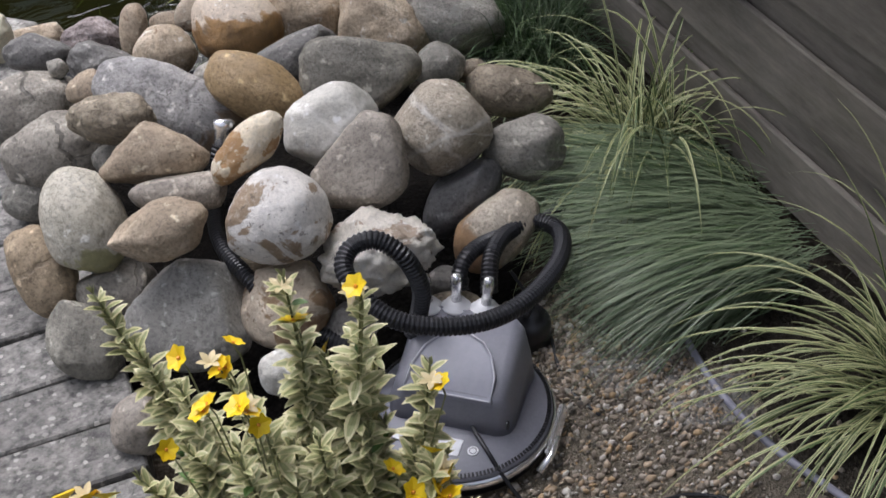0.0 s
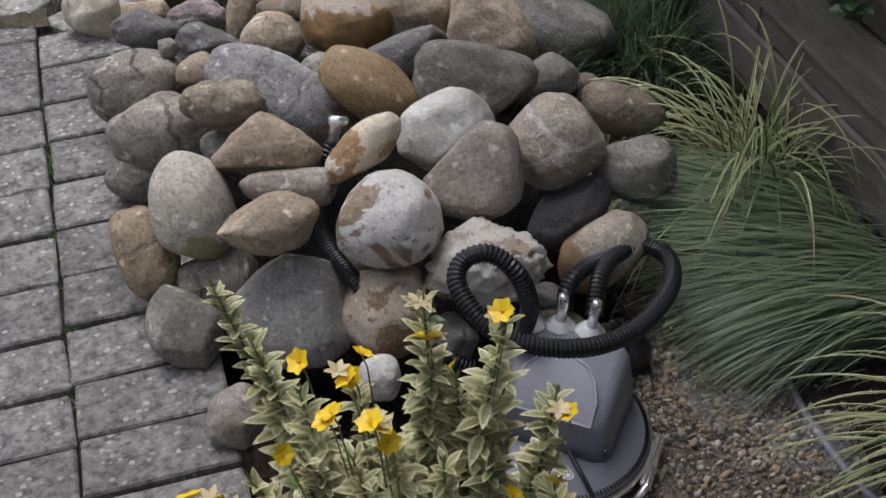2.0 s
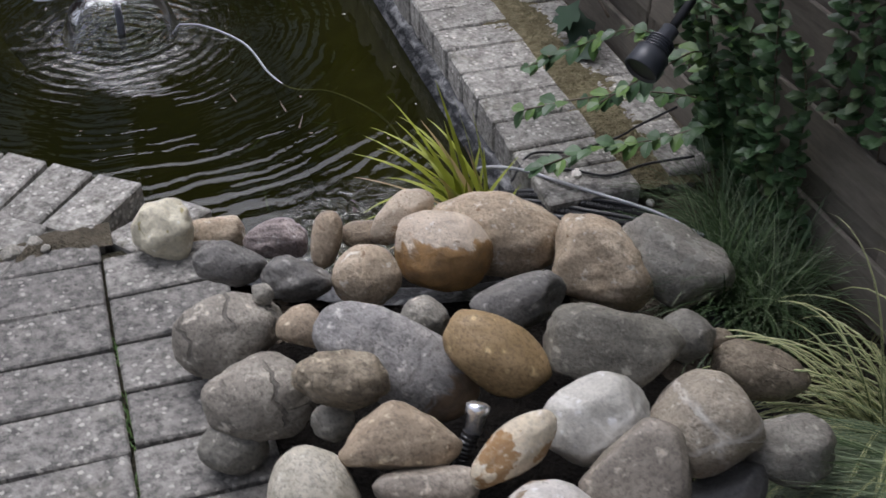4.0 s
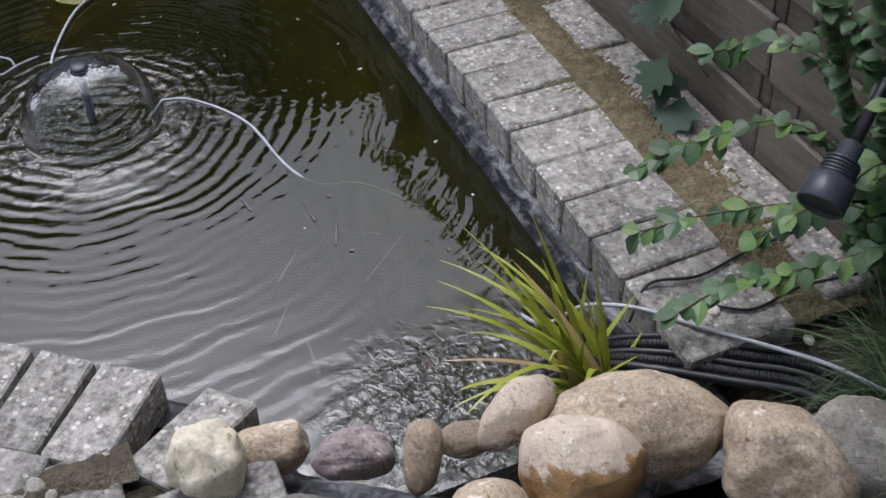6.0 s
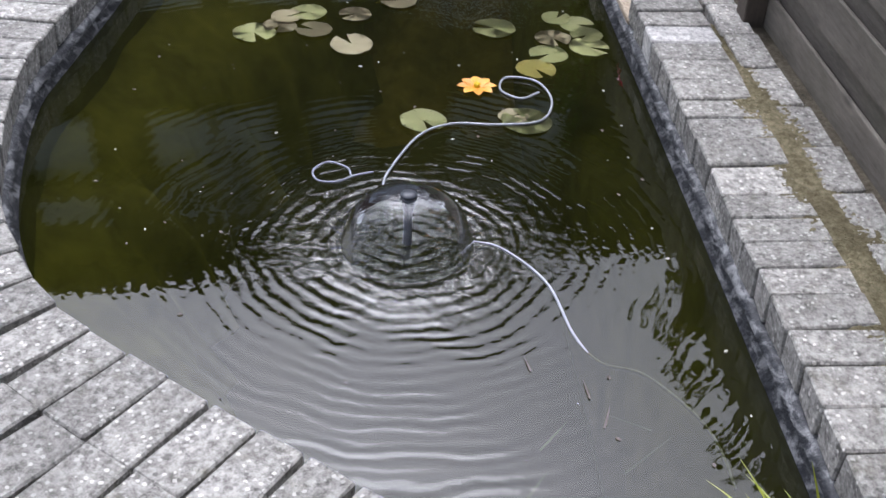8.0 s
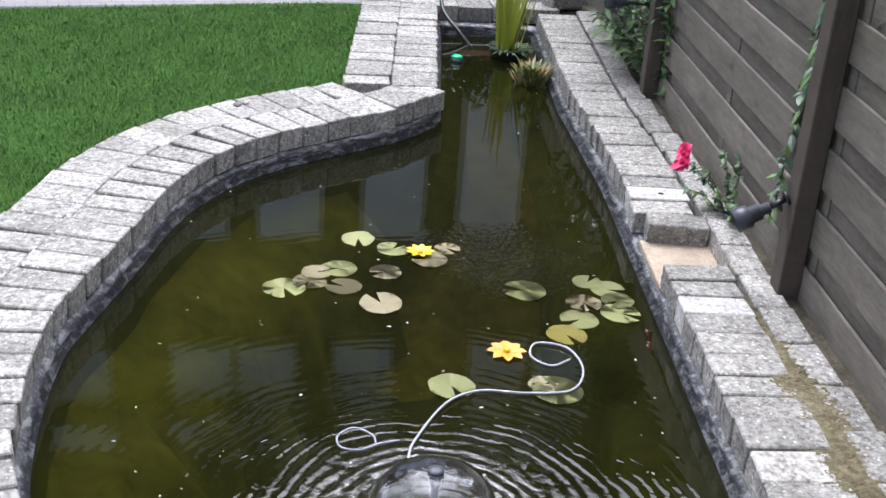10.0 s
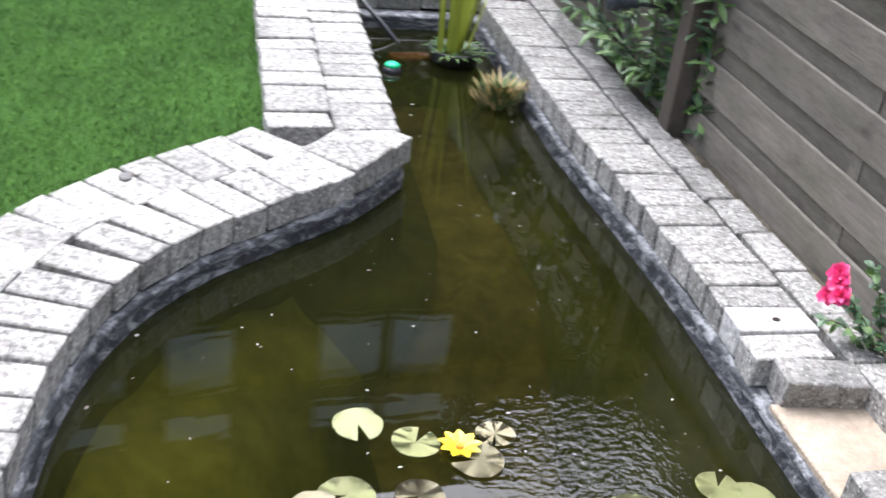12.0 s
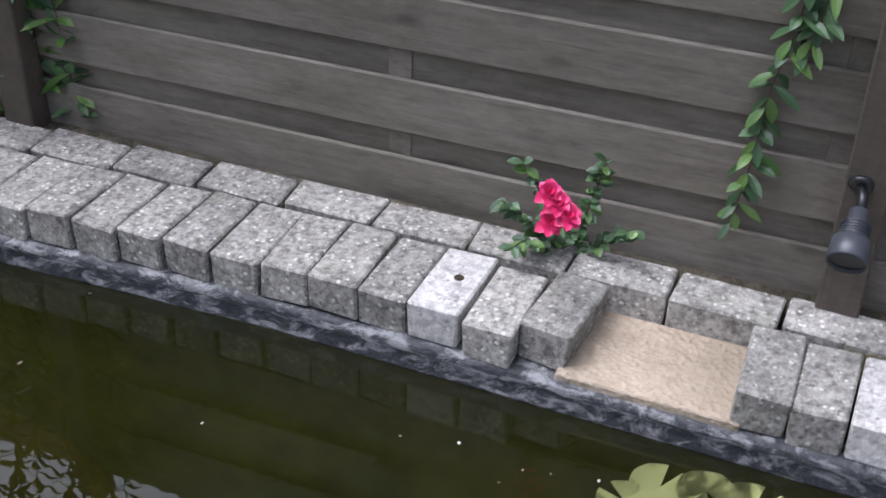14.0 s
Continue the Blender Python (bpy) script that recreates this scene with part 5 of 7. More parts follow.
def tuft(name, label, category, at, count, spread, length, droop, width, mats, weights, bias, lift=1.0, seed=1, segs=8, more=0):
    """A clump of arching blades that spring from one root."""
    r = random.Random(seed)
    ob = thing(name, label, category, pose(*at))
    roots = []
    for _ in range(count + more):
        a, q = r.uniform(0, 2 * math.pi), spread * math.sqrt(r.random())
        b = r.uniform(0, 2 * math.pi)
        out = Vector((math.cos(b), math.sin(b), 0)) * r.uniform(0.2, 1.0) + Vector((bias[0], bias[1], 0))
        way = (out.x, out.y, lift * r.uniform(0.6, 1.4))
        roots.append(((q * math.cos(a), q * math.sin(a), r.uniform(-0.01, 0.01)), way, length * r.uniform(0.55, 1.1), droop * r.uniform(0.7, 1.3), width * r.uniform(0.7, 1.2), r.choices(range(len(mats)), weights)[0]))
    if count <= 300:
        for q in roots[:count]:
            child("blade", striped_blades("blade", [q], mats, segs), ob)
        if more:
            tagged(child("inner_grass", striped_blades("inner_grass", roots[count:], mats, segs), ob), kind="stuff")
    else:
        tagged(child("fine_grass", blades_mesh("fine_grass", roots, mats, segs), ob), kind="stuff")
    return ob


fes = thing("grass_clump", "soft blue-green fescue combed flat over the gravel", "ornamental grass", pose(1.355, 0.86, -0.115))
fr_ = random.Random(6)
roots = []
for _ in range(6200):
    f = fr_.uniform(-1, 1)
    out = Vector((-1.0, 0.34 + 0.40 * f + fr_.gauss(0, 0.12), 0)).normalized()
    roots.append(((fr_.gauss(0, 0.04) + 0.01, 0.16 * f + fr_.gauss(0, 0.02), fr_.uniform(0.02, 0.12)), (out.x, out.y, fr_.uniform(0.1, 0.9) - 0.25 * abs(f)), fr_.uniform(0.18, 0.36), fr_.uniform(0.6, 1.5), fr_.uniform(0.0012, 0.0026), 0 if fr_.random() < 0.85 else 1))
tagged(child("fine_grass", blades_mesh("fine_grass", roots, [BLUEGRASS, DARKGRASS], 9), fes), kind="stuff")
tuft("grass_clump", "cream-striped sedge arching beside the stones", "ornamental grass", (1.35, 1.12, -0.08), 295, 0.06, 0.50, 3.9, 0.0056, [STRIPEGRASS, STRIPEPALE], [1, 2], (-0.36, -0.04), 0.62, 3, 14, 240)
tuft("grass_clump", "cream-striped sedge arching over the grey conduit", "ornamental grass", (1.43, 0.40, -0.10), 190, 0.05, 0.48, 2.5, 0.0060, [STRIPEGRASS, STRIPEPALE], [1, 2], (-0.26, 0.02), 0.75, 5, 14, 0)
tuft("grass_clump", "fine dark green grass between stones and fence", "ornamental grass", (1.31, 1.58, -0.10), 1300, 0.10, 0.28, 1.5, 0.0024, [DARKGRASS, BLUEGRASS], [3, 1], (-0.10, 0.0), 1.2, 7, 8)
tuft("grass_clump", "fine pale green grass drooping by the fence", "ornamental grass", (1.37, 1.76, -0.10), 700, 0.07, 0.30, 1.7, 0.0022, [DARKGRASS, BLUEGRASS], [1, 1], (-0.2, -0.2), 1.2, 9, 8)


def leaf(verts, faces, mi, base, way, length, width, face_up=Vector((0, 0, 1)), k=0, curl=0.25, fold=0.25):
    """A pointed leaf, folded along its midrib and bent down at the tip."""
    d = Vector(way).normalized()
    side = d.cross(face_up)
    side = side.normalized() if side.length > 1e-3 else Vector((1, 0, 0))
    up = side.cross(d).normalized()
    b = Vector(base)
    n0 = len(verts)
    for f, w in ((0.0, 0.06), (0.3, 0.8), (0.6, 1.0), (0.85, 0.55)):
        c = b + d * (length * f) - up * (curl * length * f * f)
        for s in (-1, 0, 1):
            verts.append(tuple(c + side * (s * w * width * 0.5) + up * (abs(s) * w * width * fold)))
    verts.append(tuple(b + d * length - up * (curl * length)))
    for i in range(3):
        a = n0 + 3 * i
        faces += [(a, a + 1, a + 4, a + 3), (a + 1, a + 2, a + 5, a + 4)]
    faces += [(n0 + 9, n0 + 10, n0 + 12), (n0 + 10, n0 + 11, n0 + 12)]
    mi += [k] * 8


def edged_leaf(verts, faces, mi, base, way, length, width, k_mid, k_edge, curl=0.3, fold=0.12, face_up=Vector((0, 0, 1))):
    """A leaf with a pale margin: five points across, the outer strips in the margin's material."""
    d = Vector(way).normalized()
    side = d.cross(face_up)
    side = side.normalized() if side.length > 1e-3 else Vector((1, 0, 0))
    up = side.cross(d).normalized()
    b = Vector(base)
    n0 = len(verts)
    for f, w in ((0.0, 0.10), (0.3, 0.85), (0.6, 1.0), (0.85, 0.55)):
        c = b + d * (length * f) - up * (curl * length * f * f)
        for s in (-1, -0.52, 0, 0.52, 1):
            verts.append(tuple(c + side * (s * w * width * 0.5) + up * (abs(s) * w * width * fold)))
    verts.append(tuple(b + d * length - up * (curl * length)))
    for i in range(3):
        for s in range(4):
            a = n0 + 5 * i + s
            faces.append((a, a + 1, a + 6, a + 5))
            mi.append(k_edge if s in (0, 3) else k_mid)
    for s in range(4):
        faces.append((n0 + 15 + s, n0 + 16 + s, n0 + 20))
        mi.append(k_edge)


def petals_bm(count, length, width, cup=0.6, centre=0.25):
    """An open flower of separate petals round a small eye."""
    verts, faces, mi = [], [], []
    for i in range(count):
        a = 2 * math.pi * i / count
        leaf(verts, faces, mi, (0.1 * length * math.cos(a), 0.1 * length * math.sin(a), 0), (math.cos(a), math.sin(a), cup), length, width, Vector((0, 0, 1)), 0, 0.15, 0.10)
    n0 = len(verts)
    r = length * centre
    verts += [(r * v.x, r * v.y, length * 0.12 + r * v.z) for v in ICO_V]
    faces += [[i + n0 for i in f] for f in ICO_F]
    mi += [1] * len(ICO_F)
    return verts, faces, mi


CREAMEDGE = leaf_mat("cream_leaf_margin", (0.48, 0.45, 0.22), (0.66, 0.61, 0.36))
BRACT = leaf_mat("cream_bract", (0.56, 0.45, 0.22), (0.66, 0.56, 0.34))

# ---- the variegated loosestrife ----
plant = thing("loosestrife", "variegated cream and green loosestrife with yellow flowers", "flowering plant", pose(0.50, 0.34, -0.115))
P0 = Vector((0.50, 0.34, -0.115))
prnd = random.Random(21)


def loosestrife_stem(tip, lean, thick=1.0):
    tip = Vector(tip) - P0
    foot = Vector((lean[0] + prnd.uniform(-0.03, 0.03), lean[1] + prnd.uniform(-0.03, 0.03), 0))
    bend = foot + (tip - foot) * 0.5 + Vector((prnd.uniform(-0.02, 0.02), prnd.uniform(-0.02, 0.02), 0.03))
    line = smooth_line([foot, bend, tip], 14)
    stem = part("stem", tube_bm(line, 0.0028, 6, 0, 0.5), STEM, plant, "", True)
    verts, faces, mi = [], [], []
    n = len(line)
    total = (tip - foot).length
    whorls = int(total / 0.0145)
    for w in range(3, whorls):
        f = w / whorls
        p = line[min(int(f * (n - 1)), n - 2)].lerp(line[min(int(f * (n - 1)) + 1, n - 1)], f * (n - 1) % 1)
        size = (0.056 - 0.036 * f ** 1.2) * thick
        for q in range(4):
            a = q * 2 * math.pi / 4 + w * 1.1 + prnd.uniform(-0.3, 0.3)
            up = 0.55 + 0.9 * f ** 3
            green = prnd.random() < (0.14 if f < 0.55 else 0.02)
            edged_leaf(verts, faces, mi, p, (math.cos(a), math.sin(a), up + prnd.uniform(-0.6, 0.5)), size * prnd.uniform(0.65, 1.25), size * (0.54 - 0.14 * f), 1 if green else 0, 1 if green else 2, 0.35 * prnd.uniform(0.2, 1.6), 0.14)
    for q in range(7):
        a = q * 0.9
        leaf(verts, faces, mi, line[-1], (0.35 * math.cos(a), 0.35 * math.sin(a), 1), 0.016 * prnd.uniform(0.7, 1.2), 0.007, Vector((1, 0, 0)), 0, 0.1, 0.1)
    child("leaves", py_mesh("leaves", verts, faces, [VARIEG, PLAINLEAF, CREAMEDGE], False, mi), plant)


for tip in ((0.312, 0.702, 0.350), (0.343, 0.610, 0.330), (0.381, 0.499, 0.340), (0.434, 0.452, 0.395), (0.446, 0.352, 0.430), (0.517, 0.428, 0.525), (0.517, 0.408, 0.430), (0.540, 0.394, 0.420), (0.580, 0.348, 0.545),
            (0.591, 0.373, 0.430), (0.654, 0.384, 0.370), (0.630, 0.318, 0.290), (0.503, 0.321, 0.380), (0.561, 0.330, 0.360), (0.419, 0.362, 0.340), (0.368, 0.448, 0.290), (0.275, 0.316, 0.400), (0.468, 0.314, 0.330), (0.540, 0.315, 0.280),
            (0.305, 0.465, 0.250), (0.600, 0.300, 0.250), (0.440, 0.400, 0.30), (0.48, 0.37, 0.33), (0.40, 0.32, 0.28), (0.585, 0.36, 0.33)):
    loosestrife_stem(tip, ((tip[0] - 0.5) * 0.3, (tip[1] - 0.34) * 0.3), 1.15)
for k in range(24):
    tip = (prnd.uniform(0.30, 0.66), prnd.uniform(0.20, 0.40), prnd.uniform(0.16, 0.34))
    loosestrife_stem(tip, ((tip[0] - 0.5) * 0.6, (tip[1] - 0.34) * 0.6), 1.3)
verts, faces, mi = petals_bm(6, 0.0165, 0.0150, 0.55, 0.16)
FLOWER = py_mesh("flower", verts, faces, [YELLOW, ORANGE], False, mi)
for k, at in enumerate(((0.575, 0.341, 0.562), (0.516, 0.415, 0.470), (0.449, 0.443, 0.440), (0.435, 0.431, 0.420), (0.428, 0.425, 0.425), (0.404, 0.405, 0.400), (0.398, 0.402, 0.395), (0.432, 0.330, 0.460), (0.437, 0.325, 0.455),
                        (0.445, 0.318, 0.440), (0.390, 0.530, 0.360), (0.544, 0.424, 0.400), (0.653, 0.344, 0.378), (0.620, 0.299, 0.325), (0.627, 0.265, 0.315), (0.583, 0.264, 0.315), (0.621, 0.248, 0.305), (0.608, 0.258, 0.31),
                        (0.573, 0.299, 0.320), (0.281, 0.296, 0.432), (0.262, 0.300, 0.430), (0.243, 0.324, 0.420), (0.345, 0.435, 0.320))):
    down = Vector(at) - P0
    part("flower_stalk", tube_bm([down, down + Vector((0.006, 0.008, -0.03)), down * 0.86 + Vector((0.0, 0.0, -0.03))], 0.0011, 5), STEM, plant)
    child("flower", FLOWER, plant, pose(*(Vector(at) - P0), 45 + prnd.uniform(-25, 25), prnd.uniform(-25, 25), prnd.uniform(0, 360)) @ Matrix.Scale(prnd.uniform(0.8, 1.1), 4))
for at in ((0.572, 0.347, 0.548), (0.440, 0.333, 0.452), (0.645, 0.352, 0.378), (0.625, 0.280, 0.315), (0.420, 0.44, 0.425), (0.262, 0.312, 0.425), (0.512, 0.425, 0.515)):
    for q in range(6):
        a = q * 1.05
        verts, faces, mi = [], [], []
        leaf(verts, faces, mi, Vector(at) - P0, (math.cos(a), math.sin(a), prnd.uniform(0.2, 0.9)), 0.017, 0.008, Vector((0, 0, 1)), 0, 0.2, 0.1)
        child("bract", py_mesh("bract", verts, faces, [BRACT], False, mi), plant, None, "cream tip leaf")
for k in range(20):
    tip = (prnd.uniform(0.33, 0.60), prnd.uniform(0.31, 0.46), prnd.uniform(0.17, 0.31))
    loosestrife_stem(tip, ((tip[0] - 0.5) * 0.6, (tip[1] - 0.34) * 0.6), 1.35)

# ---- pond edge by the stones: rush, hose bundle, tilted cobble ----
cob = new("cobble", BLOCKS[2])
cob.matrix_basis = pose(0.195, 2.112, -0.105, -4, 5, 36)
tagged(cob, "tilted concrete block at the end of the coping", "concrete block")
rrnd = random.Random(5)
rush = thing("pond_rush", "yellow-green sweet flag growing at the water's edge", "water plant", pose(0.875, 2.015, -0.10))
roots = []
for _ in range(44):
    a = rrnd.uniform(0, 6.28)
    out = Vector((math.cos(a) * 0.45 - 0.62, math.sin(a) * 0.45 + 0.18, 0))
    roots.append(((rrnd.uniform(-0.04, 0.04), rrnd.uniform(-0.035, 0.035), -0.03), (out.x * rrnd.uniform(0.3, 1.2), out.y, rrnd.uniform(0.7, 1.5)), rrnd.uniform(0.20, 0.40), rrnd.uniform(0.5, 1.7), rrnd.uniform(0.011, 0.019), 0 if rrnd.random() < 0.85 else 1))
for _ in range(8):
    a = rrnd.uniform(0, 6.28)
    roots.append(((rrnd.uniform(-0.03, 0.03), rrnd.uniform(-0.03, 0.03), -0.03), (0.5 * math.cos(a) + 0.3, 0.5 * math.sin(a), 1.2), rrnd.uniform(0.14, 0.24), 0.4, 0.014, 0))
for q in roots:
    child("blade", blades_mesh("blade", [q], [IRIS, IRISDRY], 9), rush)
for k in range(5):
    o = 0.013 * k
    hose("ribbed_hose" if k % 2 else "smooth_hose", "black hose in a bundle beside the coping", [(1.20 + o, 1.70 + 0.5 * o, -0.02), (1.145 + o, 1.79 + o, -0.02 + 0.2 * o), (1.055 + o, 1.865 + o, -0.025 + 0.25 * o), (0.965 + o, 1.945 + o, -0.035 + 0.2 * o), (0.90 + 0.5 * o, 2.02 + o, -0.07), (0.84, 2.08 + o, -0.15), (0.80, 2.15 + o, -0.24)], (0.0085, 0.010, 0.0065, 0.0095, 0.007)[k], BLACK, 0.16 if k % 2 else 0.0)
hose("white_cable", "white cable lying on the black hoses", [(1.255, 1.70, 0.012), (1.20, 1.80, 0.012), (1.13, 1.885, 0.010), (1.05, 1.975, 0.008), (0.985, 2.06, 0.0), (0.92, 2.13, -0.03), (0.88, 2.18, -0.10), (0.86, 2.26, -0.148), (0.84, 2.40, -0.155)], 0.0042, CLEARHOSE, sides=8, category="cable")
for pts in ([(1.34, 2.02, 0.12), (1.27, 2.06, 0.06), (1.24, 2.10, 0.010), (1.12, 2.08, 0.008), (1.03, 2.10, 0.006), (0.97, 2.06, -0.03)], [(1.36, 1.95, 0.03), (1.26, 1.98, 0.010), (1.16, 1.97, 0.006), (1.08, 2.02, 0.006), (1.02, 2.03, -0.02)]):
    hose("thin_cable", "thin black cable across the coping", pts, 0.003, BLACK, sides=6, category="cable")


def spot_lamp(at, turn, arm, label):
    """A garden spotlight: ribbed tapering head, bracket and wall plate."""
    lamp = thing("garden_spotlight", label, "spotlight", pose(*at, *turn))
    part("head", lathe([(0.014, 0), (0.018, 0.003), (0.018, 0.028), (0.025, 0.032), (0.027, 0.064), (0.036, 0.068), (0.038, 0.112), (0.035, 0.115), (0.033, 0.106)], 32), LAMPGREY, lamp, "dark grey head", True)
    part("glass", lathe([(0.033, 0.106), (0.033, 0.108)], 28), BLACK, lamp, "dark glass front")
    for k in range(5):
        part("cooling_rib", lathe([(0.024, 0), (0.0285, 0.001), (0.0285, 0.003), (0.024, 0.004)], 24, False), LAMPGREY, lamp).matrix_basis = pose(0, 0, 0.034 + 0.006 * k)
    part("bracket", tube_bm([Vector((0, 0, 0.0)), Vector((0, 0, -arm * 0.5)), Vector((0, 0.01, -arm))], 0.010, 10), BLACK, lamp, "black bracket", True)
    part("wall_plate", lathe([(0.024, 0), (0.024, 0.008), (0.018, 0.012)], 20), BLACK, lamp, "", True).matrix_basis = pose(0, 0.01, -arm - 0.008)
    return lamp


LAMPGREY = plain("dark_grey_lamp", (0.048, 0.052, 0.062), 0.4, 0, 0.1)
spot_lamp((1.262, 4.283, 0.272), (0, -119, 0), 0.052, "dark grey spotlight fixed to the fence post")
spot_lamp((1.235, 1.905, 0.385), (0, 120, -150), 0.24, "dark grey ribbed spotlight among the climbing leaves")
spot_lamp((1.24, 6.55, 0.33), (0, -95, -30), 0.10, "dark spotlight between the leaves at the fence")

# ---- creepers along the fence ----


def creeper(name, label, strands, size, mats, seed, every=0.03, category="climbing plant", roundness=0.75, spread=0.6):
    """Twining stems with leaves set along them."""
    r = random.Random(seed)
    ob = thing(name, label, category, pose(*strands[0][0]))
    o = Vector(strands[0][0])
    verts, faces, mi = [], [], []
    for st in strands:
        line = resample(smooth_line([Vector(p) - o for p in st], 8), 0.012)
        part("stem", tube_bm(line, 0.0018, 5), TWIG, ob, "", True)
        step = max(1, int(every / 0.012))
        for i in range(1, len(line), step):
            for s in (-1, 1):
                if r.random() < 0.12:
                    continue
                d = (line[i] - line[i - 1]).normalized()
                way = d * 0.35 + Vector((r.uniform(-1, 0.3), s * r.uniform(0.2, 1), r.uniform(-0.7, 0.4))) * spread
                leaf(verts, faces, mi, line[i], way, size * r.uniform(0.6, 1.25), size * roundness * r.uniform(0.8, 1.1), Vector((-0.5, 0, 1)), r.randrange(len(mats)), 0.25, 0.12)
    child("leaves", py_mesh("leaves", verts, faces, mats, False, mi), ob)
    return ob


creeper("honeysuckle", "green round-leaved creeper trailing over the coping",
        [[(1.42, 1.98, 0.05), (1.36, 2.05, 0.22), (1.28, 2.14, 0.26), (1.17, 2.22, 0.19), (1.06, 2.26, 0.13)], [(1.42, 1.98, 0.05), (1.38, 1.95, 0.16), (1.27, 2.02, 0.17), (1.14, 2.10, 0.13), (1.02, 2.14, 0.10)],
         [(1.42, 1.98, 0.05), (1.36, 1.90, 0.14), (1.25, 1.94, 0.10), (1.12, 1.98, 0.075), (1.0, 1.97, 0.06)], [(1.42, 1.98, 0.05), (1.40, 2.1, 0.30), (1.33, 2.22, 0.36), (1.24, 2.32, 0.30)],
         [(1.42, 1.98, 0.05), (1.38, 1.86, 0.25), (1.33, 1.82, 0.42), (1.26, 1.90, 0.46)], [(1.42, 1.98, 0.05), (1.33, 1.92, 0.30), (1.22, 1.90, 0.30), (1.10, 1.93, 0.22)]],
        0.042, [VINE, PLAINLEAF, VINE], 31, 0.028, roundness=0.80)
creeper("honeysuckle", "dark leafy creeper crowding the fence foot",
        [[(1.44, 1.62 + 0.06 * k, -0.05), (1.40 - 0.015 * (k % 3), 1.64 + 0.05 * k, 0.16), (1.36 - 0.03 * (k % 2), 1.60 + 0.07 * k, 0.36 + 0.03 * (k % 4)), (1.33, 1.62 + 0.08 * k, 0.50 + 0.05 * (k % 3))] for k in range(8)]
        + [[(1.44, 1.05 + 0.07 * k, 0.30), (1.42, 1.08 + 0.07 * k, 0.62), (1.36 - 0.02 * (k % 3), 1.12 + 0.075 * k, 0.86), (1.30 - 0.03 * (k % 2), 1.2 + 0.08 * k, 0.78 + 0.06 * (k % 3))] for k in range(9)], 0.038, [VINE, DARKGRASS, VINE], 33, 0.022)
vine = thing("grape_vine", "broad dark lobed vine leaves hanging against the fence", "climbing plant", pose(1.41, 2.75, 0.30))
part("stem", tube_bm(smooth_line([Vector((0.02, 0.30, 0.30)), Vector((0.0, 0.12, 0.05)), Vector((-0.03, -0.06, -0.12)), Vector((-0.02, -0.25, -0.20))], 8), 0.0035, 7), TWIG, vine, "brown vine stem", True)
LOBES = [(0.0, 0.06), (0.30, 0.35), (0.55, 0.42), (0.62, 0.62), (0.40, 0.66), (0.46, 0.86), (0.20, 0.82), (0.0, 1.12)]
vrnd = random.Random(77)
VINELEAF = leaf_mat("broad_vine_leaf", (0.022, 0.050, 0.030), (0.050, 0.092, 0.052), rough=0.6)
for k in range(15):
    out_ = [(x, y) for x, y in LOBES] + [(-x, y) for x, y in reversed(LOBES[1:-1])]
    bm = bmesh.new()
    mid_v = bm.verts.new((0, 0.5, 0.03))
    rim_v = [bm.verts.new((x * vrnd.uniform(0.88, 1.1), y * vrnd.uniform(0.95, 1.05), 0.05 * abs(x) - 0.12 * y * y + vrnd.uniform(-0.03, 0.03))) for x, y in out_]
    for q in range(len(rim_v)):
        bm.faces.new((mid_v, rim_v[q], rim_v[(q + 1) % len(rim_v)]))
    lf = part("leaf", bm, VINELEAF, vine, "", True)
    f = (k + 0.5) / 15
    sz = vrnd.uniform(0.085, 0.135)
    lf.matrix_basis = pose(-0.015 - vrnd.uniform(0.0, 0.06), 0.32 - 0.62 * f + vrnd.uniform(-0.03, 0.03), 0.12 - 0.42 * f * (1.0 if k % 3 else 0.4) + vrnd.uniform(-0.05, 0.05), vrnd.uniform(-50, -5), vrnd.uniform(-25, 25), vrnd.uniform(60, 150)) @ Matrix.Scale(sz, 4)
creeper("wall_climber", "pointed-leaved climber hanging on the fence boards", [[(1.385, 4.46, 0.95), (1.372, 4.46, 0.80), (1.366, 4.46, 0.60), (1.362, 4.49, 0.42), (1.36, 4.50, 0.28), (1.36, 4.52, 0.12)], [(1.385, 4.44, 0.95), (1.37, 4.40, 0.80), (1.365, 4.42, 0.62), (1.36, 4.44, 0.50)]], 0.060, [VINE, PLAINLEAF, VINE], 37, 0.032, roundness=0.36, spread=0.9)
# rose
rose = creeper("rose_bush", "small rose bush with bright pink blooms", [[(1.335, 4.84, -0.05), (1.28, 4.86, 0.06), (1.20, 4.85, 0.15), (1.13, 4.82, 0.21)], [(1.335, 4.84, -0.05), (1.32, 4.90, 0.10), (1.30, 4.95, 0.20)], [(1.335, 4.84, -0.05), (1.32, 4.80, 0.12), (1.31, 4.77, 0.24)],
                                                                 [(1.335, 4.84, -0.05), (1.29, 4.93, 0.07), (1.24, 4.97, 0.13)], [(1.335, 4.84, -0.05), (1.31, 4.74, 0.06), (1.29, 4.69, 0.10)], [(1.335, 4.84, -0.05), (1.25, 4.90, 0.04), (1.18, 4.92, 0.06)]], 0.030, [VINE, PLAINLEAF, VINE, VINE], 41, 0.012, "rose", 0.66, 1.0)
verts, faces, mi = [], [], []
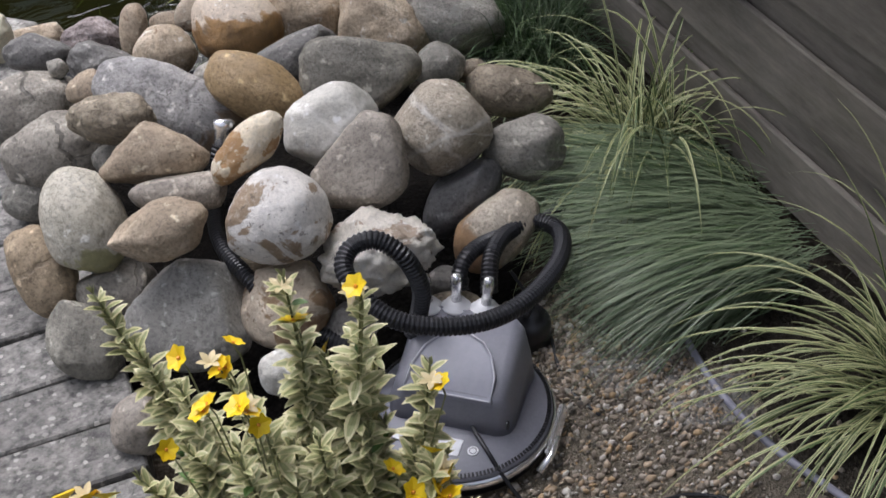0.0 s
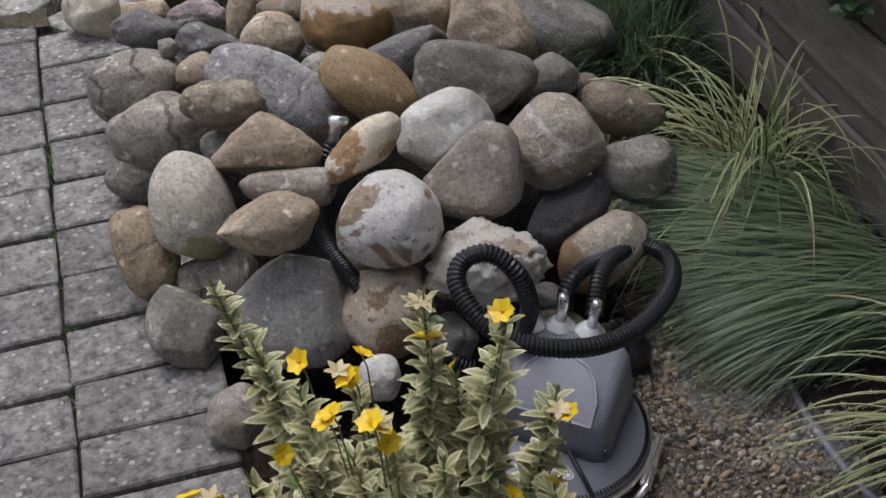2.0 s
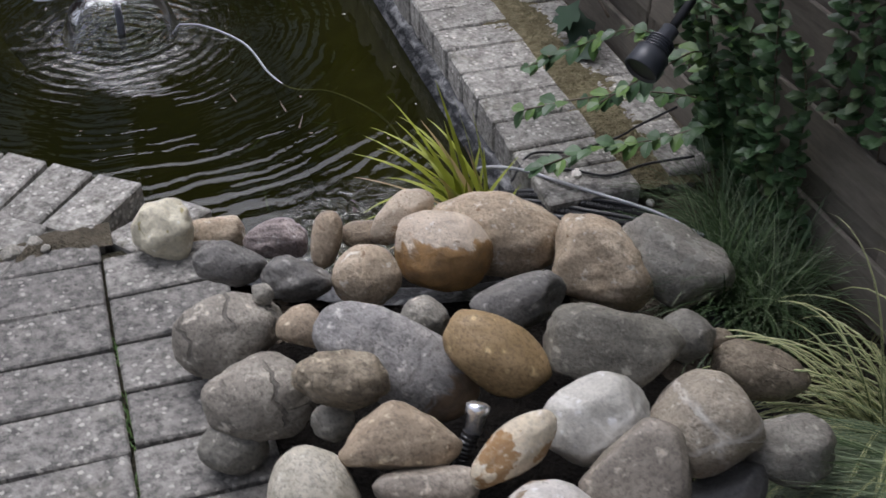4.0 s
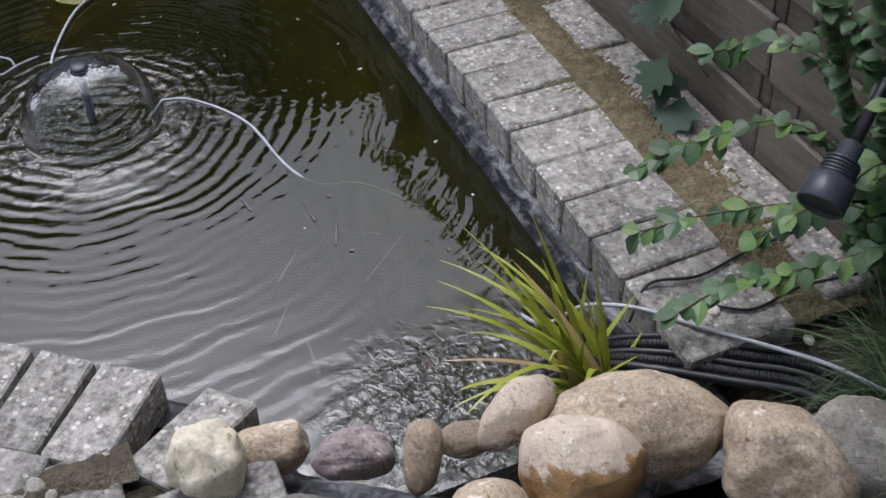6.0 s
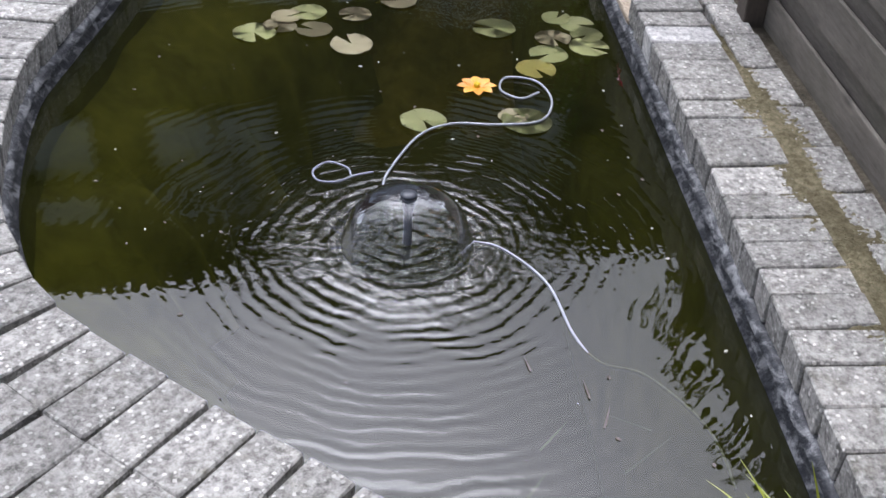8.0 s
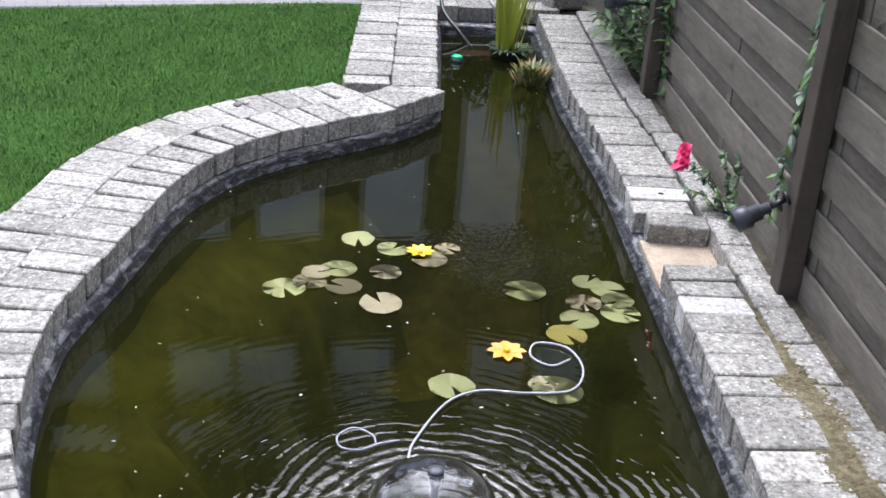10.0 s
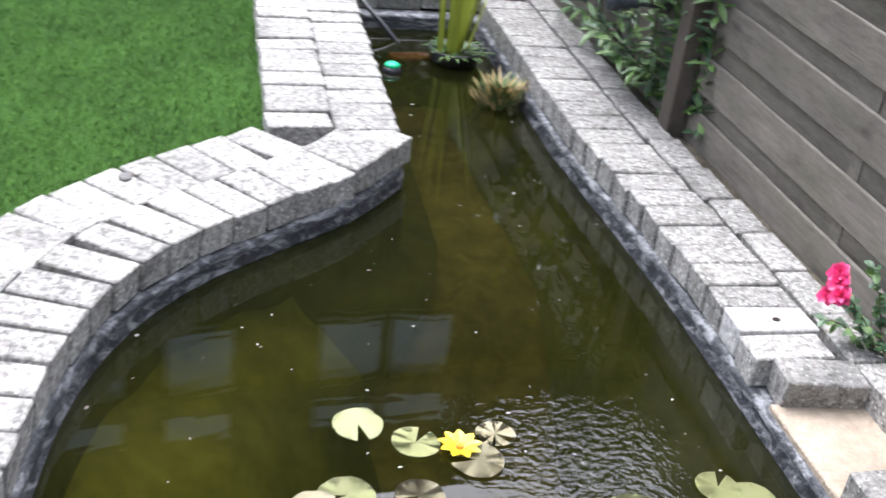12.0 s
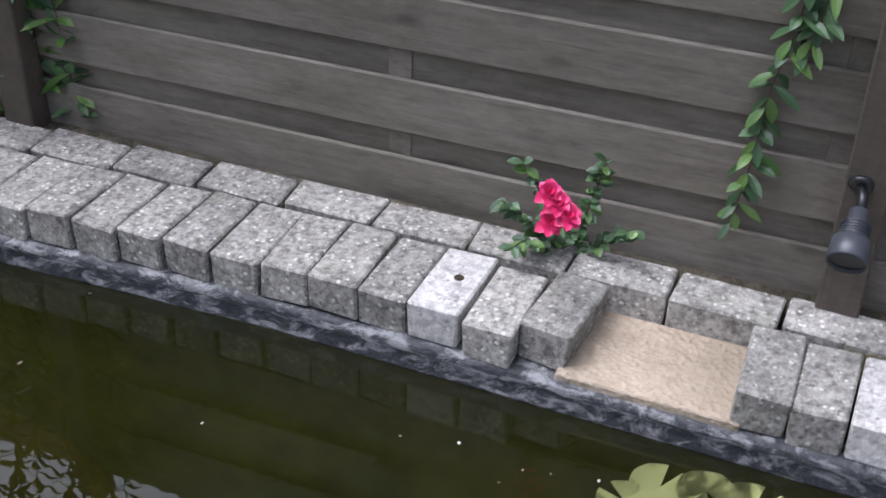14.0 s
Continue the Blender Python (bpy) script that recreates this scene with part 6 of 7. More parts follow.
for ring_no, (cnt, cup, ln) in enumerate(((8, 0.35, 0.025), (7, 0.9, 0.022), (6, 1.7, 0.019), (4, 3.5, 0.016))):
    for i in range(cnt):
        a = 2 * math.pi * i / cnt + ring_no * 0.5
        leaf(verts, faces, mi, (0.002 * math.cos(a), 0.002 * math.sin(a), 0.002 * ring_no), (math.cos(a), math.sin(a), cup + 0.3 * math.sin(3.7 * i)), ln * (1 + 0.15 * math.sin(5.1 * i)), ln * 0.95, Vector((0, 0, 1)), 0, 0.25 + 0.2 * math.sin(2.3 * i), 0.20)
BLOOM = py_mesh("bloom", verts, faces, [PINKROSE], True, mi)
for at in ((1.125, 4.815, 0.225), (1.12, 4.79, 0.205), (1.115, 4.825, 0.185), (1.13, 4.835, 0.24)):
    child("bloom", BLOOM, rose, pose(*(Vector(at) - Vector((1.335, 4.84, -0.05))), 20, -35, 40 * at[2]) @ Matrix.Scale(1.1, 4))
creeper("tall_shrub", "tall shrub with long narrow leaves by the fence", [[(1.38, 6.36 + 0.13 * k, -0.08), (1.33 - 0.03 * (k % 3), 6.36 + 0.14 * k, 0.25), (1.26 - 0.05 * (k % 4), 6.34 + 0.15 * k, 0.52), (1.2 - 0.05 * (k % 3), 6.34 + 0.16 * k, 0.62 + 0.1 * (k % 3))] for k in range(9)]
        + [[(1.38, 6.4 + 0.12 * k, -0.08), (1.30, 6.42 + 0.12 * k, 0.10), (1.20 - 0.03 * (k % 2), 6.40 + 0.13 * k, 0.16)] for k in range(6)]
        + [[(1.37, 6.12 + 0.09 * k, -0.08), (1.33, 6.13 + 0.09 * k, 0.45), (1.27 - 0.03 * (k % 2), 6.10 + 0.10 * k, 0.9), (1.25, 6.08 + 0.11 * k, 1.2 + 0.1 * (k % 3))] for k in range(6)], 0.085, [VINE, PLAINLEAF], 43, 0.024, "shrub", 0.30, 0.9)

# ---- on the water ----
fountain = thing("fountain", "clear bell-shaped water jet on a black pump", "fountain", pose(*FOUNT, WATER_Z))
GLASSY = Mat("falling_water", 0.03)
fr = GLASSY.t.nodes.new("ShaderNodeFresnel")
fr.inputs["IOR"].default_value = 1.22
film_b = GLASSY.t.nodes.new("ShaderNodeBump")
film_b.inputs["Strength"].default_value, film_b.inputs["Distance"].default_value = 0.6, 0.005
GLASSY.link(GLASSY.noise(GLASSY.place((1, 1, 0.35), False), 38, 3), film_b.inputs["Height"])
GLASSY.link(film_b.outputs[0], fr.inputs["Normal"])
tr, gl, mx = GLASSY.t.nodes.new("ShaderNodeBsdfTransparent"), GLASSY.t.nodes.new("ShaderNodeBsdfGlossy"), GLASSY.t.nodes.new("ShaderNodeMixShader")
tr.inputs[0].default_value = (0.86, 0.88, 0.88, 1)
gl.inputs["Roughness"].default_value = 0.10
GLASSY.link(film_b.outputs[0], gl.inputs["Normal"])
GLASSY.link(fr.outputs[0], mx.inputs[0])
GLASSY.link(tr.outputs[0], mx.inputs[1])
GLASSY.link(gl.outputs[0], mx.inputs[2])
GLASSY.link(mx.outputs[0], GLASSY.t.nodes["Material Output"].inputs["Surface"])
bell = [(0.018, 0.137), (0.05, 0.136), (0.085, 0.127), (0.118, 0.106), (0.143, 0.072), (0.158, 0.034), (0.166, 0.002)]
part("water_bell", lathe(bell, 72, False), GLASSY.m, fountain, "thin clear bell of falling water", True)
part("nozzle", lathe([(0.010, -0.06), (0.010, 0.10), (0.014, 0.104), (0.016, 0.134), (0.012, 0.137), (0.006, 0.137)], 24), PIPE, fountain, "grey nozzle pipe", True)
part("nozzle_cap", lathe([(0.019, 0.139), (0.021, 0.142), (0.019, 0.147), (0.008, 0.149)], 28), LAMPGREY, fountain, "dark cap", True)
hose("airline", "whitish air hose floating on the pond", [(0.170, 3.504, -0.1480), (0.190, 3.584, -0.1380), (0.280, 3.764, -0.1350), (0.380, 3.834, -0.1350), (0.510, 3.829, -0.1350), (0.640, 3.854, -0.1360), (0.690, 3.974, -0.1370), (0.660, 4.094, -0.1370), (0.570, 4.119, -0.1380), (0.545, 4.044, -0.1400), (0.600, 3.994, -0.1410), (0.660, 4.034, -0.1420)], 0.0036, CLEARHOSE, sides=8)
hose("airline", "whitish air hose trailing to the water's edge", [(0.380, 3.274, -0.1460), (0.460, 3.234, -0.1440), (0.550, 3.094, -0.1435), (0.585, 2.904, -0.1450), (0.630, 2.814, -0.1500), (0.720, 2.774, -0.1520), (0.800, 2.654, -0.1520), (0.830, 2.554, -0.1520), (0.835, 2.434, -0.1550)], 0.0034, CLEARHOSE, sides=8)
hose("airline", "loop of air hose just under the surface", [(0.150, 3.594, -0.1460), (0.100, 3.574, -0.1440), (0.050, 3.544, -0.1440), (0.000, 3.554, -0.1450), (-0.010, 3.604, -0.1450), (0.030, 3.644, -0.1450), (0.080, 3.614, -0.1450), (0.090, 3.574, -0.1450)], 0.0028, PIPE, sides=8)


def pad_mesh(seed, mat):
    r = random.Random(seed)
    bm = bmesh.new()
    n = 28
    rings = []
    for f in (0.0, 0.35, 0.7, 1.0):
        ring = []
        for i in range(n + 1):
            a = radians(14 + (332) * i / n)
            w = f * (1 + 0.05 * noise.noise((math.cos(a) * 2 + seed, math.sin(a) * 2, 0)))
            z = 0.07 * f * f * noise.noise((math.cos(a) * 1.8 + seed * 3, math.sin(a) * 1.8, 2.0)) + (0.03 if f == 1.0 else 0.0) * r.random()
            ring.append(bm.verts.new((w * math.cos(a), w * math.sin(a), z)))
        rings.append(ring)
    for lo_, hi_ in zip(rings, rings[1:]):
        for i in range(n):
            bm.faces.new((lo_[i], lo_[i + 1], hi_[i + 1], hi_[i]))
    ext = bmesh.ops.solidify(bm, geom=bm.faces[:], thickness=0.02)
    return mesh_of("lily_pad", bm, mat, True)


PADS = {"green": [pad_mesh(s, PAD) for s in (1, 2, 3)], "brown": [pad_mesh(s, PADBROWN) for s in (4, 5)], "yellow": [pad_mesh(s, PADYELLOW) for s in (6, 7)]}
lrnd = random.Random(2)
for x, yy, r, kind in ((-0.21, 4.45, 0.070, "green"), (-0.13, 4.50, 0.055, "brown"), (-0.04, 4.60, 0.062, "green"), (-0.11, 4.57, 0.052, "brown"), (-0.02, 4.475, 0.060, "brown"), (0.10, 4.37, 0.068, "brown"), (0.115, 4.59, 0.054, "brown"),
                        (0.02, 4.84, 0.058, "green"), (0.14, 4.77, 0.056, "green"), (0.265, 4.70, 0.062, "brown"), (0.33, 4.79, 0.046, "brown"), (0.57, 4.495, 0.072, "green"), (0.79, 4.575, 0.052, "green"), (0.85, 4.525, 0.058, "green"),
                        (0.87, 4.445, 0.055, "green"), (0.865, 4.36, 0.066, "green"), (0.755, 4.42, 0.060, "brown"), (0.725, 4.31, 0.064, "green"), (0.67, 4.205, 0.064, "yellow"), (0.60, 3.885, 0.074, "green"), (0.565, 3.915, 0.045, "brown"), (0.30, 3.885, 0.068, "green")):
    ob = new("lily_pad", lrnd.choice(PADS[kind]))
    ob.matrix_basis = pose(x, yy - 0.026, WATER_Z + lrnd.uniform(0.0035, 0.0075), lrnd.uniform(-2, 2), lrnd.uniform(-2, 2), lrnd.uniform(0, 360)) @ Matrix.Diagonal((r, r, r * 0.8, 1))
    tagged(ob, {"green": "round green water lily pad floating on the pond", "brown": "browning water lily pad floating on the pond", "yellow": "yellowing water lily pad beside the air hose"}[kind], "lily pad", "water lily pads")
bloom_l = thing("water_lily_flower", "open yellow water lily flower among the pads", "flower", pose(0.235, 4.719, WATER_Z + 0.004))
verts, faces, mi = petals_bm(9, 0.048, 0.026, 0.45, 0.2)
child("petals", py_mesh("petals", verts, faces, [YELLOW, ORANGE], False, mi), bloom_l)
bloom_o = thing("water_lily_flower", "orange water lily flower half sunk beside the hose", "flower", pose(0.475, 4.069, WATER_Z + 0.002))
verts, faces, mi = petals_bm(8, 0.055, 0.034, 0.22, 0.22)
child("petals", py_mesh("petals", verts, faces, [ORANGE, YELLOW], False, mi), bloom_o)
# floating bits: dead leaf scraps and stalks
verts, faces, mi = [], [], []
drnd = random.Random(17)
for _ in range(150):
    x, yy = drnd.uniform(-0.6, 0.92), drnd.uniform(2.35, 6.9)
    if not inside((x, yy), dense):
        continue
    a = drnd.uniform(0, 6.28)
    ln = drnd.choice((0.006, 0.008, 0.01, 0.014))
    leaf(verts, faces, mi, (x, yy, WATER_Z + 0.002), (math.cos(a), math.sin(a), 0.02), ln, ln * 0.6, Vector((0, 0, 1)), drnd.randrange(2), 0.05, 0.05)
tagged(new("floating_scraps", py_mesh("floating_scraps", verts, faces, [leaf_mat("pale_scrap", (0.30, 0.28, 0.20), (0.52, 0.50, 0.42)), TWIG], False, mi)), "small pale plant scraps floating on the water", "plant scraps", kind="stuff")
for x, yy, ln, turn in ((0.47, 2.80, 0.05, 100), (0.585, 2.71, 0.06, 95), (0.60, 2.62, 0.07, 70), (0.46, 2.57, 0.11, 50), (0.455, 2.30, 0.13, 85), (0.41, 2.43, 0.10, 55), (0.62, 2.50, 0.16, 40), (0.70, 2.62, 0.10, 150)):
    roots = [((0, 0, 0), (math.cos(radians(turn)), math.sin(radians(turn)), 0.0), ln, 0.0, 0.0045, 0)]
    ob = new("reed_scrap", blades_mesh("reed_scrap", roots, TWIG if ln < 0.09 else STRIPEGRASS, 4))
    ob.matrix_basis = pose(x, yy - 0.02, WATER_Z + (0.003 if ln < 0.09 else -0.006))
    tagged(ob, "dead reed blade floating on the pond", "reed blade", "floating reed blades")

# ---- far end of the pond ----
basket = thing("planting_basket", "black planting basket with tall green reeds", "planter", pose(0.77, 7.20, -0.22))
bk = part("basket", lathe([(0.075, 0.0), (0.105, 0.12), (0.112, 0.125), (0.104, 0.128), (0.09, 0.11)], 26), BLACK, basket, "black plastic basket", True)
roots = []
for _ in range(26):
    a, q = rrnd.uniform(0, 6.28), rrnd.uniform(0, 0.07)
    roots.append(((q * math.cos(a), q * math.sin(a), 0.10), (0.18 * math.cos(a) + 0.1, 0.18 * math.sin(a), 1), rrnd.uniform(0.35, 0.62), rrnd.uniform(0.05, 0.35), 0.020, 0))
for _ in range(60):
    a, q = rrnd.uniform(0, 6.28), rrnd.uniform(0, 0.10)
    roots.append(((q * math.cos(a), q * math.sin(a), 0.11), (math.cos(a), math.sin(a), 0.8), rrnd.uniform(0.05, 0.10), 1.0, 0.012, 1))
for q in roots[:26]:
    child("reed", blades_mesh("reed", [q], [IRIS, PLAINLEAF], 6), basket)
tagged(child("low_leaves", blades_mesh("low_leaves", roots[26:], [IRIS, PLAINLEAF], 6), basket), kind="stuff")
moss_b = thing("moss_basket", "brown mossy plant tussock standing in the water", "water plant", pose(0.845, 6.75, -0.18))
roots = []
for _ in range(420):
    a, q = rrnd.uniform(0, 6.28), rrnd.uniform(0, 0.085)
    roots.append(((q * math.cos(a), q * math.sin(a), rrnd.uniform(0.0, 0.09)), (0.5 * math.cos(a), 0.5 * math.sin(a), 1), rrnd.uniform(0.04, 0.09), 0.6, 0.012, rrnd.randrange(2)))
tagged(child("tussock", blades_mesh("tussock", roots, [IRISDRY, STRIPEGRASS], 3), moss_b), kind="stuff")
floater = thing("floating_feeder", "small black float with a bright green cap", "float", pose(0.487, 7.05, WATER_Z - 0.01))
part("body", lathe([(0.035, -0.02), (0.04, 0.01), (0.032, 0.03)], 24), BLACK, floater, "", True)
part("cap", lathe([(0.030, 0.03), (0.030, 0.038), (0.018, 0.046)], 24), plain("green_cap", (0.02, 0.55, 0.22), 0.4), floater, "bright green cap", True)
brick_r = new("red_brick", mesh_of("red_brick", box_bm(0.17, 0.08, 0.06, 0.006, 0.003), plain("red_clay", (0.22, 0.065, 0.035), 0.8, 0, 0.3)))
brick_r.matrix_basis = pose(0.60, 7.25, -0.21, 0, 0, 8)
tagged(brick_r, "wet red clay brick at the water's surface", "brick")
hose("smooth_hose", "black hose bent over the back coping", [(0.78, 7.86, 0.03), (0.60, 7.84, 0.035), (0.45, 7.80, 0.03), (0.425, 7.70, 0.02), (0.44, 7.58, -0.03), (0.52, 7.45, -0.10), (0.62, 7.35, -0.20)], 0.011, BLACK)

# weed under the shallow water by the rush
verts, faces, mi = [], [], []
wrnd = random.Random(91)
for _ in range(1500):
    a, q = wrnd.uniform(0, 6.28), math.sqrt(wrnd.random())
    p = Vector((0.64 + 0.22 * q * math.cos(a), 2.13 + 0.15 * q * math.sin(a), WATER_Z - wrnd.uniform(0.012, 0.07)))
    leaf(verts, faces, mi, p, (wrnd.uniform(-1, 1), wrnd.uniform(-1, 1), wrnd.uniform(-0.2, 0.5)), 0.034, 0.014, Vector((0, 0, 1)), wrnd.randrange(2), 0.3, 0.15)
tagged(new("pond_weed", py_mesh("pond_weed", verts, faces, [leaf_mat("dark_weed", (0.030, 0.032, 0.014), (0.075, 0.075, 0.035)), TWIG], False, mi)), "dark brown-green weed under the shallow water", "water plant", kind="stuff")
# bits lying on the curved coping and at its end
bitrnd = random.Random(13)
for x, yy, r_, m_ in ((-0.50, 5.77, 0.018, "slate"), (-0.47, 5.80, 0.012, "speckled"), (-0.10, 2.075, 0.020, "grey"), (-0.05, 2.10, 0.014, "palegrey"), (-0.03, 2.07, 0.010, "grey"), (1.10, 2.0, 0.012, "speckled"), (1.20, 1.94, 0.016, "palegrey"), (1.235, 1.90, 0.010, "speckled"), (1.16, 1.90, 0.009, "palegrey")):
    bm = bmesh.new()
    bmesh.ops.create_icosphere(bm, subdivisions=2, radius=r_)
    for v in bm.verts:
        v.co = Vector((v.co.x * 1.3, v.co.y, v.co.z * 0.6)) * (1 + 0.3 * noise.noise(v.co * 60 + Vector((x * 40, 0, 0))))
    ob = new("stone_chip", mesh_of("stone_chip", bm, ROCK[m_]))
    ob.matrix_basis = pose(x, yy, 0.004 if x < 0.9 else (-0.035 if x > 1.12 else 0.004), 0, 0, bitrnd.uniform(0, 360))
    tagged(ob, "small broken stone chip lying on the coping", "stone chip", "loose stone chips")
SHRUBS = ((-0.1, 8.55, 0.42), (0.45, 8.5, 0.36), (0.95, 8.45, 0.40), (1.35, 8.6, 0.5), (-0.9, 9.2, 0.5))
for k, (x, yy, r) in enumerate(SHRUBS):
    sh = thing("shrub", "rounded dark green garden shrub behind the pond", "shrub", pose(x, yy, -0.11), "shrubs behind the pond")
    part("trunk", tube_bm([Vector((0, 0, 0)), Vector((0.02, 0, 0.12)), Vector((0, 0.02, 0.25))], 0.015, 8, 0, 0.6), TWIG, sh)
    verts, faces, mi = [], [], []
    for _ in range(1100):
        d = Vector((drnd.gauss(0, 1), drnd.gauss(0, 1), drnd.gauss(0, 1))).normalized()
        p = d * r * drnd.uniform(0.55, 1.0) * (1 + 0.3 * noise.noise(d * 2 + Vector((k, 0, 0))))
        p.z = p.z * 0.8 + 0.35
        if p.z < 0.02:
            continue
        leaf(verts, faces, mi, p, d + Vector((0, 0, 0.2)), 0.05, 0.028, Vector((0.3, 0.2, 1)), drnd.randrange(2), 0.3, 0.15)
    child("crown", py_mesh("crown", verts, faces, [VINE, PLAINLEAF], False, mi), sh)
tub = new("blue_tub", mesh_of("blue_tub", box_bm(0.5, 0.3, 0.12, 0.02), plain("blue_plastic", (0.035, 0.06, 0.22), 0.45)))
tub.matrix_basis = pose(-0.95, 8.15, -0.04, 0, 0, 14)
tagged(tub, "dark blue plastic tub on the path", "tub")
rock_b = new("back_stone", BLOCKS[1])
rock_b.matrix_basis = pose(1.12, 7.80, -0.01, 0, 0, 30)
tagged(rock_b, "loose grey block standing on the coping corner", "concrete block")

# ---- the house beyond the garden, mirrored in the pond ----
house = thing("house", "brick house with wide windows beyond the garden", "house", pose(-1.15, 13.25, -0.11, 0, 0, 6) @ Matrix.Scale(1.128, 4))
BRICKWALL = Mat("dark_brick_wall", 0.9)
bt = BRICKWALL.t.nodes.new("ShaderNodeTexBrick")
bt.inputs["Scale"].default_value = 5.0
bt.inputs["Color1"].default_value, bt.inputs["Color2"].default_value, bt.inputs["Mortar"].default_value = (0.075, 0.045, 0.032, 1), (0.055, 0.035, 0.026, 1), (0.10, 0.09, 0.08, 1)
mpb = BRICKWALL.t.nodes.new("ShaderNodeMapping")
mpb.inputs["Rotation"].default_value = (radians(90), 0, 0)
BRICKWALL.link(BRICKWALL.co.outputs["Object"], mpb.inputs["Vector"])
BRICKWALL.link(mpb.outputs[0], bt.inputs["Vector"])
BRICKWALL.color(bt.outputs["Color"])
part("wall", box_bm(14, 0.3, 6.57), BRICKWALL.m, house, "dark brick wall").matrix_basis = pose(0, 0.16, 0)
ROOF = plain("roof_tiles", (0.07, 0.05, 0.045), 0.85, 0, 0.3, 8, 0.8)
part("roof", box_bm(14.8, 5.5, 0.2, 0.03), ROOF, house, "dark tiled roof").matrix_basis = pose(0, 2.2, 5.82, 20, 0, 0) @ pose(0, 0.3, 0.3)
for k in range(46):
    part("eaves_tile", lathe([(0.11, 0), (0.11, 0.09)], 10), ROOF, house).matrix_basis = pose(-7.2 + 0.32 * k, -0.25, 6.51, 60, 0, 0)
part("gutter", box_bm(14.6, 0.45, 0.14, 0.02), ROOF, house, "dark gutter").matrix_basis = pose(0, -0.12, 6.47)
FRAMEW = plain("grey_window_frame", (0.30, 0.30, 0.29), 0.45)
# pale blue pane colour stands in for sky mirrored by the glass
PANE = plain("sky_pale_glass", (0.58, 0.65, 0.74), 0.08, 0, 0.1, 2, 0.0)
for z0, hgt, xs in ((4.62, 1.25, (-1.72, -0.52, 0.14, 1.12, 2.55, 3.25)), (1.77, 1.7, (-2.6, -1.75, -0.55, 0.35, 1.35, 2.3))):
    for x in xs:
        w = part("window", box_bm(0.66, 0.08, hgt, 0.01), FRAMEW, house, "grey window frame")
        w.matrix_basis = pose(x, -0.02, z0)
        part("pane", box_bm(0.56, 0.03, hgt - 0.10, 0.004), PANE, w, "window pane coloured pale for the mirrored sky").matrix_basis = pose(0, -0.045, 0.05)
# neighbours' hedge closing the garden on the far sides
for nm, x, yy, sx, sy in (("hedge", -9.3, 3.0, 0.8, 15.0), ("hedge", -3.2, -5.4, 11.0, 0.8)):
    hd = thing(nm, "clipped dark green boundary hedge", "hedge", pose(x, yy, -0.11))
    part("body", box_bm(sx * 0.8, sy, 1.7, 0.2, 0.05, 3, 3), soil_mat("hedge_inside_%d" % int(-x), (0.012, 0.022, 0.008), (0.03, 0.05, 0.018), 10), hd)
    verts, faces, mi = [], [], []
    for _ in range(5000):
        p = Vector((drnd.uniform(-sx / 2, sx / 2), drnd.uniform(-sy / 2, sy / 2), drnd.uniform(0.05, 1.8)))
        leaf(verts, faces, mi, p, (drnd.uniform(-1, 1), drnd.uniform(-1, 1), drnd.uniform(-0.2, 1)), 0.10, 0.06, Vector((0, 0, 1)), 0, 0.3, 0.15)
    child("leaves", py_mesh("leaves", verts, faces, [VINE], False, mi), hd)


# ---- unseen trees of the next garden, behind the fence; two added for shade ----


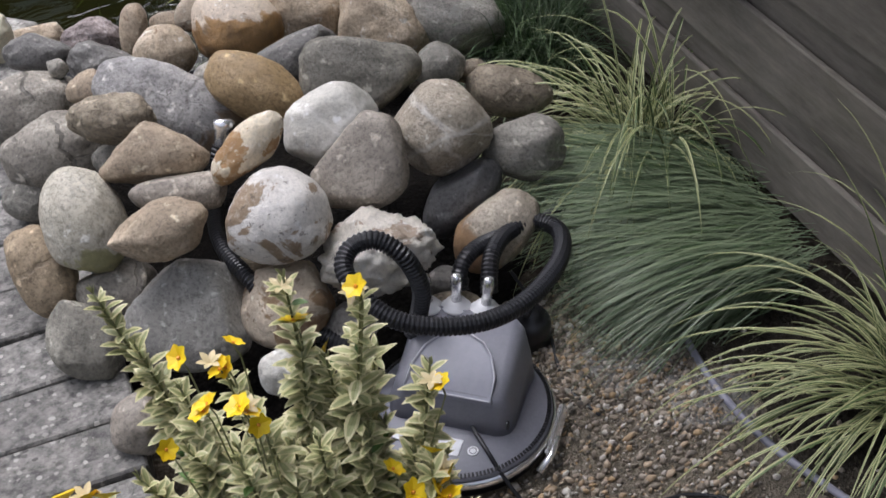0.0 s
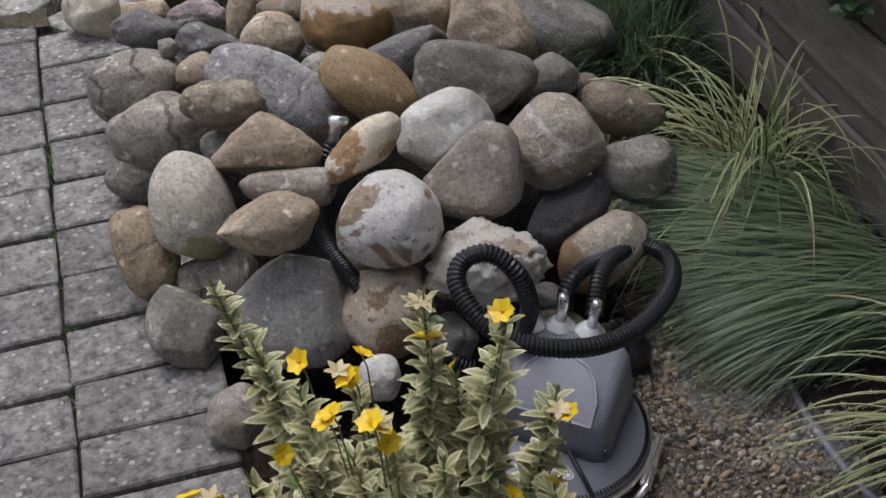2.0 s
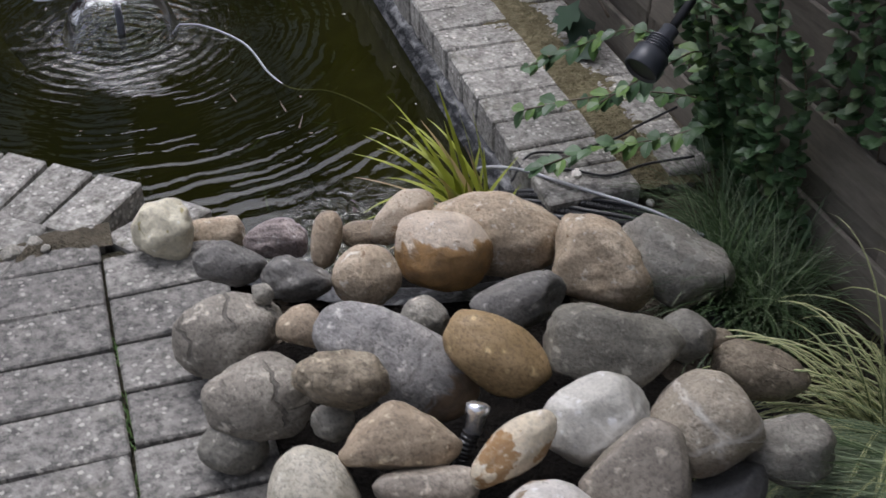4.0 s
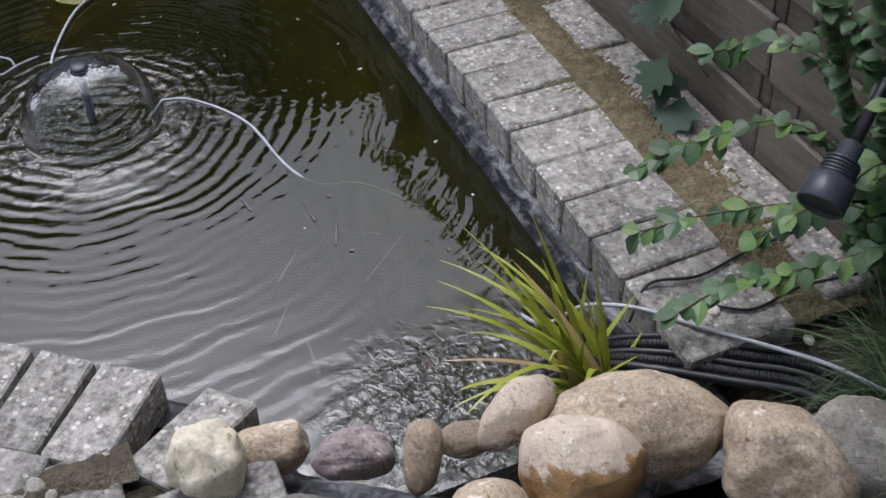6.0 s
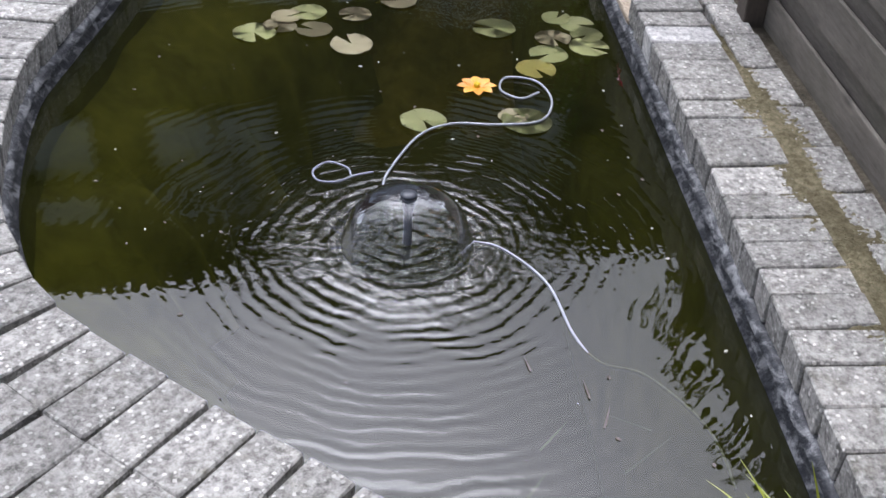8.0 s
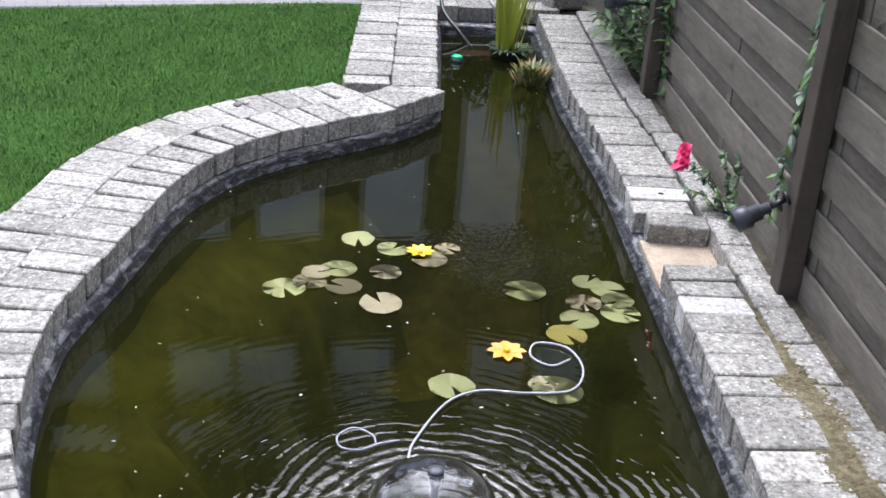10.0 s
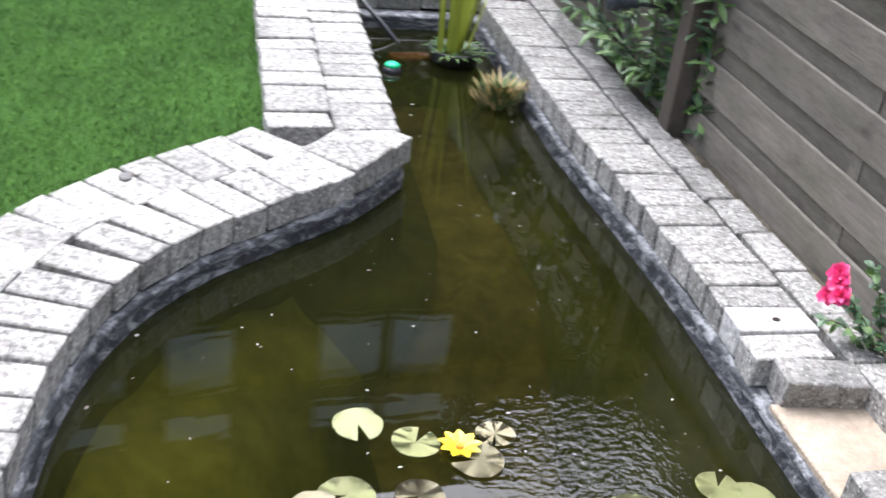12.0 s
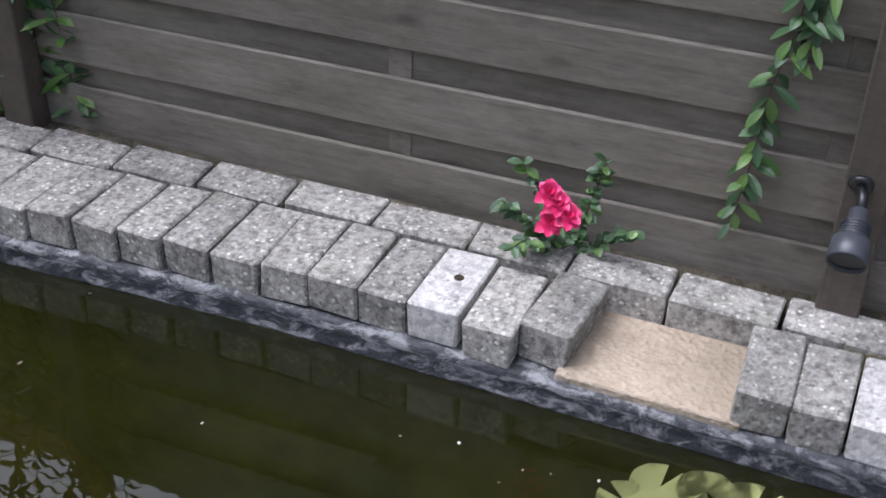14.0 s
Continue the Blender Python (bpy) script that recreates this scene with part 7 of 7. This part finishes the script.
def tree(label, at, height, radius, seed, count):
    r = random.Random(seed)
    ob = thing("tree", label, "tree", pose(*at))
    top = Vector((0.1, 0.0, height * 0.8))
    trunk = part("trunk", tube_bm(smooth_line([Vector((0, 0, 0)), Vector((0.05, 0.03, height * 0.35)), top], 8), 0.07, 10, 0, 0.3), TWIG, ob, "brown trunk", True)
    for k in range(7):
        a = k * 2.4
        f = 0.35 + 0.08 * k
        foot_ = Vector((0.06, 0.02, height * f))
        part("limb", tube_bm(smooth_line([foot_, foot_ + Vector((math.cos(a), math.sin(a), 0.5)) * radius * 0.5, foot_ + Vector((math.cos(a), math.sin(a), 0.35)) * radius * 0.95], 5), 0.025, 7, 0, 0.3), TWIG, ob, "", True)
    verts, faces, mi = [], [], []
    clumps = []
    for k in range(34):
        d = Vector((r.gauss(0, 1), r.gauss(0, 1), r.gauss(0, 0.8))).normalized()
        clumps.append((Vector((0, 0, height * 0.68)) + Vector((d.x * radius, d.y * radius, d.z * height * 0.34)) * r.uniform(0.45, 1.0), radius * r.uniform(0.18, 0.34)))
    for _ in range(count):
        c, q = r.choice(clumps)
        p = c + Vector((r.gauss(0, 1), r.gauss(0, 1), r.gauss(0, 1))) * q * 0.55
        leaf(verts, faces, mi, p, (r.uniform(-1, 1), r.uniform(-1, 1), r.uniform(-0.8, 0.5)), 0.11 * r.uniform(0.7, 1.2), 0.065, Vector((0, 0, 1)), r.randrange(2), 0.3, 0.12)
    tagged(child("crown", py_mesh("crown", verts, faces, [VINE, PLAINLEAF], False, mi), ob), kind="stuff")
    return ob


# the first two crowns are added out of view to darken fence and gravel
tree("unseen leafy tree added over the board fence for shade", (1.95, 0.35, -0.11), 4.3, 1.15, 3, 8500)
tree("unseen leafy tree added behind the board fence for shade", (2.1, 2.0, -0.11), 4.0, 0.95, 5, 6000)
tree("tall leafy tree standing behind the board fence", (2.6, -1.0, -0.11), 3.9, 1.1, 8, 4800)

# low greenery behind the fence, and the climber that tops it
verts, faces, mi = [], [], []
for _ in range(5200):
    yy = drnd.uniform(-0.6, 6.4)
    p = Vector((fence_x(yy) + drnd.uniform(0.10, 0.45), yy, -0.11 + 0.5 * drnd.random() ** 2.2))
    leaf(verts, faces, mi, p, (drnd.uniform(-1, 1), drnd.uniform(-1, 1), drnd.uniform(-0.2, 1)), 0.045, 0.026, Vector((0, 0, 1)), drnd.randrange(3), 0.3, 0.15)
tagged(new("ground_ivy", py_mesh("ground_ivy", verts, faces, [VINE, PLAINLEAF, LAWN], False, mi)), "low green ivy growing behind the fence", "ground cover", kind="stuff")
creeper("fence_top_climber", "loose leafy climber growing over the fence top",
        [[(1.43, 3.45 + 0.17 * k, 0.80), (1.44, 3.47 + 0.17 * k, 0.95 + 0.03 * (k % 3)), (1.42 - 0.03 * (k % 2), 3.50 + 0.18 * k, 1.02 + 0.035 * k), (1.43, 3.54 + 0.185 * k, 1.04 + 0.055 * k + 0.07 * (k % 3))] for k in range(8)], 0.05, [VINE, PLAINLEAF], 51, 0.034, spread=1.0)
